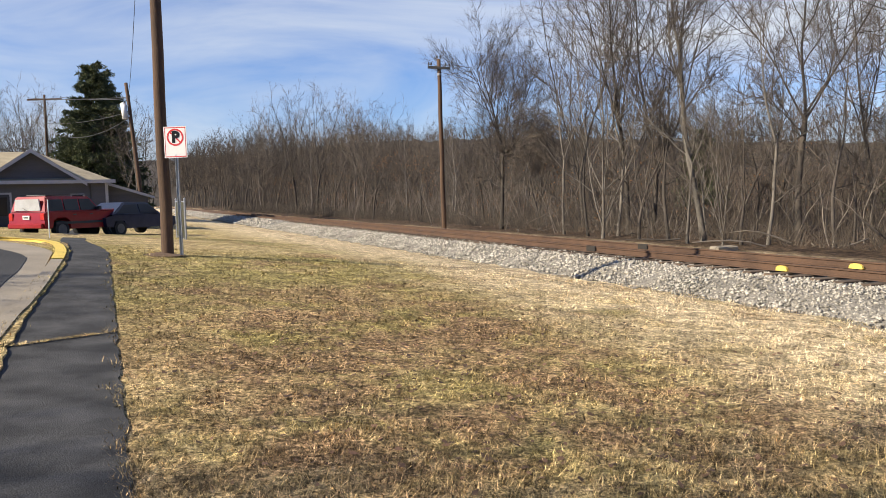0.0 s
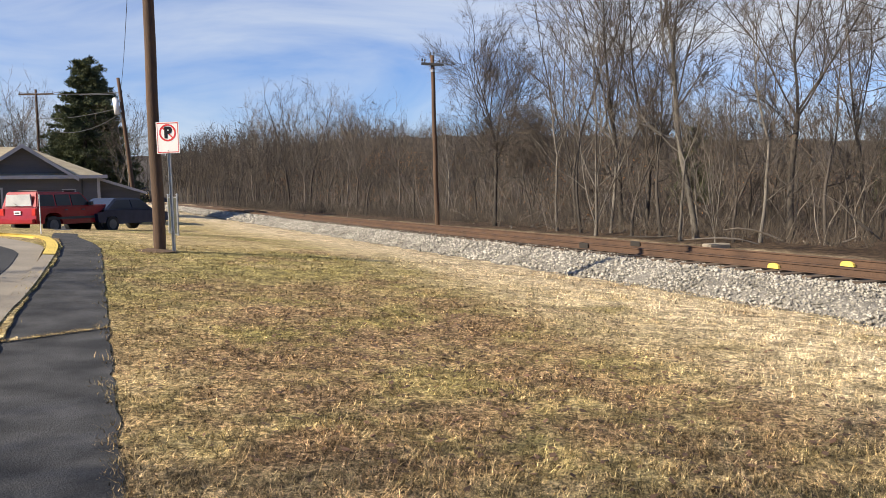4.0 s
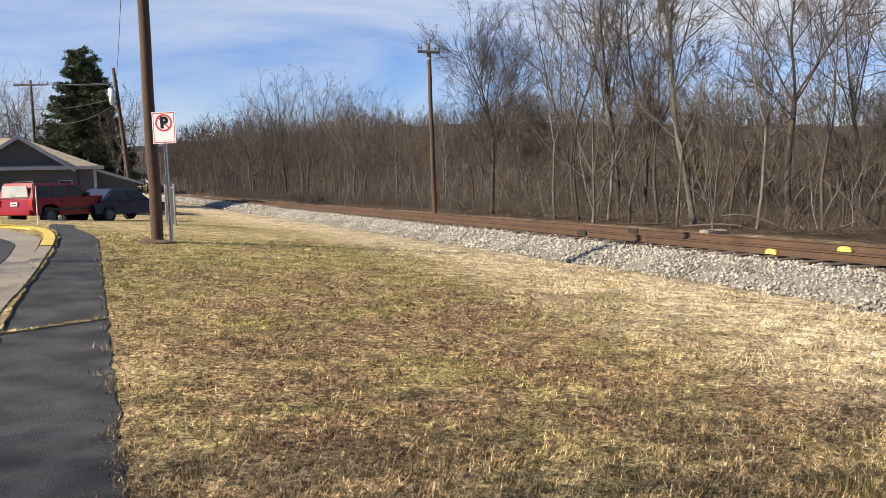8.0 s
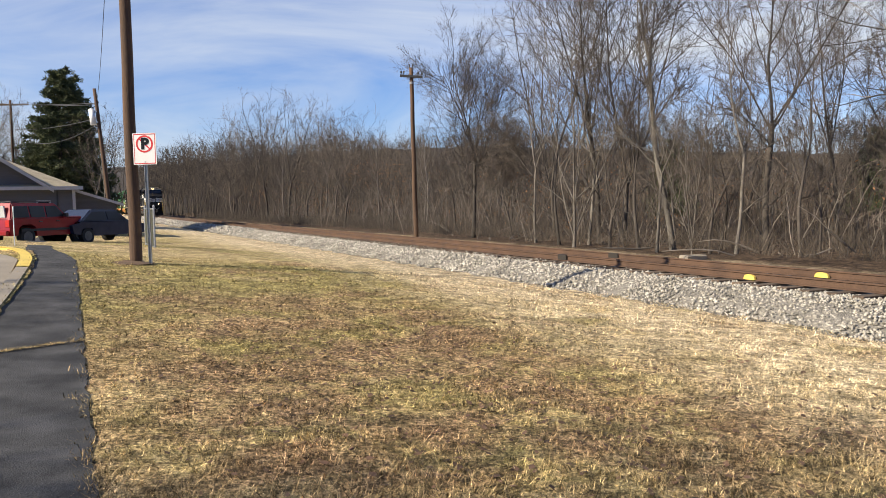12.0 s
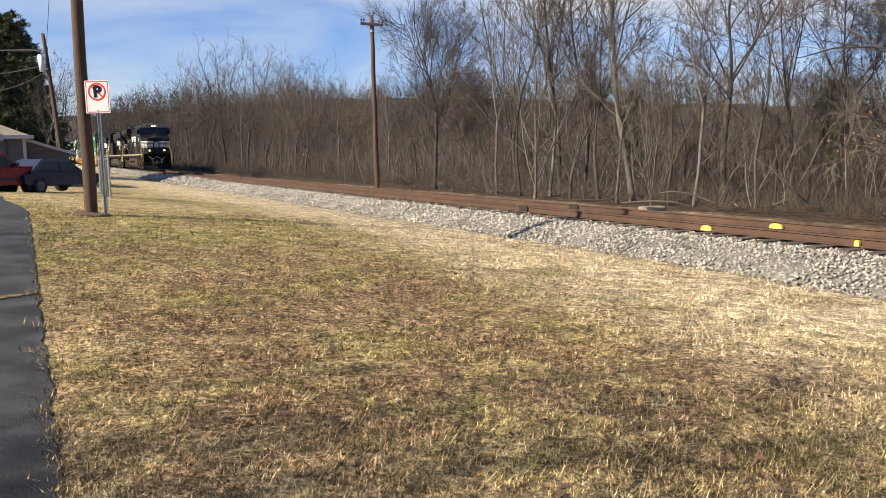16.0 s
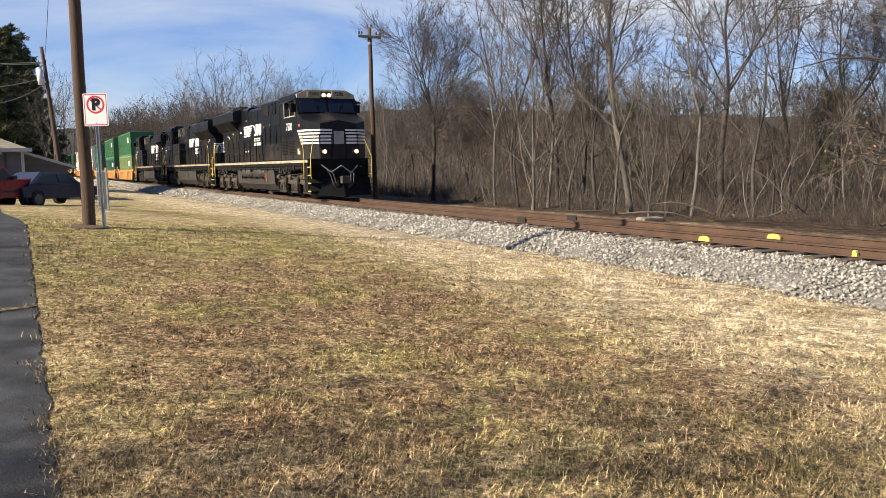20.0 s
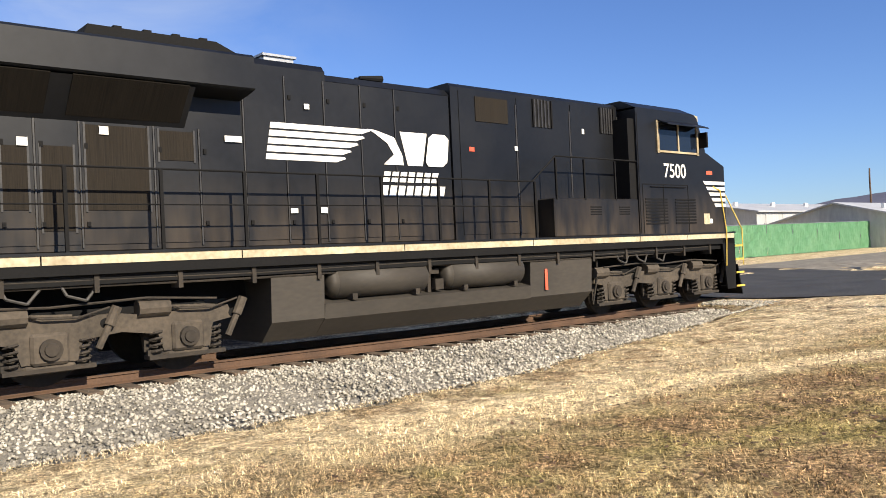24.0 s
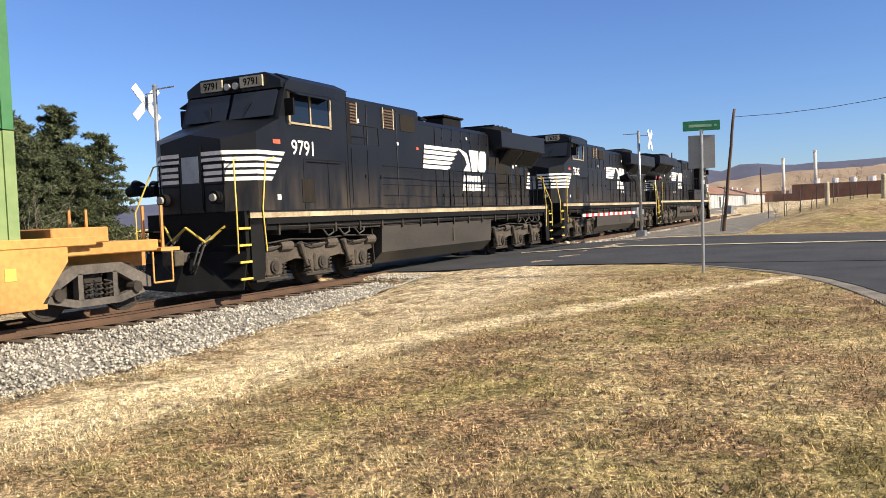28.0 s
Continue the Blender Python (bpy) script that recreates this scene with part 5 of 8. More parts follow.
    for side in (-1, 1):
        # the flared radiators
        rad = [(side * 0.93, zb - 0.12), (side * 1.46, zb - 0.03), (side * 1.50, zb), (side * 1.50, zt), (side * 1.44, zt + 0.05), (side * 0.55, zt + 0.24), (0.0, zt + 0.24), (0.0, zb - 0.12)]
        part("radiator_wing", prism_x(rad, wing0, wing1), M_BLACKP, e, "flared radiator overhang")
        span = wing1 - wing0
        part("radiator_housing", prism_x([(side * 0.94, zb - 0.64), (side * 1.43, zb - 0.06), (side * 0.94, zb - 0.06)], wing0 + 0.04 * span, wing0 + 0.92 * span - 0.5), M_BLACKP, e)
        for x0, x1 in ((wing0 + 0.06 * span, wing0 + 0.48 * span), (wing0 + 0.53 * span, wing0 + 0.92 * span - 0.6)):
            d = side * 0.03
            part("radiator_screen", prism_x([(side * 0.98 + d, zb - 0.565), (side * 1.43 + d, zb - 0.065), (side * 1.43, zb - 0.045), (side * 0.98, zb - 0.545)], x0, x1), M_SCREEN, e, "dark brown radiator screen")
        # doors on the hood
        x = -9.15
        for k, w in enumerate((0.5, 0.5, 0.5, 0.5, 0.6, 1.08, 0.72, 0.78, 0.78, 0.78, 0.78, 0.78, 0.6)):
            z1 = zb - 0.68 if x < wing1 else top - 0.2
            d = part("hood_door", boxes((x, x + w - 0.05, min(side * 0.95, side * 0.968), max(side * 0.95, side * 0.968), 2.0, z1)), M_LOCO, e)
            part("door_seam", boxes((x - 0.035, x - 0.012, min(side * 0.95, side * 0.978), max(side * 0.95, side * 0.978), 1.95, z1 + 0.05)), M_SEAM, e)
            for zl in (2.25, z1 - 0.35):
                part("door_latch", boxes((x + 0.04, x + 0.09, min(side * 0.968, side * 0.99), max(side * 0.968, side * 0.99), zl, zl + 0.08)), M_DARK, d)
            grille = {0: (2.5, 3.4), 1: (2.5, 3.4), 2: (2.5, 3.4), 3: (2.5, 3.4), 4: (2.2, 3.42), 5: (2.5, 3.76), 6: (3.28, 3.74)}.get(k)
            if grille and (lead or k not in (1, 3)):
                part("door_grille", boxes((x + 0.06, x + w - 0.12, min(side * 0.968, side * 0.98), max(side * 0.968, side * 0.98), grille[0], grille[1])), M_GRILLE, d, "brown louvred screen")
                for xf in (x + 0.03, x + w - 0.12):
                    part("grille_upright", boxes((xf, xf + 0.03, min(side * 0.968, side * 0.984), max(side * 0.968, side * 0.984), grille[0] - 0.03, grille[1] + 0.03)), M_SEAM, d)
            x += w
        for x0, x1 in ((max(0.75, b0 + 0.1), 2.35), (2.42, 4.1), (4.17, 5.85)):
            part("hood_panel", boxes((x0, x1, min(side * 0.98, side * 0.994), max(side * 0.98, side * 0.994), 2.0, bt - 0.12)), M_LOCO, e)
            part("hood_seam", boxes((x1 + 0.01, x1 + 0.05, min(side * 0.98, side * 1.002), max(side * 0.98, side * 1.002), 1.95, 4.8)), M_SEAM, e)
        part("intake_screen", boxes((1.19, 2.13, min(side * 0.994, side * 1.01), max(side * 0.994, side * 1.01), bt - 0.72, bt - 0.2)), M_GRILLE, e, "brown air intake screen")
        for x0, x1 in (((2.94, 3.49), (5.25, 5.71)) if lead else ((4.72, 5.34), (2.62, 3.2))):
            v = part("louvre_panel", boxes((x0, x1, min(side * 0.994, side * 1.004), max(side * 0.994, side * 1.004), bt - 0.72, bt - 0.1)), M_DARK, e, "dark louvre opening")
            for xf in (x0 - 0.04, x1):
                part("louvre_upright", boxes((xf, xf + 0.04, min(side * 0.994, side * 1.03), max(side * 0.994, side * 1.03), bt - 0.72, bt - 0.1)), M_DARK if lead else M_CREAM, v)
            for j in range(5 if lead else 7):
                if lead:
                    w = (x1 - x0) / 5
                    part("louvre_slat", boxes((x0 + j * w + 0.01, x0 + j * w + 0.055, min(side * 1.004, side * 1.02), max(side * 1.004, side * 1.02), bt - 0.72, bt - 0.1)), M_SEAM, v)
                else:
                    part("louvre_slat", boxes((x0, x1, min(side * 1.004, side * 1.02), max(side * 1.004, side * 1.02), bt - 0.71 + j * 0.085, bt - 0.665 + j * 0.085)), M_RUST, v, "rusty brown slat")
        # small placards
        for x, z, w, h in ((-4.35, 3.62, 0.3, 0.1), (-2.85, 4.28, 0.1, 0.09), (-3.2, 2.45, 0.14, 0.08), (-2.6, 2.45, 0.13, 0.1), (0.98, 3.72, 0.14, 0.09), (2.3, 3.8, 0.09, 0.09), (4.55, 4.3, 0.08, 0.12), (-7.75, 3.5, 0.14, 0.12), (-7.4, 3.4, 0.14, 0.12), (-6.3, 3.62, 0.13, 0.12)):
            part("placard", bar_plate([(x, z), (x + w, z), (x + w, z + h), (x, z + h)], 1.0, side), M_LOGO if x != 0.98 else M_REDTAG, e, "small white notice")
        # walkway box beside the cab
        tall = side > 0        # the equipment cabinet fills the walkway on one side only
        c0 = kind["cabinet"] if tall else 2.95
        part("walkway_box", boxes((c0, 5.95, min(side * 0.98, side * 1.48), max(side * 0.98, side * 1.48), 1.88, 3.62 if tall else 2.74), bevel=0.02), M_LOCO, e)
        if tall:
            for x0 in [c0 + 0.05 + k * 0.82 for k in range(int((5.9 - c0) / 0.82))]:
                cd = part("cabinet_door", boxes((x0, x0 + 0.76, 1.48, 1.492, 2.0, 3.5)), M_LOCO, e)
                part("door_latch", boxes((x0 + 0.06, x0 + 0.11, 1.492, 1.51, 2.7, 2.8)), M_DARK, cd)
            part("cabinet_rail", pipe([(c0, 1.4, 3.62), (c0 + 0.05, 1.4, 4.15), (5.9, 1.4, 4.15)], 0.016), M_DARK, e)
            for x0 in [c0 + 0.8 * k for k in range(1, int((5.9 - c0) / 0.8) + 1)]:
                part("cabinet_rail_post", rod(bmesh.new(), (x0, 1.4, 3.6), (x0, 1.4, 4.15), 0.014, n=6), M_DARK, e)
        for x0 in () if tall else (4.15, 5.2):
            part("box_louvre", boxes(*[(x0, x0 + 0.4, min(side * 1.47, side * 1.485), max(side * 1.47, side * 1.485), 2.36 + j * 0.055, 2.39 + j * 0.055) for j in range(4)]), M_DARK, e)
        # emblem: running bars, a wedge and two blocks, drawn as plain shapes
        ex0, ex1, ez0, ez1 = kind["emblem"]

        def at(u, v):
            return (ex0 + (ex1 - ex0) * u if side < 0 else ex1 + (ex0 - ex1) * u, ez0 + (ez1 - ez0) * v)

        def plate(name, pts, label, y=0.974):
            part(name, bar_plate([at(u, v) for u, v in pts], y, side), M_LOGO, e, label)
        for j, end in enumerate((0.395, 0.425, 0.465, 0.50, 0.53)):
            v0 = 0.205 * j
            u0 = 0.03 * v0
            plate("emblem_bar", [(u0, v0), (end - 0.05, v0), (end, v0 + 0.10), (end - 0.01, v0 + 0.15), (u0 + 0.005, v0 + 0.15)], "white emblem bar")
        plate("emblem_wedge", [(0.60, 0.0), (0.715, 0.0), (0.71, 0.28), (0.665, 0.80), (0.56, 0.97), (0.51, 0.99), (0.55, 0.90), (0.625, 0.62), (0.66, 0.30)], "white wedge of the emblem")
        plate("emblem_block", [(0.74, 0.0), (0.83, 0.0), (0.862, 0.98), (0.70, 0.98)], "white slanted block of the emblem")
        plate("emblem_block", [(0.865, 0.0), (0.955, 0.0), (0.985, 0.14), (1.0, 0.84), (0.975, 0.98), (0.90, 0.98), (0.872, 0.85), (0.85, 0.14)], "white rounded block of the emblem")
        for n, u0, u1, v0 in ((7, 0.59, 0.925, -0.50), (8, 0.575, 0.965, -0.90)):
            w = (u1 - u0) / n
            for j in range(n):
                a = u0 + j * w
                plate("emblem_mark", [(a, v0), (a + w * 0.76, v0), (a + w * 0.76 + 0.012, v0 + 0.30), (a + 0.012, v0 + 0.30)], "white mark")
        # handrails
        bm = bmesh.new()
        far = 2.3 if side < 0 else c0
        rod(bm, (-9.6, side * 1.47, 3.08), (far, side * 1.47, 3.08), 0.018, n=6)
        rod(bm, (-9.6, side * 1.47, 2.55), (far, side * 1.47, 2.55), 0.012, n=5)
        if side < 0:
            pipe([(2.3, side * 1.47, 3.08), (3.05, side * 1.47, 3.66), (6.0, side * 1.47, 3.66)], 0.018, 6, bm)
        part("handrail", bm, M_DARK, e, "black handrail")
        for i in range(10 if side < 0 else 8):
            part("stanchion", boxes((-9.6 + i * 1.33 - 0.025, -9.6 + i * 1.33 + 0.025, side * 1.47 - 0.02, side * 1.47 + 0.02, 1.88, 3.08)), M_DARK, e)
        for x in (3.05, 4.0, 5.1) if side < 0 else ():
            part("stanchion", boxes((x - 0.02, x + 0.02, side * 1.47 - 0.02, side * 1.47 + 0.02, 2.7, 3.62)), M_DARK, e)
    # roof fittings
    if kind["stack"]:
        part("exhaust_chimney", boxes((-3.75, -2.25, -0.38, 0.38, top - 0.02, 5.12), (-3.85, -2.15, -0.46, 0.46, 5.12, 5.2), bevel=0.03), M_DARK, e, "square black exhaust stack")
    else:
        part("exhaust_hood", boxes((-2.1, -1.35, -0.35, 0.35, top - 0.02, top + 0.12), bevel=0.03), M_DARK, e)
    bm = bmesh.new()
    for y in (-0.2, -0.05, 0.1, 0.25):
        rod(bm, (-1.1, y, top + 0.2), (-0.55 - 0.1 * abs(y), y, top + 0.22), 0.035, 0.08, n=8)
        rod(bm, (-0.9, y, top - 0.02), (-0.9, y, top + 0.2), 0.025, n=6)
    part("horn", bm, M_DARK, e)
    part("antenna_plate", boxes((6.4, 7.0, -0.3, 0.3, 5.18, 5.25), (7.3, 7.5, -0.1, 0.1, 5.18, 5.30)), M_GALV, e)
    part("radiator_lid", prism([(kind["lid"][0], zt), (kind["lid"][0] + 0.12, zt + 0.33), (kind["lid"][1] - 0.5, zt + 0.33), (kind["lid"][1], zt + 0.12), (kind["lid"][1], zt)], -0.95, 0.95), M_DARK, e)
    part("lid_fitting", boxes(*[(kind["lid"][0] + 0.5 + 0.45 * k, kind["lid"][0] + 0.62 + 0.45 * k, -0.92, 0.92, zt + 0.30, zt + 0.37) for k in range(4)]), M_DARK, e)
    # cab
    cab_side = [(5.95, 1.88), (5.95, 4.94), (6.0, 4.98), (8.45, 4.98), (8.60, 4.88), (8.92, 4.05), (8.92, 1.88)]
    part("cab", prism(cab_side, -1.5, 1.5), M_LOCO, e)
    part("cab_roof", prism_x([(-1.5, 4.98), (-1.1, 5.18), (1.1, 5.18), (1.5, 4.98)], 5.9, 8.4), M_BLACKP, e)
    part("cab_brow", prism_x([(-1.45, 4.96), (-1.0, 5.18), (1.0, 5.18), (1.45, 4.96), (1.45, 4.78), (-1.45, 4.78)], 8.4, 8.72), M_CREAM if lead else M_BLACKP, e)
    for s2 in (-1, 1):
        y0, y1 = (0.06, 1.34) if s2 > 0 else (-1.34, -0.06)
        bm = bmesh.new()
        vs = [bm.verts.new(p) for p in ((8.93, y0, 4.1), (8.93, y1, 4.1), (8.66, y1, 4.74), (8.66, y0, 4.74), (8.99, y0, 4.1), (8.99, y1, 4.1), (8.72, y1, 4.74), (8.72, y0, 4.74))]
        for f in ((0, 1, 2, 3), (7, 6, 5, 4), (0, 4, 5, 1), (1, 5, 6, 2), (2, 6, 7, 3), (3, 7, 4, 0)):
            bm.faces.new([vs[i] for i in f])
        bmesh.ops.recalc_face_normals(bm, faces=bm.faces[:])
        part("windscreen", bm, M_PANE, e, "dark windscreen glass")
        part("wiper", pipe([(8.98, s2 * 0.5, 4.12), (8.86, s2 * 0.62, 4.5)], 0.012), M_DARK, e)
        part("number_board", prism_x([(s2 * 0.28, 4.86), (s2 * 0.95, 4.86), (s2 * 0.95, 5.12), (s2 * 0.28, 5.12)], 8.72, 8.78), M_CREAM, e, "pale number board")
        lettering("number", number, 0.24, pose(8.785, s2 * 0.62, 4.91, 90, 0, 90), M_DARK, e, 0.004, "CENTER")
        lamp = part("headlight", rod(bmesh.new(), (8.72, s2 * 0.13, 4.93), (8.79, s2 * 0.13, 4.93), 0.085, n=16), M_LAMP if lead else M_DIM, e, "lit warm headlight" if lead else "unlit headlight")
        part("ditch_light", rod(bmesh.new(), (10.46, s2 * 0.78, 2.2), (10.54, s2 * 0.78, 2.2), 0.085, n=14), M_LAMP if lead else M_DIM, e, "lit ditch light" if lead else "unlit ditch light")
        part("ditch_light_housing", rod(bmesh.new(), (10.28, s2 * 0.78, 2.2), (10.48, s2 * 0.78, 2.2), 0.15, n=14), M_DARK, e)
    part("headlight_box", boxes((8.55, 8.73, -0.28, 0.28, 4.78, 5.1)), M_DARK, e)
    for side in (-1, 1):
        windows_side(e, side)
        lettering("number", number, 0.5, pose(7.0, side * 1.507, 3.3, 90, 0, 0) if side < 0 else pose(8.5, side * 1.507, 3.2, 90, 0, 180), M_LOGO, e, 0.004)
        if not lead:
            part("cab_grille", boxes((7.6, 8.13, min(side * 1.5, side * 1.512), max(side * 1.5, side * 1.512), 2.05, 2.62)), M_GRILLE, e, "brown square screen")
        if lead:
            for x0 in (6.2, 7.45):
                part("louvre_panel", boxes(*[(x0, x0 + 0.9, min(side * 1.5, side * 1.515), max(side * 1.5, side * 1.515), 2.12 + j * 0.075, 2.16 + j * 0.075) for j in range(9)]), M_DARK, e)
            part("notice_plate", bar_plate([(8.72, 2.1), (9.0, 2.1), (9.0, 2.38), (8.72, 2.38)], 1.502, side), M_CREAM, e, "pale square plate")
        for seam in ((6.1, 6.12, 1.9, 3.1), (8.02, 8.04, 1.9, 3.1), (6.1, 8.04, 3.1, 3.12), (5.98, 6.0, 1.9, 4.85), (6.95, 6.97, 1.9, 3.1)):
            part("door_seam", boxes((seam[0], seam[1], min(side * 1.5, side * 1.508), max(side * 1.5, side * 1.508), seam[2], seam[3])), M_DARK, e)
        part("cab_plate", bar_plate([(8.98, 2.12), (9.12, 2.12), (9.12, 2.24), (8.98, 2.24)], 1.502, side), M_LOGO, e, "pale square plate")
        part("placard", bar_plate([(8.92, 3.42), (9.2, 3.42), (9.2, 3.52), (8.92, 3.52)], 1.502, side), M_REDTAG, e, "red notice")
        part("grab_iron", pipe([(6.4, side * 1.53, 3.05), (7.9, side * 1.53, 3.05)], 0.012), M_DARK, e)
        part("cab_doorway", boxes((5.7, 5.97, min(side * 1.0, side * 1.44), max(side * 1.0, side * 1.44), 2.74, 4.7)), M_DARK, e, "dark cab doorway")
    # nose: plan with bevelled corners, its top falling forward
    bm = bmesh.new()
    plan = [(8.9, -1.5), (9.8, -1.5), (10.3, -0.9), (10.3, 0.9), (9.8, 1.5), (8.9, 1.5)]
    lo = [bm.verts.new((x, y, 1.88)) for x, y in plan]
    up = [bm.verts.new((x, y, z)) for (x, y), z in zip(plan, (4.02, 3.66, 3.5, 3.5, 3.66, 4.02))]
    n = len(plan)
    for i in range(n):
        bm.faces.new((lo[i], lo[(i + 1) % n], up[(i + 1) % n], up[i]))
    ridge = [bm.verts.new((8.9, 0, 4.14)), bm.verts.new((10.3, 0, 3.66))]
    bm.faces.new((up[0], up[1], ridge[0]))
    bm.faces.new((up[1], up[2], ridge[1], ridge[0]))
    bm.faces.new((up[2], up[3], ridge[1]))
    bm.faces.new((up[3], up[4], ridge[0], ridge[1]))
    bm.faces.new((up[4], up[5], ridge[0]))
    bm.faces.new(lo[::-1])
    bmesh.ops.recalc_face_normals(bm, faces=bm.faces[:])
    part("nose", bm, M_LOCO, e, "black wedge-topped nose")
    for j in range(5):
        z0 = 2.56 + j * 0.148
        cut = 8.72 + 0.52 - j * 0.12
        bm = bmesh.new()
        for side in (-1, 1):
            prism([(cut, z0 + 0.088), (9.8, z0 + 0.088), (9.8, z0), (cut + 0.07, z0)], side * 1.501, side * 1.507, bm)
        hi = z0 + 0.088
        for side in (-1, 1):
            a, b = Vector((9.8, side * 1.507, 0)), Vector((10.3, side * 0.907, 0))
            c, d = a.lerp(b, 0.99) + Vector((0.008, side * 0.006, 0)), a + Vector((0.006, side * 0.006, 0))
            vs = [bm.verts.new((p.x, p.y, z)) for p in (d, c) for z in (z0, hi)]
            bm.faces.new((vs[0], vs[2], vs[3], vs[1]))
        box(bm, 10.3, 10.308, -0.9, 0.9, z0, hi)
        part("nose_stripe", bm, M_LOGO, e, "white nose stripe")
    part("nose_door", boxes((10.305, 10.33, -0.32, 0.32, 1.95, 3.4)), M_BLACKP, e)
    # the grey holds both the panel's grime and the shade on the nose
    part("nose_emblem", boxes((10.33, 10.336, -0.25, 0.25, 2.55, 3.15)), M_GALV, e, "emblem panel greyed for grime and for shade")
    # hood's rear end
    for j in range(5):
        z0 = 2.6 + j * 0.148
        part("end_stripe", boxes((-9.315, -8.86 - 0.06 * j, -0.985, 0.985, z0, z0 + 0.088)), M_LOGO, e, "white end stripe")
    part("rear_light", rod(rod(bmesh.new(), (wing0 + 0.02, 0.0, zt - 0.42), (wing0 - 0.08, 0.0, zt - 0.42), 0.1, n=12), (wing0 + 0.02, 0.0, zt - 0.16), (wing0 - 0.08, 0.0, zt - 0.16), 0.1, n=12), M_DIM, e, "unlit twin rear lamp")
    for side in (-1, 1):
        lettering("number", number, 0.3, pose(-9.325, side * 0.45, 4.0, 90, 0, -90), M_GALV, e, 0.006, "CENTER")
    # ends: pilot, steps, rails, coupler
    for end in (-1, 1):
        xe = 10.15 * end
        part("pilot_plate", boxes((min(xe, xe + 0.12 * end), max(xe, xe + 0.12 * end), -1.45, 1.45, 0.75, 1.86)), M_DARK, e)
        plow = [(-1.5, 0.14), (-1.5, 0.95), (1.5, 0.95), (1.5, 0.14)]
        bm = bmesh.new()
        k = [(xe + 0.15 * end, -1.5, 0.98), (xe + 0.45 * end, 0, 0.98), (xe + 0.15 * end, 1.5, 0.98), (xe + 0.35 * end, -1.5, 0.14), (xe + 0.85 * end, 0, 0.14), (xe + 0.35 * end, 1.5, 0.14)]
        vs = [bm.verts.new(p) for p in k] + [bm.verts.new((p[0] - 0.04 * end, p[1], p[2])) for p in k]
        for f in ((0, 1, 4, 3), (1, 2, 5, 4), (6, 9, 10, 7), (7, 10, 11, 8), (0, 6, 7, 1), (1, 7, 8, 2), (3, 4, 10, 9), (4, 5, 11, 10), (0, 3, 9, 6), (2, 8, 11, 5)):
            bm.faces.new([vs[i] for i in f])
        bmesh.ops.recalc_face_normals(bm, faces=bm.faces[:])
        part("snow_plough", bm, M_DARK, e, "black V-shaped plough")
        part("coupler", boxes((min(xe, xe + 0.85 * end), max(xe, xe + 0.85 * end), -0.1, 0.1, 0.78, 1.0), (min(xe + 0.72 * end, xe + 1.0 * end), max(xe + 0.72 * end, xe + 1.0 * end), -0.2, 0.2, 0.72, 1.06), bevel=0.02), M_TRUCK, e, "rust-brown knuckle coupler")
        for y in (-0.62, -0.45, 0.45, 0.6):
            part("brake_hose", pipe([(xe + 0.14 * end, y, 1.35), (xe + 0.5 * end, y * 0.95, 1.12), (xe + 0.62 * end, y * 0.8, 0.72), (xe + 0.55 * end, y * 0.5, 0.5)], 0.026, 6), M_HOSE, e)
        part("jumper_cable", pipe([(xe + 0.15 * end, -0.9, 1.6), (xe + 0.35 * end, -0.5, 1.25), (xe + 0.42 * end, 0.0, 1.55), (xe + 0.35 * end, 0.5, 1.2), (xe + 0.15 * end, 0.9, 1.55)], 0.028), M_GALV if lead else M_YRAIL, e)
        for side in (-1, 1):
            part("step_well", prism([(xe, 0.32), (xe, 1.86), (xe - 0.62 * end, 1.86), (xe - 0.42 * end, 0.32)], side * 1.5, side * 1.46), M_DARK, e)
            part("step_well", boxes((min(xe - 0.5 * end, xe), max(xe - 0.5 * end, xe), min(side * 0.9, side * 0.94), max(side * 0.9, side * 0.94), 0.4, 1.86)), M_DARK, e)
            for j in range(4):
                z = 0.36 + j * 0.37
                part("step_tread", boxes((min(xe + 0.02 * end, xe + 0.42 * end), max(xe + 0.02 * end, xe + 0.42 * end), min(side * 1.0, side * 1.5), max(side * 1.0, side * 1.5), z, z + 0.03)), M_DARK, e)
                part("step_edge", boxes((min(xe + 0.02 * end, xe + 0.42 * end), max(xe + 0.02 * end, xe + 0.42 * end), min(side * 1.5, side * 1.525), max(side * 1.5, side * 1.525), z - 0.005, z + 0.045)), M_YRAIL, e, "yellow step edge")
            part("grab_rail", pipe([(xe - 0.5 * end, side * 1.54, 0.95), (xe - 0.42 * end, side * 1.54, 1.9), (xe - 0.62 * end, side * 1.52, 3.0), (xe - 0.95 * end, side * 1.5, 3.1)], 0.019), M_YRAIL, e, "yellow grab rail")
            part("grab_rail", pipe([(xe + 0.44 * end, side * 1.5, 0.95), (xe + 0.44 * end, side * 1.5, 1.95), (xe + 0.1 * end, side * 1.2, 3.0), (xe - 0.2 * end, side * 1.1, 3.08)], 0.019), M_YRAIL, e, "yellow grab rail")
            bm = bmesh.new()
            for y in (0.35, 0.95):
                rod(bm, (xe + 0.16 * end, side * y, 1.86), (xe + 0.16 * end, side * y, 3.0), 0.02, n=6)
            rod(bm, (xe + 0.16 * end, side * 0.35, 3.0), (xe + 0.16 * end, side * 1.0, 3.0), 0.02, n=6)
            rod(bm, (xe + 0.16 * end, side * 0.35, 2.5), (xe + 0.16 * end, side * 1.0, 2.5), 0.014, n=6)
            part("end_railing", bm, M_DARK, e)
    return e


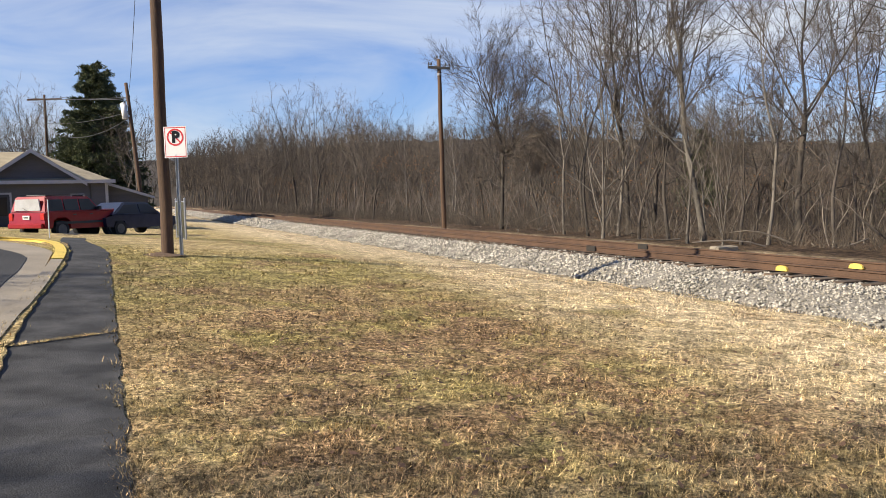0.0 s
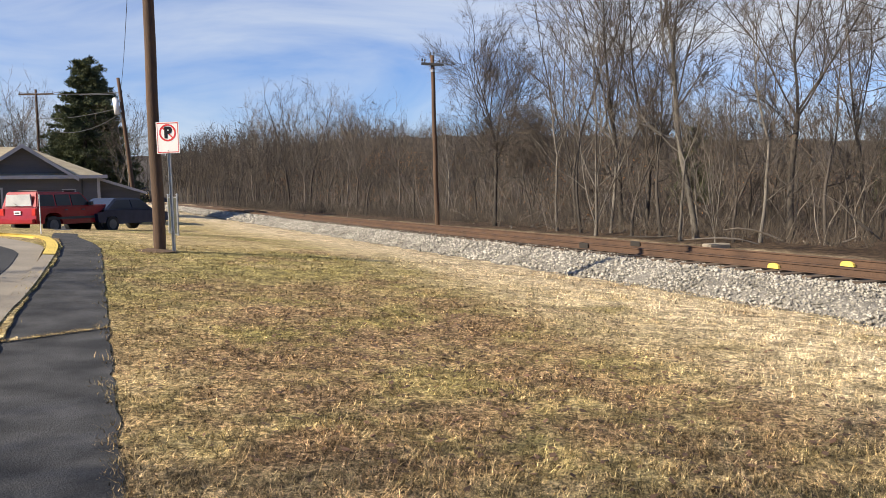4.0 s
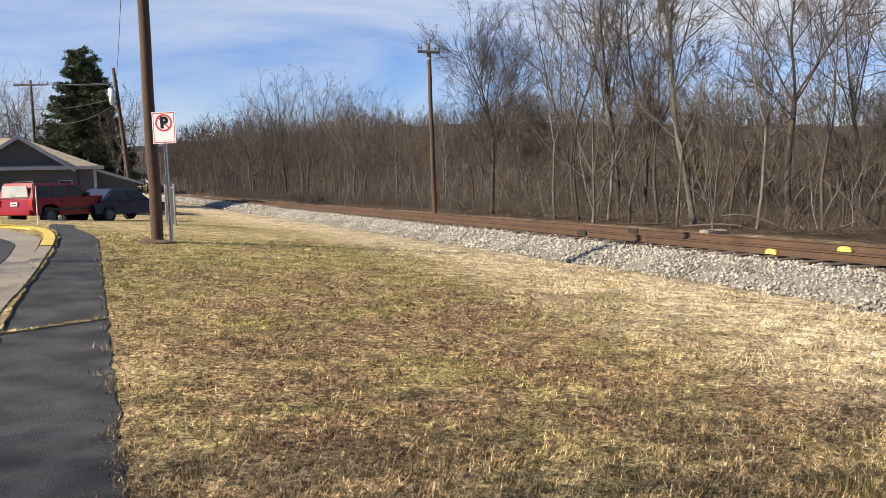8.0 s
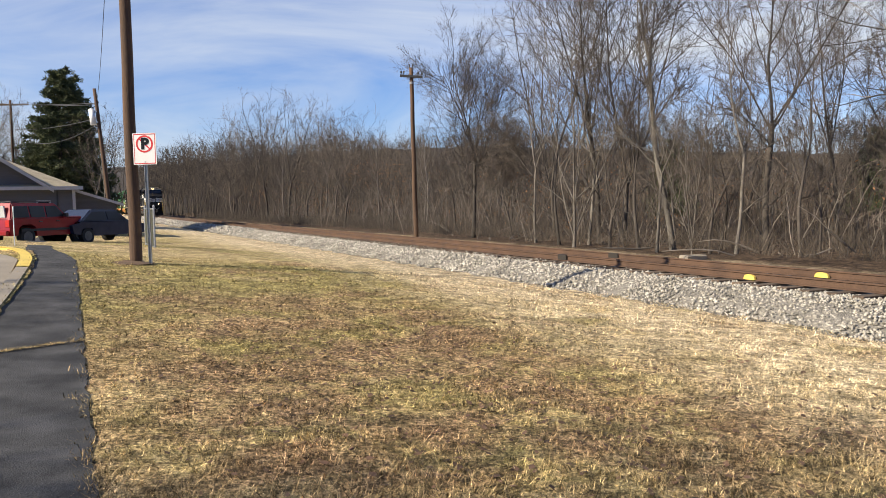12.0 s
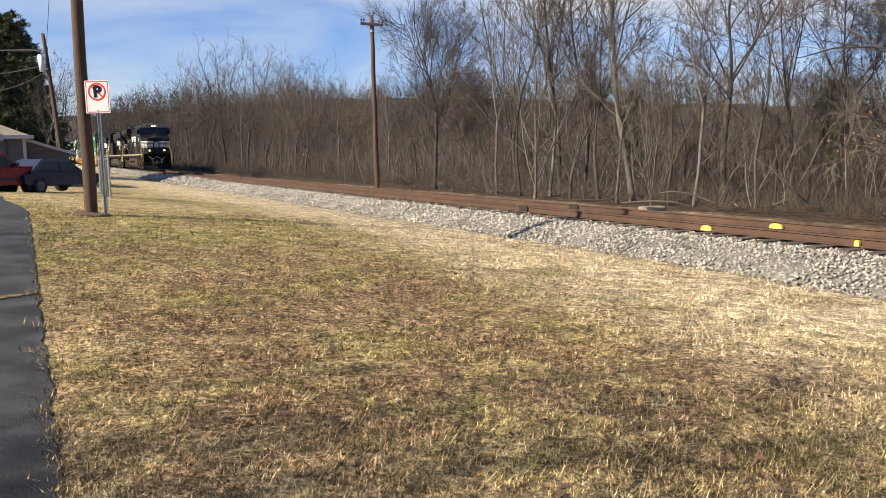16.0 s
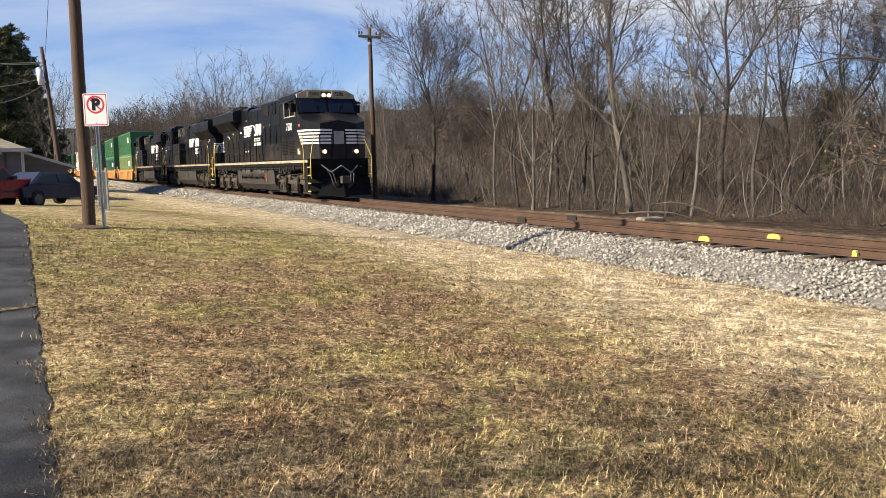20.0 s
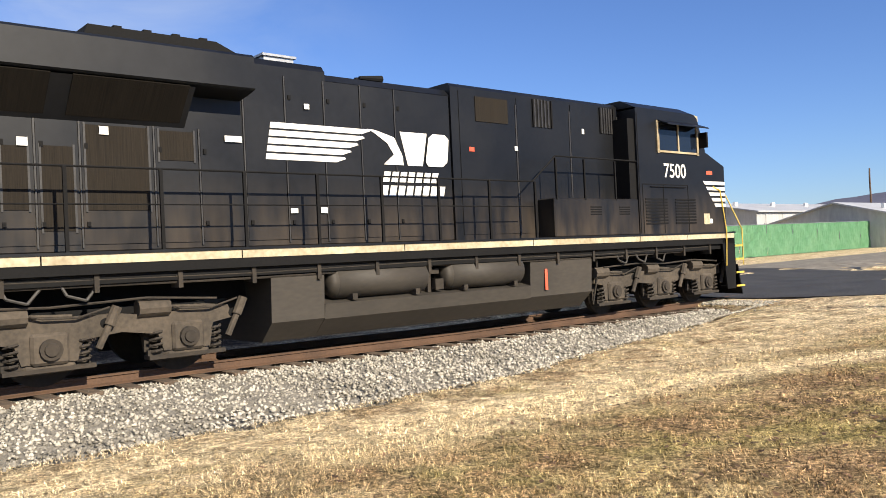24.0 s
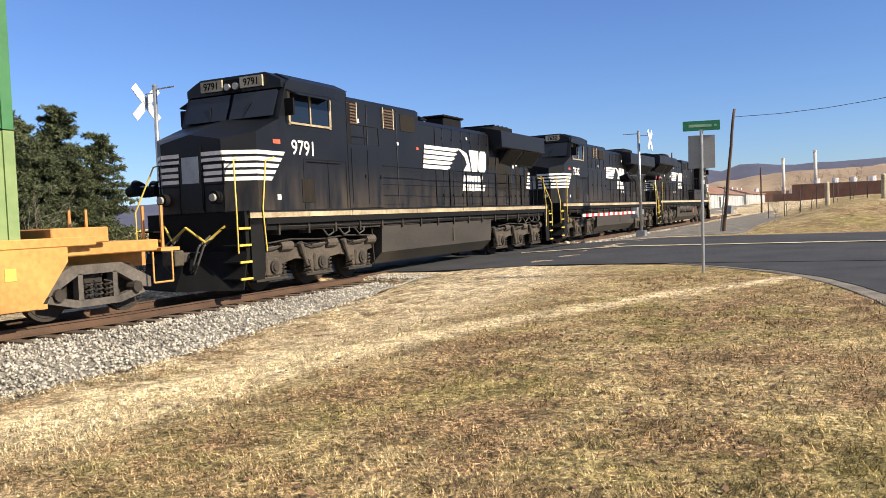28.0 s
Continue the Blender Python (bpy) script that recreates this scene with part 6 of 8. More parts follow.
def stretch(ob, k, pivot):
    """Draws an engine out along its length about a pivot."""
    for c in ob.children:
        own = c.type == "MESH" and c.data.users == 1 and c.matrix_basis == Matrix()
        if own:
            for v in c.data.vertices:
                v.co.x = pivot + (v.co.x - pivot) * k
        elif c.matrix_basis != Matrix():
            c.matrix_basis = pose((pivot + (c.matrix_basis.translation.x - pivot) * k) - c.matrix_basis.translation.x, 0, 0) @ c.matrix_basis
        if own:
            stretch(c, k, pivot)
    return ob


FRONT = 10.15
LEAD_KIND = {"top": 4.97, "step": -2.38, "wing": (-9.84, -4.03), "wing_z": (4.43, 4.93), "lid": (-6.5, -3.9), "blower": (0.54, 5.08), "cabinet": 2.7, "emblem": (-3.62, 0.45, 3.37, 4.03), "stack": False}
SECOND_KIND = {"top": 4.84, "step": None, "wing": (-9.78, -3.15), "wing_z": (4.19, 4.78), "lid": (-5.9, -3.2), "blower": (0.65, 4.93), "cabinet": 2.62, "emblem": (-3.45, 0.69, 3.24, 3.89), "stack": False}
THIRD_KIND = {"top": 4.72, "step": None, "wing": (-9.9, -4.96), "wing_z": (4.13, 4.70), "lid": (-7.6, -5.2), "blower": (0.9, 4.97), "cabinet": 4.16, "emblem": (-4.6, 0.66, 3.16, 3.95), "stack": True}
for number, lead, kind, k, pivot, turn, label in (("7500", True, LEAD_KIND, 1.024, 10.15, 0, "black freight diesel with white nose stripes and lit headlights"),
                                      ("7632", False, SECOND_KIND, 0.984, 8.0, 180, "black freight diesel with white emblem, running hood first"),
                                      ("9791", False, THIRD_KIND, 0.986, 8.0, 180, "dusty black freight diesel with white emblem, running hood first")):
    rides(stretch(locomotive(number, lead, kind, label), k, pivot), FRONT, turn)
    FRONT += 21.5 if lead else 22.1
TRAIN_END = 65.9

# ---- well cars and their containers ----
M_ORANGE = material("faded_orange_steel", (0.34, 0.15, 0.038), (0.60, 0.31, 0.085), 0.7, scale=0.9, fine=9, bump=0.1)
PAINTS = {"green": material("green_container", (0.025, 0.115, 0.042), (0.055, 0.19, 0.07), 0.6, scale=0.5, fine=5, bump=0.05),
          "dark green": material("dark_green_container", (0.018, 0.085, 0.045), (0.04, 0.14, 0.07), 0.6, scale=0.5, fine=5, bump=0.05),
          "pale green": material("pale_green_container", (0.13, 0.20, 0.075), (0.24, 0.31, 0.13), 0.7, scale=0.5, fine=5, bump=0.05),
          "white": material("white_container", (0.55, 0.53, 0.48), (0.78, 0.76, 0.71), 0.65, scale=0.5, fine=5, bump=0.05),
          "teal": material("teal_container", (0.06, 0.22, 0.22), (0.12, 0.34, 0.33), 0.65, scale=0.5, fine=5, bump=0.05)}


M_CARTRUCK = material("worn_bogie_steel", (0.035, 0.03, 0.026), (0.13, 0.112, 0.095), 0.8, scale=2, fine=14)


def well_car():
    e = thing("well_car", "faded orange steel well car carrying stacked containers", "wagon", group="wagons of the train")
    L = 10.5
    for side in (-1, 1):
        y = side * 1.42
        part("side_sill", prism([(-L + 2.6, 1.05), (-L + 3.2, 0.30), (L - 3.2, 0.30), (L - 2.6, 1.05), (L - 2.6, 1.30), (-L + 2.6, 1.30)], y, y - side * 0.1), M_ORANGE, e, "orange well side")
        part("top_chord", boxes((-L + 2.0, L - 2.0, min(y - side * 0.16, y + side * 0.02), max(y - side * 0.16, y + side * 0.02), 1.30, 1.46), bevel=0.015), M_ORANGE, e)
        for i in range(9):
            x = -5.6 + i * 1.4
            part("side_post", boxes((x - 0.06, x + 0.06, min(y, y + side * 0.05), max(y, y + side * 0.05), 0.32, 1.3)), M_ORANGE, e)
        for end in (-1, 1):
            part("reflector", bar_plate([(end * 6.9, 0.8), (end * 6.7, 0.8), (end * 6.7, 1.0), (end * 6.9, 1.0)], 1.425, side), M_YELLOW, e, "yellow reflective square")
    part("well_floor", boxes((-L + 3.0, L - 3.0, -1.35, 1.35, 0.28, 0.36)), M_ORANGE, e)
    for end in (-1, 1):
        a, b = sorted((end * (L - 2.9), end * (L - 0.35)))
        part("end_deck", boxes((a, b, -1.25, 1.25, 1.12, 1.34), (min(end * (L - 2.9), end * (L - 1.7)), max(end * (L - 2.9), end * (L - 1.7)), -1.42, 1.42, 1.34, 1.62), bevel=0.02), M_ORANGE, e, "orange end platform")
        part("draft_sill", boxes((min(end * (L - 2.5), end * (L + 0.2)), max(end * (L - 2.5), end * (L + 0.2)), -0.3, 0.3, 0.8, 1.12)), M_ORANGE, e)
        part("end_platform", boxes((min(end * (L - 0.4), end * (L + 0.1)), max(end * (L - 0.4), end * (L + 0.1)), -1.35, 1.35, 1.1, 1.17)), M_ORANGE, e)
        for side in (-1, 1):
            part("end_rail", rods(((end * (L - 0.3), side * 1.3, 1.15), (end * (L - 0.3), side * 1.3, 2.0)), ((end * (L - 0.3), side * 0.8, 1.15), (end * (L - 0.3), side * 0.8, 2.0)), ((end * (L - 0.3), side * 1.3, 1.3), (end * (L - 0.3), side * 0.8, 1.3)), r=0.035), M_ORANGE, e)
            part("stirrup_step", pipe([(end * (L - 0.1), side * 1.33, 1.1), (end * (L - 0.1), side * 1.33, 0.5), (end * (L - 0.6), side * 1.33, 0.5), (end * (L - 0.6), side * 1.33, 1.1)], 0.02), M_ORANGE, e)
        cx = end * (L - 1.75)
        for side in (-1, 1):
            y = side * 1.0
            side_bm = bmesh.new()
            for sf in ([(-1.25, 0.42), (-1.25, 0.62), (-0.55, 0.95), (0.55, 0.95), (1.25, 0.62), (1.25, 0.42), (1.02, 0.46), (0.42, 0.78), (-0.42, 0.78), (-1.02, 0.46)],
                       [(-1.02, 0.46), (-1.1, 0.34), (-0.5, 0.20), (0.5, 0.20), (1.1, 0.34), (1.02, 0.46), (0.45, 0.33), (-0.45, 0.33)],
                       [(-0.44, 0.32), (-0.33, 0.32), (-0.33, 0.80), (-0.44, 0.80)], [(0.33, 0.32), (0.44, 0.32), (0.44, 0.80), (0.33, 0.80)]):
                prism([(cx + x, z) for x, z in sf], y, y + side * 0.14, side_bm)
            part("bogie_side", side_bm, M_CARTRUCK, e, "grey-brown cast bogie side")
            for k in (-1, 1):
                part("bearing_cap", rod(bmesh.new(), (cx + k * 0.87, y + side * 0.02, 0.46), (cx + k * 0.87, y + side * 0.2, 0.46), 0.13, 0.11, n=12), M_UNDER, e, "dark round bearing cap")
            for k in (-0.22, 0.0, 0.22):
                w = Wood()
                w.tube([Vector((cx + k + 0.075 * math.cos(j * 1.05), y + side * 0.13 + 0.075 * math.sin(j * 1.05), 0.34 + 0.3 * j / 20)) for j in range(21)], [0.022] * 21, 4)
                place(new("coil_spring", mesh_of("coil_spring", w.v, w.f, M_UNDER)), e)
            for ax in (-0.87, 0.87):
                w = new("wheel", WHEEL)
                w.parent, w.matrix_basis = e, pose(cx + ax, side * 0.76, 0.46) @ Matrix.Diagonal((0.868, 1, 0.868, 1))
        part("bolster", boxes((cx - 0.2, cx + 0.2, -1.0, 1.0, 0.5, 0.85)), M_UNDER, e)
    return e


def container(paint, length=14.2):
    e = thing("shipping_container", paint + " ribbed steel shipping container stacked on a wagon", "container", group="containers on the train")
    h, w, L = 2.85, 1.28, length / 2
    part("shell", boxes((-L, L, -w, w, 0.0, h), bevel=0.02), PAINTS[paint], e)
    for side in (-1, 1):
        bm = bmesh.new()
        n = int(length / 0.6)
        for i in range(n):
            x = -L + 0.3 + i * (length - 0.6) / n
            box(bm, x, x + 0.26, min(side * w, side * (w + 0.03)), max(side * w, side * (w + 0.03)), 0.2, h - 0.15)
        part("side_ribs", bm, PAINTS[paint], e)
        part("side_mark", bar_plate([(L - 3.6, 1.6), (L - 2.2, 1.6), (L - 2.2, 2.2), (L - 3.6, 2.2)], w + 0.032, side), M_LOGO, e, "pale faded marking")
        for x in (-L, L - 0.2):
            part("corner_post", boxes((x, x + 0.2, min(side * (w - 0.1), side * (w + 0.035)), max(side * (w - 0.1), side * (w + 0.035)), 0, h)), PAINTS[paint], e)
    for end in (-1, 1):
        part("end_frame", boxes((min(end * L, end * (L + 0.03)), max(end * L, end * (L + 0.03)), -w + 0.1, w - 0.1, 0.1, 0.3), (min(end * L, end * (L + 0.03)), max(end * L, end * (L + 0.03)), -w + 0.1, w - 0.1, h - 0.3, h - 0.1)), PAINTS[paint], e)
    return e


car0 = well_car()
loads = {}
back = TRAIN_END + 10.6
for i, (low, top) in enumerate((("pale green", "green"), ("dark green", "green"), ("dark green", "dark green"), ("white", "white"), ("dark green", "teal"), ("white", "white"), ("pale green", "green"), ("dark green", "dark green"),
                                ("white", "teal"), ("pale green", "white"), ("white", "white"))):
    car = car0 if i == 0 else copy_thing(car0, Matrix())
    rides(car, back)
    for paint, z in ((low, 0.37), (top, 3.24)):
        c = copy_thing(loads[paint], Matrix()) if paint in loads else container(paint)
        loads.setdefault(paint, c)
        rides(c, back, 0.0, z)
    back += 21.2

# ---- beside the footpath: poles, sign, house, cars ----
M_RED = material("red_car_paint", (0.22, 0.008, 0.011), (0.32, 0.016, 0.02), 0.25, scale=0.6, fine=4, bump=0, rough_vary=0.06)
M_BLUECAR = material("dark_blue_car_paint", (0.012, 0.018, 0.04), (0.03, 0.04, 0.075), 0.22, scale=0.6, fine=4, bump=0, rough_vary=0.06)
M_CARGLASS = glass("car_glass", (0.015, 0.018, 0.022), 0.06)
M_CARGLASS.node_tree.nodes["Principled BSDF"].inputs["Specular IOR Level"].default_value = 0.3
M_TYRE = material("tyre_rubber", (0.012, 0.012, 0.012), (0.03, 0.03, 0.03), 0.85)
M_PLASTIC = material("dark_plastic", (0.02, 0.02, 0.021), (0.045, 0.045, 0.047), 0.6)
M_TAIL = material("tail_lamp_red", (0.35, 0.015, 0.01), (0.55, 0.03, 0.02), 0.2, bump=0)
M_CHROME = material("chrome", (0.5, 0.5, 0.5), (0.7, 0.7, 0.7), 0.15, 1.0, bump=0)
M_SIDING = material("grey_siding", (0.075, 0.073, 0.078), (0.125, 0.122, 0.128), 0.8, scale=0.7, fine=20, stretch=(0.4, 0.4, 6), bump=0.3)
M_TRIM = material("pale_trim", (0.34, 0.33, 0.33), (0.48, 0.47, 0.465), 0.7)
M_SHINGLE = material("tan_shingles", (0.22, 0.185, 0.12), (0.42, 0.36, 0.25), 0.95, scale=1.5, fine=14, stretch=(1, 1, 3), bump=0.6, depth=0.02)
M_SIGNRED = material("sign_red", (0.50, 0.02, 0.025), (0.62, 0.035, 0.04), 0.5, bump=0)
M_LINK = material("chain_link_wire", (0.20, 0.22, 0.21), (0.38, 0.40, 0.39), 0.5, 0.6)

def wooden_pole(x, y, height, r0, r1, lean, label, name="utility_pole"):
    e = thing(name, label, "utility pole", pose(x, y, ground_z(x, y), lean[0], lean[1], 0))
    w = Wood()
    w.tube([Vector((0.012 * math.sin(i * 1.7), 0.01 * math.sin(i * 2.3), height * i / 10 - (0.3 if i == 0 else 0))) for i in range(11)], [r0 + (r1 - r0) * i / 10 for i in range(11)], 12)
    w.f.append(tuple(range(len(w.v) - 12, len(w.v))))
    pole = new("pole", mesh_of("pole", w.v, w.f, M_POLEWOOD, True))
    pole.parent = e
    return e


def insulators(e, xs, y, z):
    for x in xs:
        part("insulator", rod(rod(bmesh.new(), (x, y, z), (x, y, z + 0.10), 0.02, n=6), (x, y, z + 0.08), (x, y, z + 0.2), 0.05, 0.035, n=10), M_PLASTIC, e)


wooden_pole(-5.53, 16.5, 10.0, 0.122, 0.09, (0, -0.3), "weathered brown wooden utility pole standing in the lawn")
# bare soil round its foot
M_SOIL = material("bare_soil", (0.05, 0.032, 0.02), (0.16, 0.10, 0.06), 1.0, scale=5, fine=40, bump=1.0, depth=0.02)
soil_bm = bmesh.new()
rim = [soil_bm.verts.new((0.55 * (1 + 0.5 * noise.noise((k * 0.9, 2, 0))) * math.cos(k * 0.314), 0.4 * (1 + 0.5 * noise.noise((k * 0.9, 5, 0))) * math.sin(k * 0.314), -0.03)) for k in range(20)]
hub = soil_bm.verts.new((0, 0, 0.05))
for k in range(20):
    soil_bm.faces.new((rim[k], rim[(k + 1) % 20], hub))
soil = part("soil_patch", soil_bm, M_SOIL)
soil.matrix_world = pose(-5.7, 16.4, ground_z(-5.6, 16.4) + 0.02)
tagged(soil, "patch of bare brown soil round the pole's foot", "soil", kind="structure")
# the no-parking sign
sx, sy = 17.2 * math.sin(radians(-17.62)), 17.2 * math.cos(radians(-17.62))
sg = thing("no_parking_sign", "white no-parking sign with a red ring on a steel post", "road sign", pose(sx, sy, ground_z(sx, sy), 0, -0.6, -4))
part("post", boxes((-0.03, 0.03, 0.0, 0.012, -0.3, 2.3), (-0.03, -0.022, -0.03, 0.0, -0.3, 2.3), (0.022, 0.03, -0.03, 0.0, -0.3, 2.3)), M_GALV, sg, "galvanised channel post")
zs = 3.06 - 0.61 - ground_z(sx, sy)
part("plate", boxes((-0.2285, 0.2285, -0.036, -0.031, zs, zs + 0.61)), M_WHITE, sg)
part("border", boxes((-0.21, 0.21, -0.0385, -0.036, zs + 0.014, zs + 0.030), (-0.21, 0.21, -0.0385, -0.036, zs + 0.580, zs + 0.596), (-0.21, -0.2, -0.0385, -0.036, zs + 0.028, zs + 0.582), (0.2, 0.21, -0.0385, -0.036, zs + 0.028, zs + 0.582)), M_SIGNRED, sg)
bm = bmesh.new()
cz, ring = zs + 0.40, []
for i in range(32):
    t = 2 * math.pi * i / 32
    ring.append([bm.verts.new((rr * math.cos(t), yy, cz + rr * math.sin(t))) for rr, yy in ((0.135, -0.0395), (0.168, -0.0395), (0.168, -0.036), (0.135, -0.036))])
for i in range(32):
    a, b = ring[i], ring[(i + 1) % 32]
    for j in range(4):
        bm.faces.new((a[j], b[j], b[(j + 1) % 4], a[(j + 1) % 4]))
bmesh.ops.recalc_face_normals(bm, faces=bm.faces[:])
part("ring", bm, M_SIGNRED, sg)
slash = part("slash", boxes((-0.14, 0.14, -0.0388, -0.0372, -0.014, 0.014)), M_SIGNRED, sg)
slash.matrix_basis = pose(0, 0, cz, 0, 45, 0)
lettering_at = pose(0.005, -0.0405, cz - 0.092, 90, 0, 0)
letter = bpy.data.curves.new("letter", "FONT")
letter.body, letter.size, letter.align_x, letter.extrude, letter.offset = "P", 0.29, "CENTER", 0.001, 0.016
letter.materials.append(M_BLACKP)
lo = new("letter", letter)
lo.parent, lo.matrix_basis = sg, lettering_at
part("bolt", rod(bmesh.new(), (0, -0.042, zs + 0.05), (0, -0.036, zs + 0.05), 0.012, n=8), M_GALV, sg)


# chain-link panel
def chain_panel(width, height, pitch=0.07):
    bm = bmesh.new()
    n = int((width + height) / pitch)
    for i in range(n):
        for sgn in (1, -1):
            a = i * pitch
            x0, z0 = (a, 0.0) if a < width else (width, a - width)
            x1, z1 = (a - height, height) if a > height else (0.0, a)
            if sgn < 0:
                x0, x1 = width - x0, width - x1
            if abs(x0 - x1) > 0.01:
                rod(bm, (x0, 0.004 * sgn, z0), (x1, 0.004 * sgn, z1), 0.0035, n=3, caps=False)
    return bm


fe = thing("chain_link_fence", "short grey chain-link fence panel with steel posts", "fence", pose(*on_track(-29.1, 11.18).xy, ground_sq(-27.5, 11.18), 0, 0, track_yaw(-27)))
part("mesh", chain_panel(3.2, 1.15, 0.06), M_LINK, fe)
for x in (0.0, 3.2):
    part("post", rod(rod(bmesh.new(), (x, 0, -0.2), (x, 0, 1.25), 0.03, n=8), (x, 0, 1.25), (x, 0, 1.29), 0.036, 0.01, n=8), M_GALV, fe)
part("top_rail", rod(bmesh.new(), (0, 0, 1.17), (3.2, 0, 1.17), 0.02, n=8), M_GALV, fe)
part("bottom_rail", rod(bmesh.new(), (0, 0, 0.03), (3.2, 0, 0.03), 0.012, n=8), M_GALV, fe)

# leaning pole with a transformer, the pole beyond, and the wires
lx, ly = 60 * math.sin(radians(-19.85)), 60 * math.cos(radians(-19.85))
lp = wooden_pole(lx, ly, 9.6, 0.16, 0.11, (0, -5.0), "leaning brown utility pole with a pale transformer")
part("transformer", rod(rod(bmesh.new(), (-0.33, -0.1, 7.2), (-0.33, -0.1, 8.2), 0.19, n=16), (-0.35, -0.1, 8.2), (-0.33, -0.1, 8.3), 0.19, 0.08, n=16), M_WHITE, lp, "pale grey transformer can", True)
part("bracket", boxes((-0.2, 0.0, -0.14, 0.02, 7.3, 7.4), (-0.2, 0.0, -0.14, 0.02, 8.0, 8.1)), M_GALV, lp)
insulators(lp, (-0.05, 0.12), 0, 8.55)
px_, py_ = 85 * math.sin(radians(-25.37)), 85 * math.cos(radians(-25.37))
lp2 = wooden_pole(px_, py_, 11.2, 0.15, 0.1, (0, 0), "grey-green utility pole behind the house")
part("crossarm", boxes((-1.6, 1.6, -0.06, 0.06, 10.7, 10.85)), M_POLEWOOD, lp2)
insulators(lp2, (-1.5, -0.8, 0.8, 1.5), 0, 10.85)


def wire(name, a, b, sag, r=0.018, label="thin sagging overhead wire"):
    a, b = Vector(a), Vector(b)
    pts = [a.lerp(b, i / 14) - Vector((0, 0, sag * 4 * (i / 14) * (1 - i / 14))) for i in range(15)]
    w = Wood()
    w.tube(pts, [r] * 15, 4)
    return tagged(new(name, mesh_of(name, w.v, w.f, M_PLASTIC)), label, "wire", group="overhead wires")


top = Vector((lx - 0.75, ly, ground_z(lx, ly) + 8.5))
for dz, xx in ((0.1, -1.5), (0.0, 1.5)):
    wire("overhead_wire", top + Vector((0, 0, dz)), (px_ + xx, py_, ground_z(px_, py_) + 10.95), 0.15, 0.025)
wire("overhead_wire", top - Vector((0, 0, 0.9)), (px_ - 0.1, py_, ground_z(px_, py_) + 8.6), 0.3, 0.025)
wire("overhead_wire", top - Vector((0, 0, 1.3)), (px_ - 0.1, py_, ground_z(px_, py_) + 8.0), 1.0, 0.025)
wire("overhead_wire", top, (-5.56, 16.5, 10.0), 0.9, 0.012)


# ---- house ----
def house():
    hx, hy = 50 * math.sin(radians(-21.98)), 50 * math.cos(radians(-21.98))
    base = 0.1
    e = thing("house", "grey clapboard house with a gabled tan shingle roof", "house", pose(hx, hy, base, 0, 0, 24))
    W, D, H = 14.0, 9.0, 2.75
    part("wall", boxes((-W, 0, 0, 0.15, -0.4, H), (-0.15, 0, 0.15, D, -0.4, H), (-W, -W + 0.15, 0.15, D, -0.4, H), (-W + 0.15, -0.15, D - 0.15, D, -0.4, H)), M_SIDING, e)
    for i in range(16):
        z = 0.02 + i * 0.17
        part("clapboard", prism_x([(0.0, z), (-0.022, z), (-0.004, z + 0.168), (0.0, z + 0.168)], -W, 0.0), M_SIDING, e)
    gx, gw, gh = -3.75, 2.35, 1.62
    part("gable", prism([(gx - gw, H + 0.02), (gx + gw, H + 0.02), (gx, H + gh)], -0.05, 0.15), M_SIDING, e)
    for i in range(9):
        z = H + 0.12 + i * 0.17
        wx = gw * (1 - (z - H + 0.17) / gh)
        if wx > 0.1:
            part("clapboard", boxes((gx - wx, gx + wx, -0.075, -0.052, z, z + 0.16)), M_SIDING, e)
    for side in (-1, 1):
        a, b = (gx, H + gh + 0.12), (gx + side * (gw + 0.35), H - 0.12)
        part("gable_roof", prism([a, b, (b[0], b[1] - 0.1), (gx, H + gh)], -0.5, 4.2), M_SHINGLE, e, "tan shingle roof slope")
        part("bargeboard", prism([(gx, H + gh + 0.10), (gx + side * (gw + 0.35), H - 0.14), (gx + side * (gw + 0.35), H - 0.32), (gx, H + gh - 0.12)], -0.55, -0.502), M_TRIM, e, "pale bargeboard")
    bm = bmesh.new()
    hip = [bm.verts.new(p) for p in ((-W - 0.4, -0.45, H), (-1.1, -0.45, H), (0.4, 0.8, H), (0.4, D + 0.4, H), (-W - 0.4, D + 0.4, H), (-W - 0.4, 4.5, H + gh + 0.2), (gx, 4.5, H + gh + 0.2))]
    for f in ((0, 1, 6, 5), (1, 2, 6), (2, 3, 6), (3, 4, 5, 6), (4, 0, 5), (4, 3, 2, 1, 0)):
        bm.faces.new([hip[k] for k in f])
    part("roof", bm, M_SHINGLE, e, "tan shingle hipped main roof")
    part("eave_board", boxes((-W - 0.4, 0.4, -0.49, -0.452, H - 0.16, H + 0.03)), M_TRIM, e, "pale eave board")
    part("soffit", boxes((-W - 0.4, 0.4, -0.45, -0.02, H - 0.05, H - 0.004)), M_TRIM, e)
    part("corner_board", boxes((-0.14, 0.012, -0.035, 0.02, -0.3, H - 0.14)), M_TRIM, e)
    part("downpipe", rod(bmesh.new(), (-0.9, -0.06, 0.0), (-0.9, -0.06, H - 0.2), 0.04, n=8), M_PLASTIC, e)
    # lean-to
    part("lean_to", prism([(0.02, -0.3), (2.15, -0.3), (2.15, 1.78), (0.02, 2.5)], 0.6, 4.5), M_SIDING, e)
    for i in range(11):
        part("clapboard", boxes((0.03, 2.14, 0.575, 0.6, 0.05 + i * 0.16, 0.2 + i * 0.16)), M_SIDING, e)
    part("lean_to_roof", prism([(-0.05, 2.66), (2.5, 1.80), (2.5, 1.70), (-0.05, 2.54)], 0.3, 4.8), M_SHINGLE, e)
    part("lean_to_trim", prism([(-0.05, 2.66), (2.5, 1.80), (2.5, 1.66), (-0.05, 2.5)], 0.25, 0.298), M_TRIM, e)
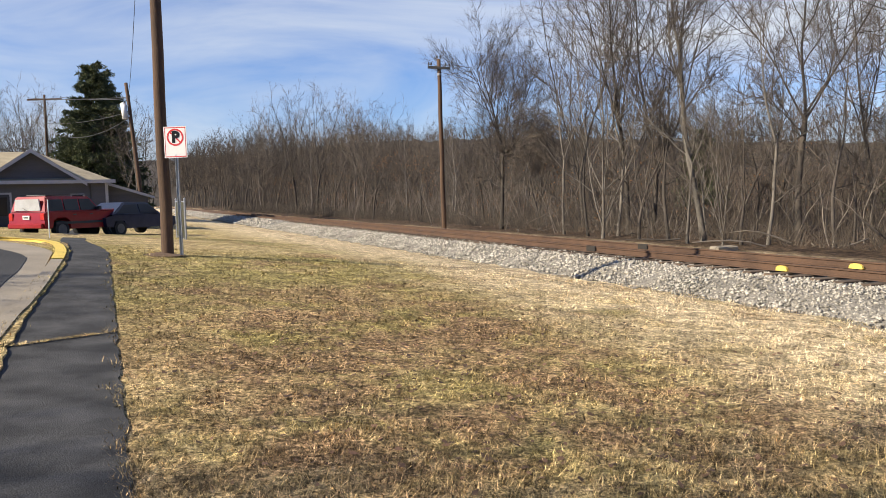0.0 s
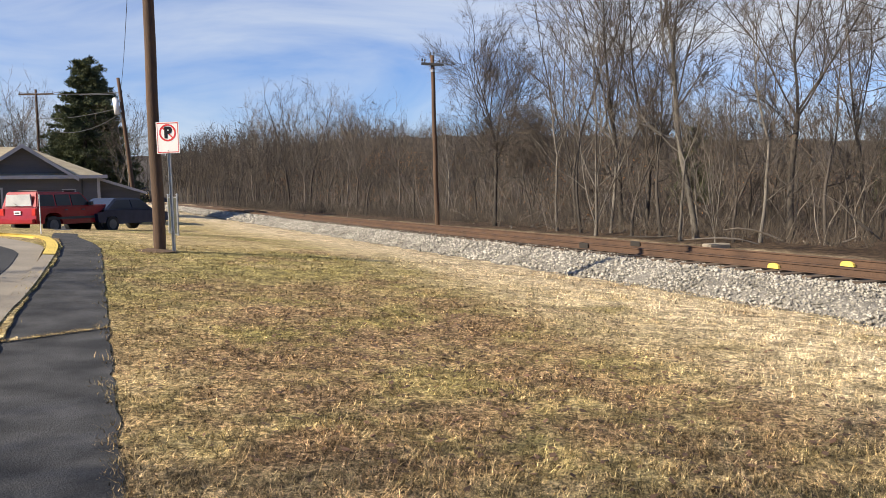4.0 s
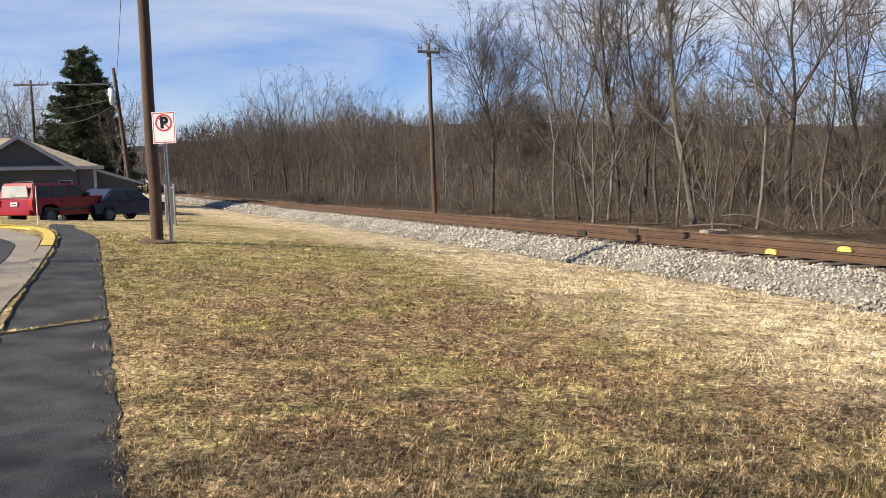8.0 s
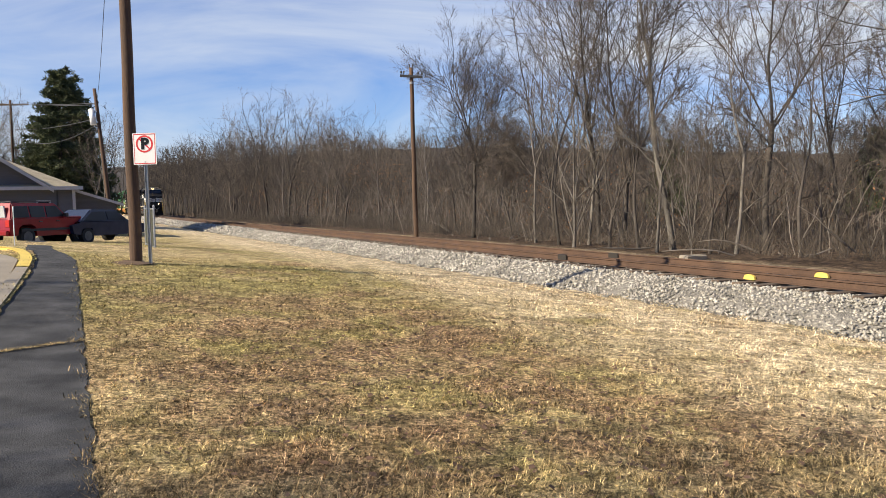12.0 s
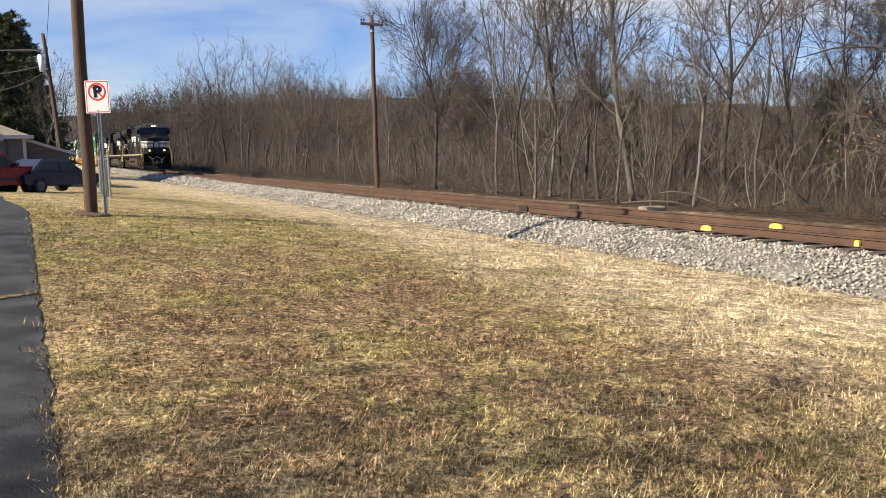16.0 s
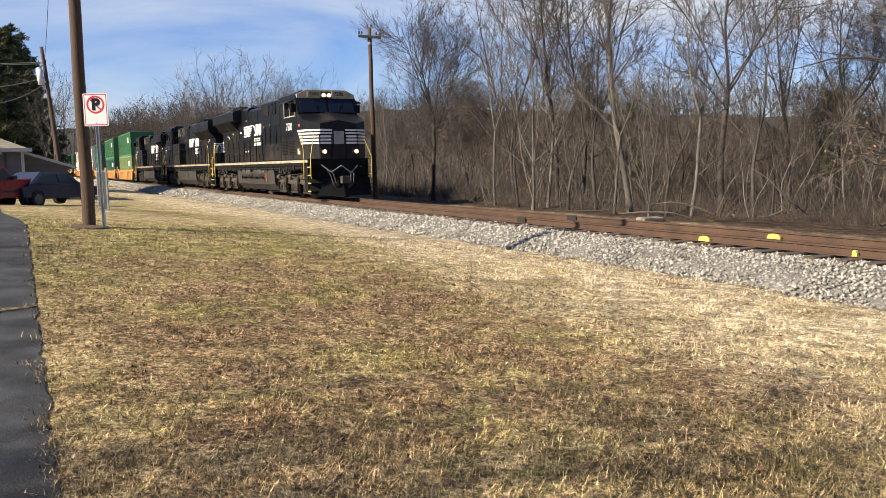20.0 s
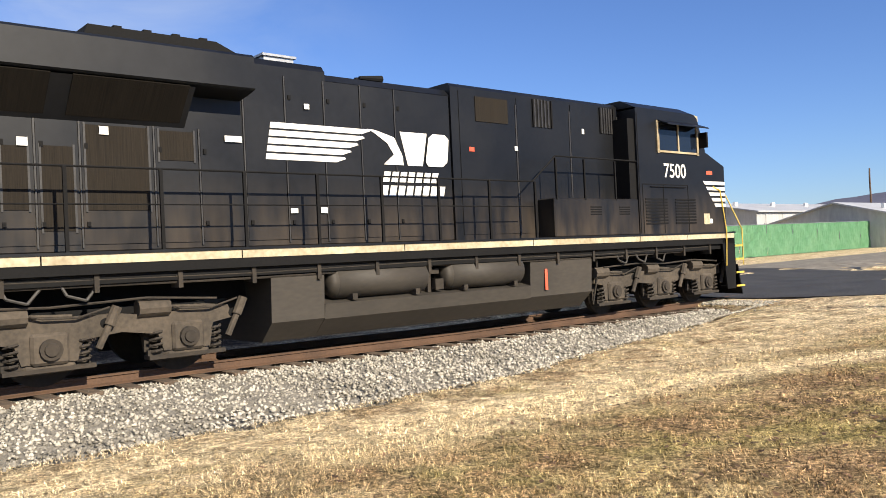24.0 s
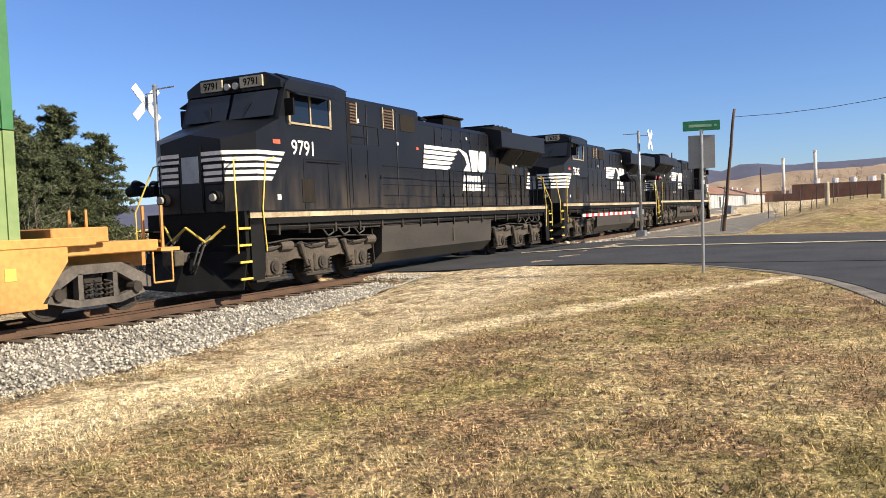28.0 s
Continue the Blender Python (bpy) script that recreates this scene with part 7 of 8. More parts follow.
    # door and window
    d = part("door", boxes((-5.75, -4.9, -0.04, -0.001, 0.05, 2.05)), M_PLASTIC, e, "dark glazed door")
    part("door_frame", boxes((-5.85, -5.75, -0.06, 0.0, 0.0, 2.15), (-4.9, -4.8, -0.06, 0.0, 0.0, 2.15), (-5.75, -4.9, -0.06, 0.0, 2.05, 2.15)), M_TRIM, e)
    part("door_pane", boxes((-5.62, -5.03, -0.05, -0.041, 0.9, 1.9)), M_CARGLASS, d)
    w = part("window", boxes((-1.85, -1.3, -0.03, -0.001, 1.1, 1.95)), M_CARGLASS, e)
    part("window_frame", boxes((-1.93, -1.85, -0.06, 0.0, 1.02, 2.03), (-1.3, -1.22, -0.06, 0.0, 1.02, 2.03), (-1.85, -1.3, -0.06, 0.0, 1.95, 2.03), (-1.85, -1.3, -0.06, 0.0, 1.02, 1.1)), M_TRIM, w)
    return e


house()


# ---- vehicles ----
# lamp lenses, and the painted reflection on the red car's rear pane
M_DIM_ = material("lamp_glass", (0.3, 0.3, 0.3), (0.5, 0.5, 0.5), 0.15, bump=0)
M_RIM = material("dull_rim", (0.10, 0.10, 0.10), (0.22, 0.22, 0.22), 0.5, 0.5)
def wheel_at(parent, x, y, r, side):
    w = part("wheel", rod(bmesh.new(), (x, y - 0.11, r), (x, y + 0.11, r), r, n=24), M_TYRE, parent, "black tyre")
    part("rim", rod(rod(bmesh.new(), (x, y + side * 0.09, r), (x, y + side * 0.118, r), r * 0.62, n=18), (x, y + side * 0.11, r), (x, y + side * 0.13, r), r * 0.2, n=10), M_RIM, w, "dull grey rim")


def suv():
    e = thing("parked_suv", "red boxy four-door estate with tinted windows, parked", "car", polar(-24.25, 35.6, 90 - 20, -0.14))
    body = [(-2.1, 0.42), (-2.12, 0.62), (-2.08, 1.0), (2.0, 1.0), (2.08, 0.86), (2.08, 0.42), (1.75, 0.36), (1.68, 0.70), (1.5, 0.80), (1.1, 0.80), (0.92, 0.70), (0.85, 0.36), (-0.85, 0.36), (-0.92, 0.70), (-1.1, 0.80), (-1.5, 0.80), (-1.68, 0.70), (-1.75, 0.42)]
    part("body", prism([(x, z) for x, z in body], -0.86, 0.86), M_RED, e, "glossy red lower body")
    part("bonnet", boxes((0.72, 2.02, -0.82, 0.82, 0.98, 1.07), bevel=0.04), M_RED, e)
    bm = bmesh.new()
    lo = [(-2.06, 1.0), (0.78, 1.0), (0.22, 1.58), (-1.9, 1.6)]
    a = [bm.verts.new((x, -0.86 if z < 1.2 else -0.72, z)) for x, z in lo]
    b = [bm.verts.new((x, 0.86 if z < 1.2 else 0.72, z)) for x, z in lo]
    for i in range(4):
        bm.faces.new((a[i], a[(i + 1) % 4], b[(i + 1) % 4], b[i]))
    bm.faces.new(a[::-1])
    bm.faces.new(b)
    bmesh.ops.recalc_face_normals(bm, faces=bm.faces[:])
    bmesh.ops.bevel(bm, geom=bm.edges[:], offset=0.035, segments=2, affect="EDGES")
    part("cabin", bm, M_RED, e)
    part("roof_rack", rods(((-1.8, -0.62, 1.64), (0.1, -0.62, 1.64)), ((-1.8, 0.62, 1.64), (0.1, 0.62, 1.64)), ((-1.5, -0.62, 1.64), (-1.5, 0.62, 1.64)), ((-0.2, -0.62, 1.64), (-0.2, 0.62, 1.64)), r=0.018), M_PLASTIC, e)
    for side in (-1, 1):
        def sidepane(x0, x1, x2, x3):
            bm = bmesh.new()
            y = lambda z: side * (0.872 - 0.14 * (z - 1.0) / 0.58 * 1.0)
            q = [(x0, 1.06), (x1, 1.06), (x2, 1.48), (x3, 1.48)]
            v1 = [bm.verts.new((x, y(z) + side * 0.012, z)) for x, z in q]
            v2 = [bm.verts.new((x, y(z) - side * 0.02, z)) for x, z in q]
            for i in range(4):
                bm.faces.new((v1[i], v1[(i + 1) % 4], v2[(i + 1) % 4], v2[i]))
            bm.faces.new(v1)
            bm.faces.new(v2[::-1])
            bmesh.ops.recalc_face_normals(bm, faces=bm.faces[:])
            return bm
        for q in ((-1.92, -1.2, -1.2, -1.86), (-1.12, -0.42, -0.42, -1.12), (-0.34, 0.58, 0.2, -0.34)):
            part("side_window", sidepane(*q), M_CARGLASS, e, "dark tinted side glass")
        part("side_trim", boxes((-1.6, 1.6, min(side * 0.86, side * 0.885), max(side * 0.86, side * 0.885), 0.55, 0.64)), M_PLASTIC, e)
        part("door_handle", boxes((-0.75, -0.6, min(side * 0.86, side * 0.89), max(side * 0.86, side * 0.89), 0.88, 0.92), (0.1, 0.25, min(side * 0.86, side * 0.89), max(side * 0.86, side * 0.89), 0.88, 0.92)), M_PLASTIC, e)
        part("mirror", boxes((0.45, 0.6, min(side * 0.86, side * 1.02), max(side * 0.86, side * 1.02), 1.05, 1.2), bevel=0.02), M_PLASTIC, e)
        part("tail_lamp", boxes((-2.13, -2.05, min(side * 0.66, side * 0.85), max(side * 0.66, side * 0.85), 0.72, 0.98), bevel=0.01), M_TAIL, e, "red tail lamp")
        for x in (-1.3, 1.3):
            wheel_at(e, x, side * 0.76, 0.34, side)
    # the sky's reflection is put into this pane as a pale colour
    part("rear_window", prism_x([(-0.62, 1.08), (0.62, 1.08), (0.56, 1.5), (-0.56, 1.5)], -2.075, -2.02), M_DIM_, e, "rear glass with its pale reflection put into the colour")
    part("bumper", boxes((-2.24, -2.08, -0.82, 0.82, 0.42, 0.60), bevel=0.03), M_RED, e)
    part("front_bumper", boxes((2.06, 2.2, -0.82, 0.82, 0.42, 0.62), bevel=0.03), M_PLASTIC, e)
    part("number_plate", boxes((-2.145, -2.12, -0.16, 0.16, 0.76, 0.9)), M_WHITE, e, "white number plate")
    part("plate_bar", boxes((-2.15, -2.146, -0.11, 0.11, 0.80, 0.85)), M_PLASTIC, e)
    part("wiper", pipe([(-2.09, 0.0, 1.08), (-2.06, 0.25, 1.2)], 0.012), M_PLASTIC, e)
    return e


suv()


def hatchback():
    e = thing("parked_car", "dark blue low saloon car parked by the house", "car", polar(-20.75, 37.5, 90 - 24))
    body = [(-2.05, 0.4), (-2.1, 0.75), (-1.6, 0.86), (1.2, 0.82), (2.0, 0.68), (2.08, 0.4), (1.7, 0.32), (1.6, 0.6), (1.1, 0.6), (1.0, 0.3), (-1.0, 0.3), (-1.1, 0.6), (-1.6, 0.6), (-1.7, 0.36)]
    bm = prism(body, -0.82, 0.82)
    part("body", bm, M_BLUECAR, e)
    bm = bmesh.new()
    lo = [(-1.75, 0.85), (1.05, 0.82), (0.35, 1.34), (-0.95, 1.36)]
    a = [bm.verts.new((x, -0.82 if z < 1 else -0.62, z)) for x, z in lo]
    b = [bm.verts.new((x, 0.82 if z < 1 else 0.62, z)) for x, z in lo]
    for i in range(4):
        bm.faces.new((a[i], a[(i + 1) % 4], b[(i + 1) % 4], b[i]))
    bm.faces.new(a[::-1])
    bm.faces.new(b)
    bmesh.ops.recalc_face_normals(bm, faces=bm.faces[:])
    bmesh.ops.bevel(bm, geom=bm.edges[:], offset=0.04, segments=2, affect="EDGES")
    part("cabin", bm, M_BLUECAR, e)
    for side in (-1, 1):
        for q in (((-1.5, 0.92), (-0.3, 0.92), (-0.3, 1.26), (-0.95, 1.26)), ((-0.22, 0.92), (0.8, 0.9), (0.36, 1.26), (-0.22, 1.26))):
            bm = bmesh.new()
            v1 = [bm.verts.new((x, side * (0.845 - 0.2 * (z - 0.85) / 0.5), z)) for x, z in q]
            v2 = [bm.verts.new((x, side * (0.80 - 0.2 * (z - 0.85) / 0.5), z)) for x, z in q]
            for i in range(4):
                bm.faces.new((v1[i], v1[(i + 1) % 4], v2[(i + 1) % 4], v2[i]))
            bm.faces.new(v1)
            bm.faces.new(v2[::-1])
            bmesh.ops.recalc_face_normals(bm, faces=bm.faces[:])
            part("side_window", bm, M_CARGLASS, e)
        for x in (-1.35, 1.35):
            wheel_at(e, x, side * 0.74, 0.31, side)
        part("headlamp", boxes((1.98, 2.09, min(side * 0.5, side * 0.76), max(side * 0.5, side * 0.76), 0.52, 0.66), bevel=0.02), M_DIM_, e)
    part("bumper", boxes((2.05, 2.18, -0.8, 0.8, 0.34, 0.52), bevel=0.03), M_CHROME, e, "bright front bumper")
    part("windscreen", boxes((-0.01, 0.01, -0.55, 0.55, 0, 0.5)), M_CARGLASS, e).matrix_basis = pose(1.06, 0, 0.87, 0, -52, 0)
    return e


hatchback()
# thin marker rod and a pale stone at the bend
mr = polar(-25.5, 22.5)
mk = thing("marker_rod", "thin pale marker rod beside the kerb", "marker", mr)
part("rod", rod(bmesh.new(), (0, 0, -0.1), (0, 0, 0.95), 0.012, n=6), M_WHITE, mk)

# ---- beyond the track ----
ux, uy = 0.02, 46.0
up = wooden_pole(ux, uy, 9.5, 0.145, 0.105, (0, -0.5), "tall dark brown utility pole with a crossarm beyond the track")
arm = part("crossarm", boxes((-0.62, 0.62, -0.18, -0.10, -0.07, 0.07), bevel=0.01), M_PLASTIC, up, "dark tilted crossarm")
arm.matrix_basis = pose(0, 0, 9.0, 0, 5, 0)
for x in (-0.58, -0.44, 0.36, 0.56):
    part("insulator", rod(rod(bmesh.new(), (x, -0.14, 0.06), (x, -0.14, 0.16), 0.02, n=6), (x, -0.14, 0.13), (x, -0.14, 0.27), 0.06, 0.04, n=10), M_PLASTIC, arm)
insulators(up, (-0.09, 0.09), 0, 9.48)
part("pole_band", rod(bmesh.new(), (0, 0, 8.6), (0, 0, 8.72), 0.125, n=12), M_GALV, up)

cb = thing("concrete_block", "pale concrete block lying beyond the track", "block", at_ray(18.7, -5.2, 20))
part("block", boxes((-0.42, 0.42, -0.22, 0.22, -0.1, 0.16), bevel=0.04), M_CONCRETE, cb)
for s, q, w, tone in ((-12.9, 0.80, 0.15, 1), (-9.4, 0.80, 0.05, 1), (-12.4, -0.66, 0.17, -1)):
    bm = prism([(-w, -0.15), (w, -0.15), (w * 0.95, -0.10), (w * 0.7, -0.055), (w * 0.2, -0.04), (-w * 0.5, -0.05), (-w * 0.9, -0.09)], -0.004, 0.05)
    p = part("paint_mark", bm, M_YELLOW, track, "faded yellow paint on the rail")
    p.matrix_basis = pose(*on_track(s, q, 0), 0, 0, track_yaw(s) + 180)
M_SOOT = material("dark_joint", (0.008, 0.0065, 0.005), (0.028, 0.022, 0.017), 0.8)
for s, q in ((-20.0, 0.78), (-19.7, -0.74)):
    j = part("rail_joint", boxes((-0.22, 0.22, -0.045, 0.045, -0.15, 0.002), bevel=0.01), M_SOOT, track, "dark insulated rail joint")
    j.matrix_basis = pose(*on_track(s, q, 0), 0, 0, track_yaw(s))

# ---- the crossing and beyond ----
M_GREENSIGN = material("green_sign", (0.008, 0.11, 0.05), (0.015, 0.16, 0.075), 0.5, bump=0)
M_BARGREEN = material("pale_green_bar", (0.16, 0.30, 0.2), (0.28, 0.42, 0.3), 0.5, bump=0)
M_SHEDWHITE = material("grimy_white_metal", (0.26, 0.27, 0.28), (0.50, 0.50, 0.49), 0.6, scale=0.3, fine=3, stretch=(1, 1, 0.3), bump=0.1)
M_SIGNBACK = material("sign_back_grey", (0.22, 0.22, 0.22), (0.33, 0.33, 0.32), 0.5, 0.5)
M_TARP = material("green_tarpaulin", (0.10, 0.30, 0.15), (0.24, 0.46, 0.27), 0.6, scale=0.6, fine=4, bump=0.4, depth=0.05)
M_MESHBLACK = material("black_windscreen_mesh", (0.008, 0.014, 0.012), (0.022, 0.03, 0.027), 0.8)
M_RUSTROOF = material("rusty_tin_roof", (0.15, 0.07, 0.04), (0.34, 0.19, 0.12), 0.7, scale=0.4, fine=5, bump=0.2)
M_GREYROOF = material("grey_tin_roof", (0.28, 0.29, 0.31), (0.46, 0.47, 0.49), 0.5, scale=0.3, fine=5, bump=0.1)
M_STACK = material("pale_stack", (0.42, 0.38, 0.34), (0.60, 0.56, 0.51), 0.9)
# the blue-grey is distance haze, put into the ridge's base colour
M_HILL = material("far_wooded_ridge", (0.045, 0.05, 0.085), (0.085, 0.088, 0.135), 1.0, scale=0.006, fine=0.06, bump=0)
M_FIELD = material("tan_hillside", (0.20, 0.135, 0.085), (0.40, 0.30, 0.19), 1.0, scale=0.012, fine=0.12, bump=0)
M_RUSTFIELD = material("red_brown_plant", (0.12, 0.06, 0.045), (0.22, 0.12, 0.085), 0.9, scale=0.05, fine=0.6, bump=0)


def line_on_road(name, material, s0, s1, q0, q1, label):
    n = max(1, round((q1 - q0) / 2))
    verts, faces = [], []
    for i in range(n + 1):
        q = q0 + 2 * i
        for s in (s0, s1):
            p = on_track(s, q)
            verts.append((p.x, p.y, max(ground_z(p.x, p.y), ground_sq(s, q)) + 0.055))
    for i in range(n):
        a = 2 * i
        faces.append((a, a + 1, a + 3, a + 2))
    return tagged(new(name, mesh_of(name, verts, faces, material)), label, "road marking", kind="structure")


M_LINE = material("worn_line_paint", (0.22, 0.19, 0.12), (0.62, 0.55, 0.36), 0.85, scale=1.5, fine=14, spread=(0.38, 0.58))
line_on_road("road_line", M_LINE, 29.5, 29.95, 2, 50, "faded pale yellow centre line")
M_YARD = material("yard_gravel", (0.06, 0.054, 0.044), (0.27, 0.245, 0.205), 0.95, scale=2.0, fine=16, bump=1.0, depth=0.05)
strip("gravel_yard_far", M_YARD, steps(37.2, 220, 2.0), lambda s: -9.5, lambda s: -3.2, 0.03, 0.2, "grey-brown gravel beyond the track", "gravel", 4)
strip("gravel_yard", M_YARD, steps(37.2, 130, 1.0), lambda s: 3.2, lambda s: 3.4 + 5.6 * smooth(37.3, 39.5, s) * smooth(130, 55, s), 0.03, 0.2, "grey gravel beside the track", "gravel", 4)


def on_ground(s, q, turn=0.0):
    p = on_track(s, q)
    return pose(p.x, p.y, ground_z(p.x, p.y), 0, 0, turn)


M_REFL = material("red_stripe", (0.55, 0.03, 0.03), (0.7, 0.06, 0.05), 0.5, bump=0)


def crossing_signal(s, q, turn, arm, label, high=0.0, big=1.0, out=0.55):
    """Mast with crossbuck, two pairs of lamps, gate and its lowered arm; the arm points along local +x."""
    e = thing("crossing_signal", label, "railway signal", on_ground(s, q, turn), group="crossing signals")
    part("base", boxes((-0.22, 0.22, -0.22, 0.22, -0.1, 0.32), bevel=0.02), M_GALV, e)
    part("mast", rod(bmesh.new(), (0, 0, 0.3), (0, 0, 5.1 + high), 0.065, n=12), M_GALV, e, "silver steel mast", True)
    part("cap", rod(bmesh.new(), (0, 0, 5.1 + high), (0, 0, 5.16 + high), 0.08, 0.03, n=12), M_GALV, e)
    for a in (45, -45):
        b = part("crossbuck_blade", boxes((-0.6 * big, 0.6 * big, -0.012, 0.012, -0.11 * big, 0.11 * big)), M_WHITE, e, "white crossbuck blade")
        b.matrix_basis = pose(0, out, 4.65 + high, 0, a, 0)
    part("crossbuck_arm", rod(bmesh.new(), (0, 0, 4.9 + high), (0, out, 4.9 + high), 0.02, n=6), M_GALV, e)
    part("bell", rod(bmesh.new(), (0, 0, 5.0 + high), (0, -0.75, 5.02 + high), 0.022, n=6), M_GALV, e)
    part("lamp_arm", rod(bmesh.new(), (-0.4, 0, 3.0), (0.4, 0, 3.0), 0.03, n=8), M_DARK, e)
    for x in (-0.34, 0.34):
        for y in (-1, 1):
            l = part("lamp_disc", rod(bmesh.new(), (x, y * 0.40, 2.95), (x, y * 0.43, 2.93), 0.30, n=20), M_DARK, e, "black lamp background")
            part("lamp_hood", rod(bmesh.new(), (x, y * 0.43, 2.95), (x, y * 0.86, 2.86), 0.21, 0.15, n=14), M_DARK, l)
            part("lamp_lens", rod(bmesh.new(), (x, y * 0.862, 2.86), (x, y * 0.866, 2.86), 0.1, n=12), M_TAIL, l, "red lens")
            part("lamp_stub", rod(bmesh.new(), (x, 0, 3.0), (x, y * 0.40, 3.0), 0.025, n=6), M_GALV, e)
    part("gate_machine", boxes((-0.2, 0.3, -0.42, -0.07, 0.95, 1.45), bevel=0.02), M_GALV, e, "grey gate mechanism box")
    part("counterweight", boxes((-0.9, -0.3, -0.4, -0.34, 1.1, 1.35), (-0.9, -0.3, -0.12, -0.06, 1.1, 1.35)), M_GALV, e)
    n = int(arm / 0.4)
    for i in range(n):
        x = 0.3 + i * 0.4
        part("gate_arm", boxes((x, x + 0.4, -0.27, -0.23, 1.16, 1.28)), M_REFL if i % 2 else M_WHITE, e, "red and white gate arm")
    return e


crossing_signal(40.2, 4.2, math.degrees(math.atan2(-UY, -UX)), 8.4, "silver crossing signal mast with red and white gate lowered")
crossing_signal(17.6, -4.3, math.degrees(math.atan2(UY, UX)), 8.0, "silver crossing signal with white crossbuck beyond the track", 0.75, 1.05, 0.35)

# street name sign
ss = thing("street_sign", "green street name blade over a grey sign back", "road sign", pose(10.18, -16.74, ground_z(10.18, -16.74), 0, 0.8, 211))
part("post", rod(bmesh.new(), (0, 0, -0.2), (0, 0, 3.2), 0.035, n=10), M_GALV, ss)
part("name_blade", boxes((-0.40, 0.40, -0.012, 0.012, 3.2, 3.42)), M_GREENSIGN, ss, "green name blade")
part("name_bar", boxes((-0.27, 0.22, -0.016, -0.012, 3.28, 3.34)), M_BARGREEN, ss, "white bar in place of writing")
part("name_bar", boxes((0.27, 0.33, -0.016, -0.012, 3.29, 3.33)), M_BARGREEN, ss)
part("sign_back", boxes((-0.29, 0.29, 0.04, 0.045, 2.36, 3.1), bevel=0.002), M_SIGNBACK, ss, "bare grey back of a square sign")
part("bracket", boxes((-0.04, 0.04, -0.03, 0.04, 3.14, 3.22)), M_GALV, ss)

# leaning pole with a service wire
p2x, p2y = 42.2 * math.sin(radians(150.05)), 42.2 * math.cos(radians(150.05))
pl = wooden_pole(p2x, p2y, 5.9, 0.09, 0.065, (3.0, -5.2), "leaning dark wooden pole beside the road")
part("meter_box", boxes((-0.35, -0.12, -0.12, 0.12, 0.9, 1.3)), M_GALV, pl)
part("conduit", rod(bmesh.new(), (0.14, 0.05, 0.0), (0.12, 0.05, 2.2), 0.03, n=6), M_GALV, pl)
wire("overhead_wire", (p2x - 0.5, p2y - 0.28, 5.75), (-4.0, -52.0, 15.5), 2.6, 0.014)
for az, d, h in ((146.9, 95, 7.0), (121.4, 62, 7.6), (136.2, 100, 8.2), (152.4, 110, 5.6)):
    wooden_pole(d * math.sin(radians(az)), d * math.cos(radians(az)), h, 0.12, 0.08, (0, 0), "slender grey utility pole beyond the crossing")

# fences along the far side
for i in range(5):
    f = thing("mesh_fence", "black mesh covered fence panel", "fence", on_ground(35.5 + i * 2.1, -17, math.degrees(math.atan2(UY, UX))), group="fence panels")
    part("panel", boxes((0, 2.08, -0.02, 0.02, 0.05, 2.3)), M_MESHBLACK, f)
    part("post", rod(bmesh.new(), (0, 0.05, -0.2), (0, 0.05, 2.5), 0.04, n=8), M_GALV, f)
for i in range(10):
    f = thing("tarpaulin_fence", "fence panel covered with faded green tarpaulin", "fence", on_ground(46 + i * 4.0, -17, math.degrees(math.atan2(UY, UX))), group="tarpaulin fence panels")
    bm = bmesh.new()
    n = 14
    a = [[bm.verts.new((4.0 * j / n, 0.05 * math.sin(j * 1.3 + k * 2 + i) + yy, 0.05 + 2.3 * k / 4)) for j in range(n + 1)] for k in range(5) for yy in (0,)]
    for k in range(4):
        for j in range(n):
            bm.faces.new((a[k][j], a[k][j + 1], a[k + 1][j + 1], a[k + 1][j]))
    bmesh.ops.solidify(bm, geom=bm.faces[:], thickness=0.02)
    part("tarpaulin", bm, M_TARP, f, "rippled green tarpaulin")
    part("post", rod(bmesh.new(), (0, 0.12, -0.2), (0, 0.12, 2.5), 0.04, n=8), M_GALV, f)
    part("top_rail", rod(bmesh.new(), (0, 0.12, 2.38), (4.0, 0.12, 2.38), 0.025, n=8), M_GALV, f)
for i in range(22):
    f = thing("chain_link_fence", "tall grey chain-link fence bay", "fence", on_ground(86 + i * 3.0, -9.5, math.degrees(math.atan2(UY, UX))), group="chain-link bays")
    part("post", rod(bmesh.new(), (0, 0, -0.2), (0, 0, 2.3), 0.035, n=6), M_GALV, f)
    part("top_rail", rod(bmesh.new(), (0, 0, 2.2), (3.0, 0, 2.2), 0.02, n=6), M_GALV, f)
    part("mesh", chain_panel(3.0, 2.1, 0.35), M_LINK, f)


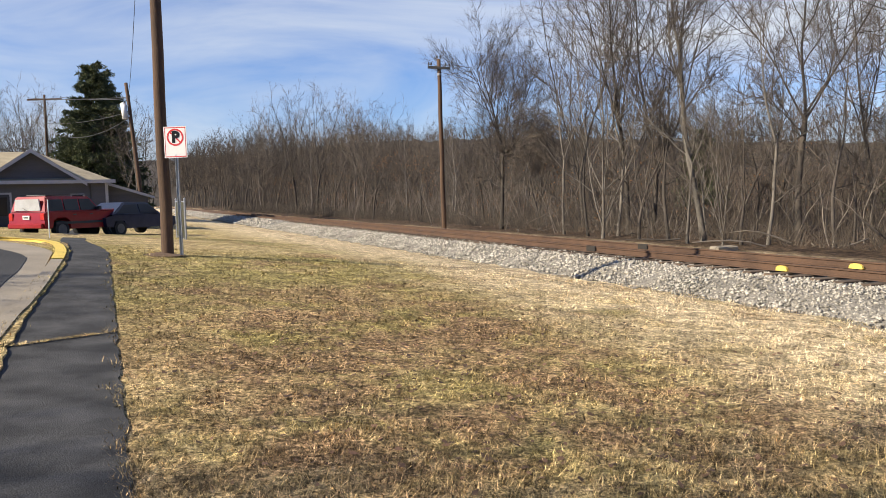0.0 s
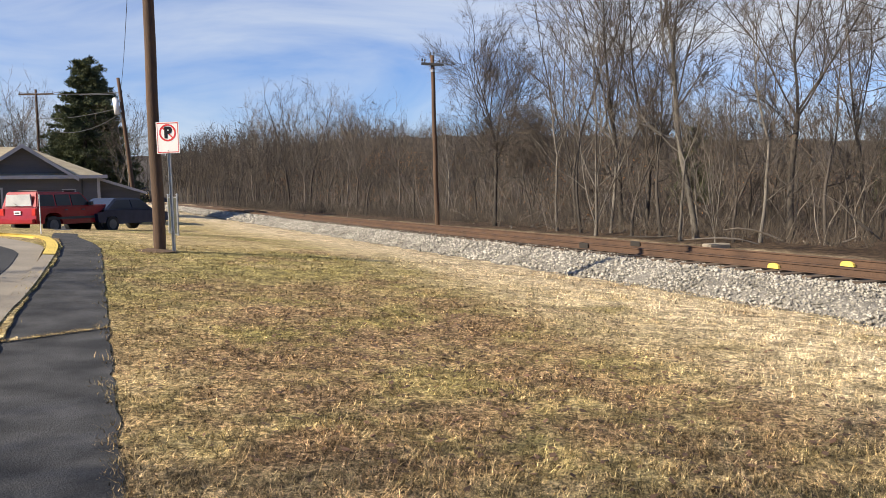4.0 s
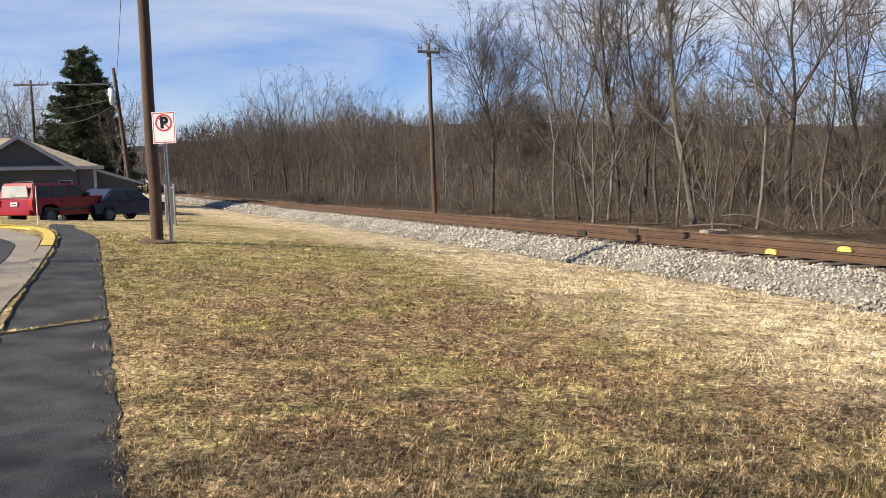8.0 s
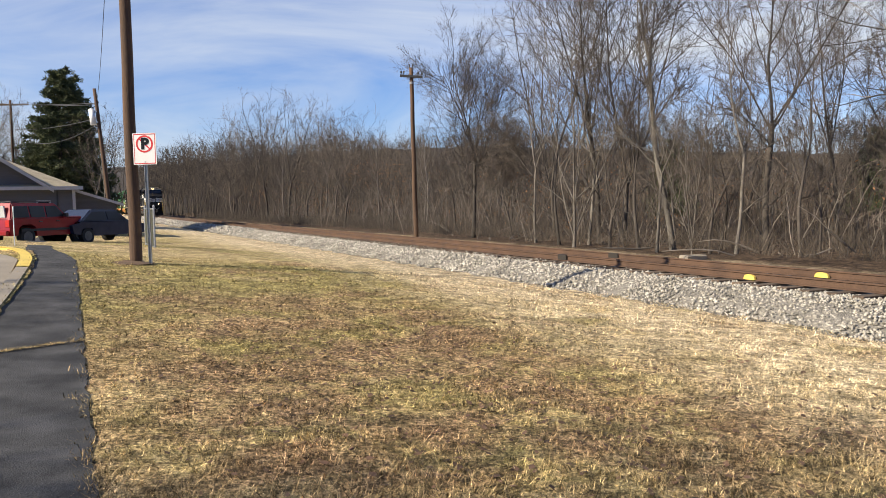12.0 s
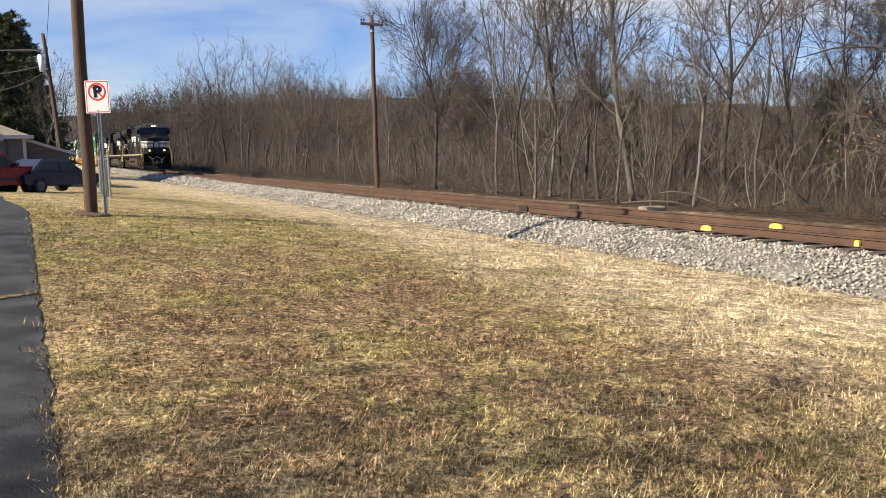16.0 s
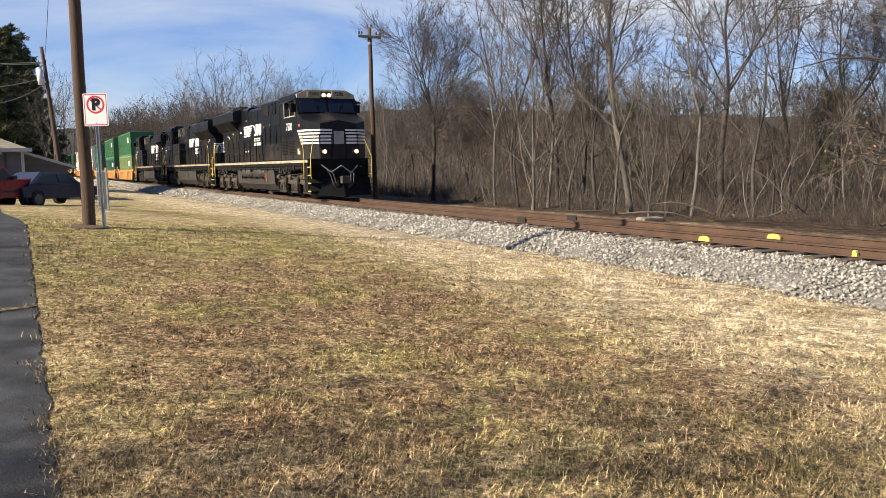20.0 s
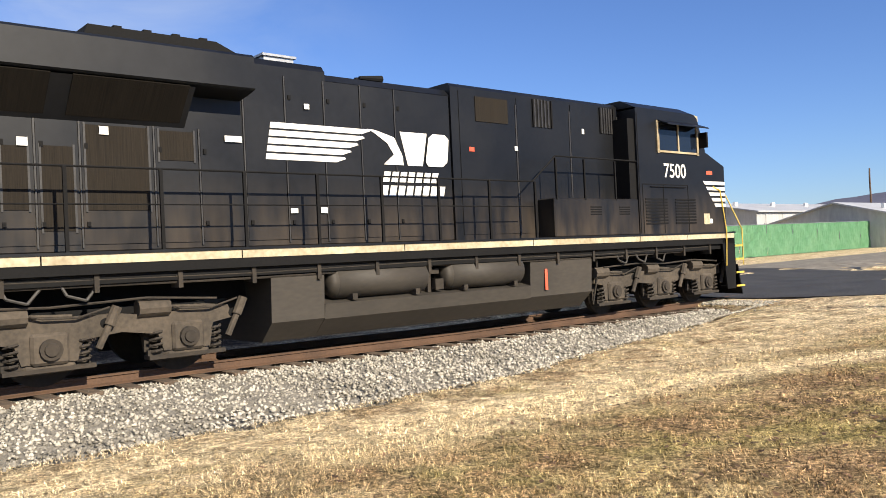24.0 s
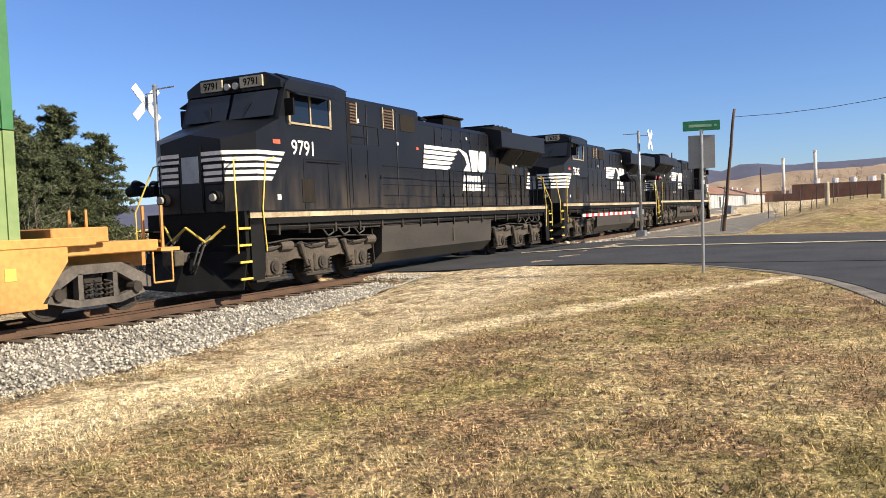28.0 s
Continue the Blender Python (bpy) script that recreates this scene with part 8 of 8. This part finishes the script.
def shed(s0, s1, q0, q1, wall, ridge, wall_mat, roof_mat, label, doors=0):
    """A long building along the track, its roof ridge along it."""
    yaw = math.degrees(math.atan2(UY, UX))
    e = thing("shed", label, "building", on_ground((s0 + s1) / 2, q0, yaw), group="sheds beyond the crossing")
    L, D = (s1 - s0) / 2, q0 - q1
    part("wall", boxes((-L, L, 0, 0.2, -0.5, wall), (-L, L, D - 0.2, D, -0.5, wall), (-L, -L + 0.2, 0.2, D - 0.2, -0.5, wall), (L - 0.2, L, 0.2, D - 0.2, -0.5, wall)), wall_mat, e)
    for x in (-L, L - 0.2):
        part("gable", prism_x([(0.0, wall), (D, wall), (D / 2, ridge)], x, x + 0.2), wall_mat, e)
    part("roof", prism_x([(-0.4, wall - 0.1), (D / 2, ridge), (D / 2, ridge + 0.15), (-0.4, wall + 0.05)], -L - 0.3, L + 0.3), roof_mat, e)
    part("roof", prism_x([(D + 0.4, wall - 0.1), (D / 2, ridge), (D / 2, ridge + 0.15), (D + 0.4, wall + 0.05)], -L - 0.3, L + 0.3), roof_mat, e)
    n = int((s1 - s0) / 4)
    for i in range(n):
        x = -L + 2 + i * (2 * L - 4) / max(1, n - 1)
        part("wall_rib", boxes((x, x + 0.08, -0.04, 0.0, 0, wall - 0.1)), wall_mat, e)
    for i in range(doors):
        x = -L + 3 + i * (2 * L - 6) / max(1, doors)
        part("door", boxes((x, x + 1.4, -0.06, -0.001, 0, 2.1)), M_DARK, e)
    for i in range(max(2, n // 3)):
        part("roof_vent", rod(bmesh.new(), (-L + 4 + i * 9, D * 0.3, wall + (ridge - wall) * 0.6), (-L + 4 + i * 9, D * 0.3, wall + (ridge - wall) * 0.6 + 0.6), 0.3, n=10), M_WHITE, e)
    return e


shed(76, 108, -13, -27, 2.2, 4.0, M_SHEDWHITE, M_GREYROOF, "long white shed with a grey metal roof", 0)
shed(88, 128, -34, -50, 4.2, 5.6, M_SHEDWHITE, M_GREYROOF, "large white warehouse with a pale roof", 0)
shed(112, 126, -11.5, -20, 2.4, 4.6, M_SIDING, M_PLASTIC, "dark gabled shed beside the track", 1)
shed(130, 205, -10.5, -24, 2.7, 4.8, M_SHEDWHITE, M_RUSTROOF, "long white shed with a rusty tin roof", 2)
shed(215, 260, -11, -24, 2.7, 4.5, M_SHEDWHITE, M_RUSTROOF, "far white shed with a rusty roof", 0)

# plant and stacks far off
for az, d, h, r in ((153.75, 300, 15.5, 0.5), (155.62, 310, 18.0, 0.55)):
    e = thing("chimney_stack", "pale tapering factory chimney far off", "chimney", pose(d * math.sin(radians(az)), d * math.cos(radians(az)), 0))
    part("shaft", rod(bmesh.new(), (0, 0, -1), (0, 0, h), r * 1.15, r, n=14), M_STACK, e, "", True)
    part("rim", rod(bmesh.new(), (0, 0, h), (0, 0, h + 0.6), r * 1.1, n=14), M_STACK, e)
for az, d, w, h, m in ((149.5, 330, 60, 5.6, M_RUSTFIELD), (158, 300, 50, 4.2, M_RUSTFIELD), (157.5, 220, 24, 5.5, M_RUSTFIELD)):
    e = thing("factory_hall", "low red-brown factory hall far off", "building", pose(d * math.sin(radians(az)), d * math.cos(radians(az)), 0, 0, 0, -az))
    part("hall", boxes((-w / 2, w / 2, -10, 10, -1, h)), m, e)
    for i in range(5):
        part("roof_vent", rod(bmesh.new(), (-w / 2 + 5 + i * w / 6, 0, h), (-w / 2 + 5 + i * w / 6, 0, h + 1.3), 0.8, n=10), M_WHITE, e)
for az, d in ((156.25, 52), (159.4, 50)):
    e = thing("bollard", "pale yellow steel bollard on the bank", "bollard", polar(az, d))
    part("post", rod(rod(bmesh.new(), (0, 0, -0.2), (0, 0, 1.25), 0.13, n=12), (0, 0, 1.25), (0, 0, 1.33), 0.13, 0.05, n=12), M_CREAM, e)
for i in range(9):
    e = thing("fence_post", "thin dark steel fence post on the bank", "post", polar(152.8 + i * 0.95, 64), group="fence posts on the bank")
    part("post", rod(bmesh.new(), (0, 0, -0.2), (0, 0, 1.5), 0.03, n=8), M_PLASTIC, e)
for az, d, k, size in ((153.2, 60, 4, 0.17), (153.9, 62, 2, 0.20), (154.6, 61, 4, 0.19), (155.3, 64, 5, 0.21), (156.8, 66, 4, 0.18), (157.7, 63, 2, 0.19)):
    tree_of(THIN[k], polar(az, d, az * 31) @ Matrix.Scale(size, 4), "dark leafless shrub on the grassy bank", "bare_shrub", "shrub", "shrubs on the bank")

# white road sign seen under the gate
wx, wy = 44 * math.sin(radians(120.1)), 44 * math.cos(radians(120.1))
ws = thing("white_road_sign", "white road sign with a dark symbol in a ring", "road sign", pose(wx, wy, ground_z(wx, wy), 0, 0, -120.1))
part("post", rod(bmesh.new(), (0, 0, -0.2), (0, 0, 2.2), 0.03, n=8), M_GALV, ws)
part("plate", boxes((-0.3, 0.3, -0.02, -0.012, 2.1, 2.9)), M_WHITE, ws)
part("symbol", boxes((-0.16, 0.16, -0.026, -0.02, 2.42, 2.58)), M_DARK, ws)


# ---- hills on the horizon ----
def ridge(name, dist, az0, az1, heights, material, label, rough):
    n = 160
    verts, faces = [], []
    for i in range(n + 1):
        az = az0 + (az1 - az0) * i / n
        x = (az - heights[0][0])
        h = heights[-1][1]
        for (a, ha), (b, hb) in zip(heights, heights[1:]):
            if a <= az <= b:
                t = (az - a) / (b - a)
                h = ha + (hb - ha) * t * t * (3 - 2 * t)
        if az < heights[0][0]:
            h = heights[0][1]
        h = 1.16 * dist * math.tan(radians(max(0.05, h))) * (1 + rough * noise.noise((az * 0.8, dist, 0)) + rough * 0.5 * noise.noise((az * 3.1, dist, 4)))
        for k, (dd, hh) in enumerate(((0.0, 0.0), (0.10, 0.35), (0.2, 0.7), (0.3, 1.0), (0.6, 0.0))):
            d = dist * (0.85 + dd)
            z = h * hh * (0.92 + 0.16 * noise.noise((az * 1.7, k * 3.0, 1))) if 0 < hh < 1 else h * hh
            verts.append((d * math.sin(radians(az)), d * math.cos(radians(az)), z - 2))
    for i in range(n):
        for k in range(4):
            a = i * 5 + k
            faces.append((a, a + 1, a + 6, a + 5))
    ob = new(name, mesh_of(name, verts, faces, material, True))
    return tagged(ob, label, "hill", kind="structure")


ridge("backdrop_mountain", 2600, 60, 240, [(60, 1.2), (110, 1.6), (125, 1.8), (131, 2.0), (137, 2.6), (140, 3.0), (143.6, 2.78), (145.5, 3.17), (147.8, 2.6), (149.9, 2.2), (151.3, 2.6), (154.3, 2.4), (158, 2.45), (164, 2.6), (175, 2.8), (240, 1.5)], M_HILL, "wooded mountain ridge on the horizon, blue-grey haze in its colour", 0.05)
M_WOODHILL = material("bare_wooded_hill", (0.016, 0.013, 0.011), (0.062, 0.049, 0.039), 1.0, scale=0.03, fine=0.5, stretch=(1, 1, 0.15), bump=0)
ridge("backdrop_woods", 330, -60, 75, [(-60, 2.0), (-40, 2.6), (-22, 3.0), (-14, 3.5), (-5, 4.2), (3, 4.3), (12, 4.0), (20, 3.5), (30, 3.0), (45, 2.4), (75, 1.2)], M_WOODHILL, "brown hill covered with bare woods behind the trees", 0.05)
ridge("backdrop_hill", 800, 143, 240, [(143, 0.2), (147, 1.0), (150, 1.75), (155, 2.15), (162, 2.2), (172, 2.3), (240, 1.2)], M_FIELD, "tan and brown hillside in the middle distance", 0.08)


def motions():
    """The train's way along its track."""
    for ob, back, turn, high in MOVERS:
        rows = []
        for t in TIMES:
            s = train_s(t) - back
            rows.append((t, pose(*on_track(s, 0, high), 0, 0, track_yaw(s) + turn)))
        walk(ob, rows)


motions()
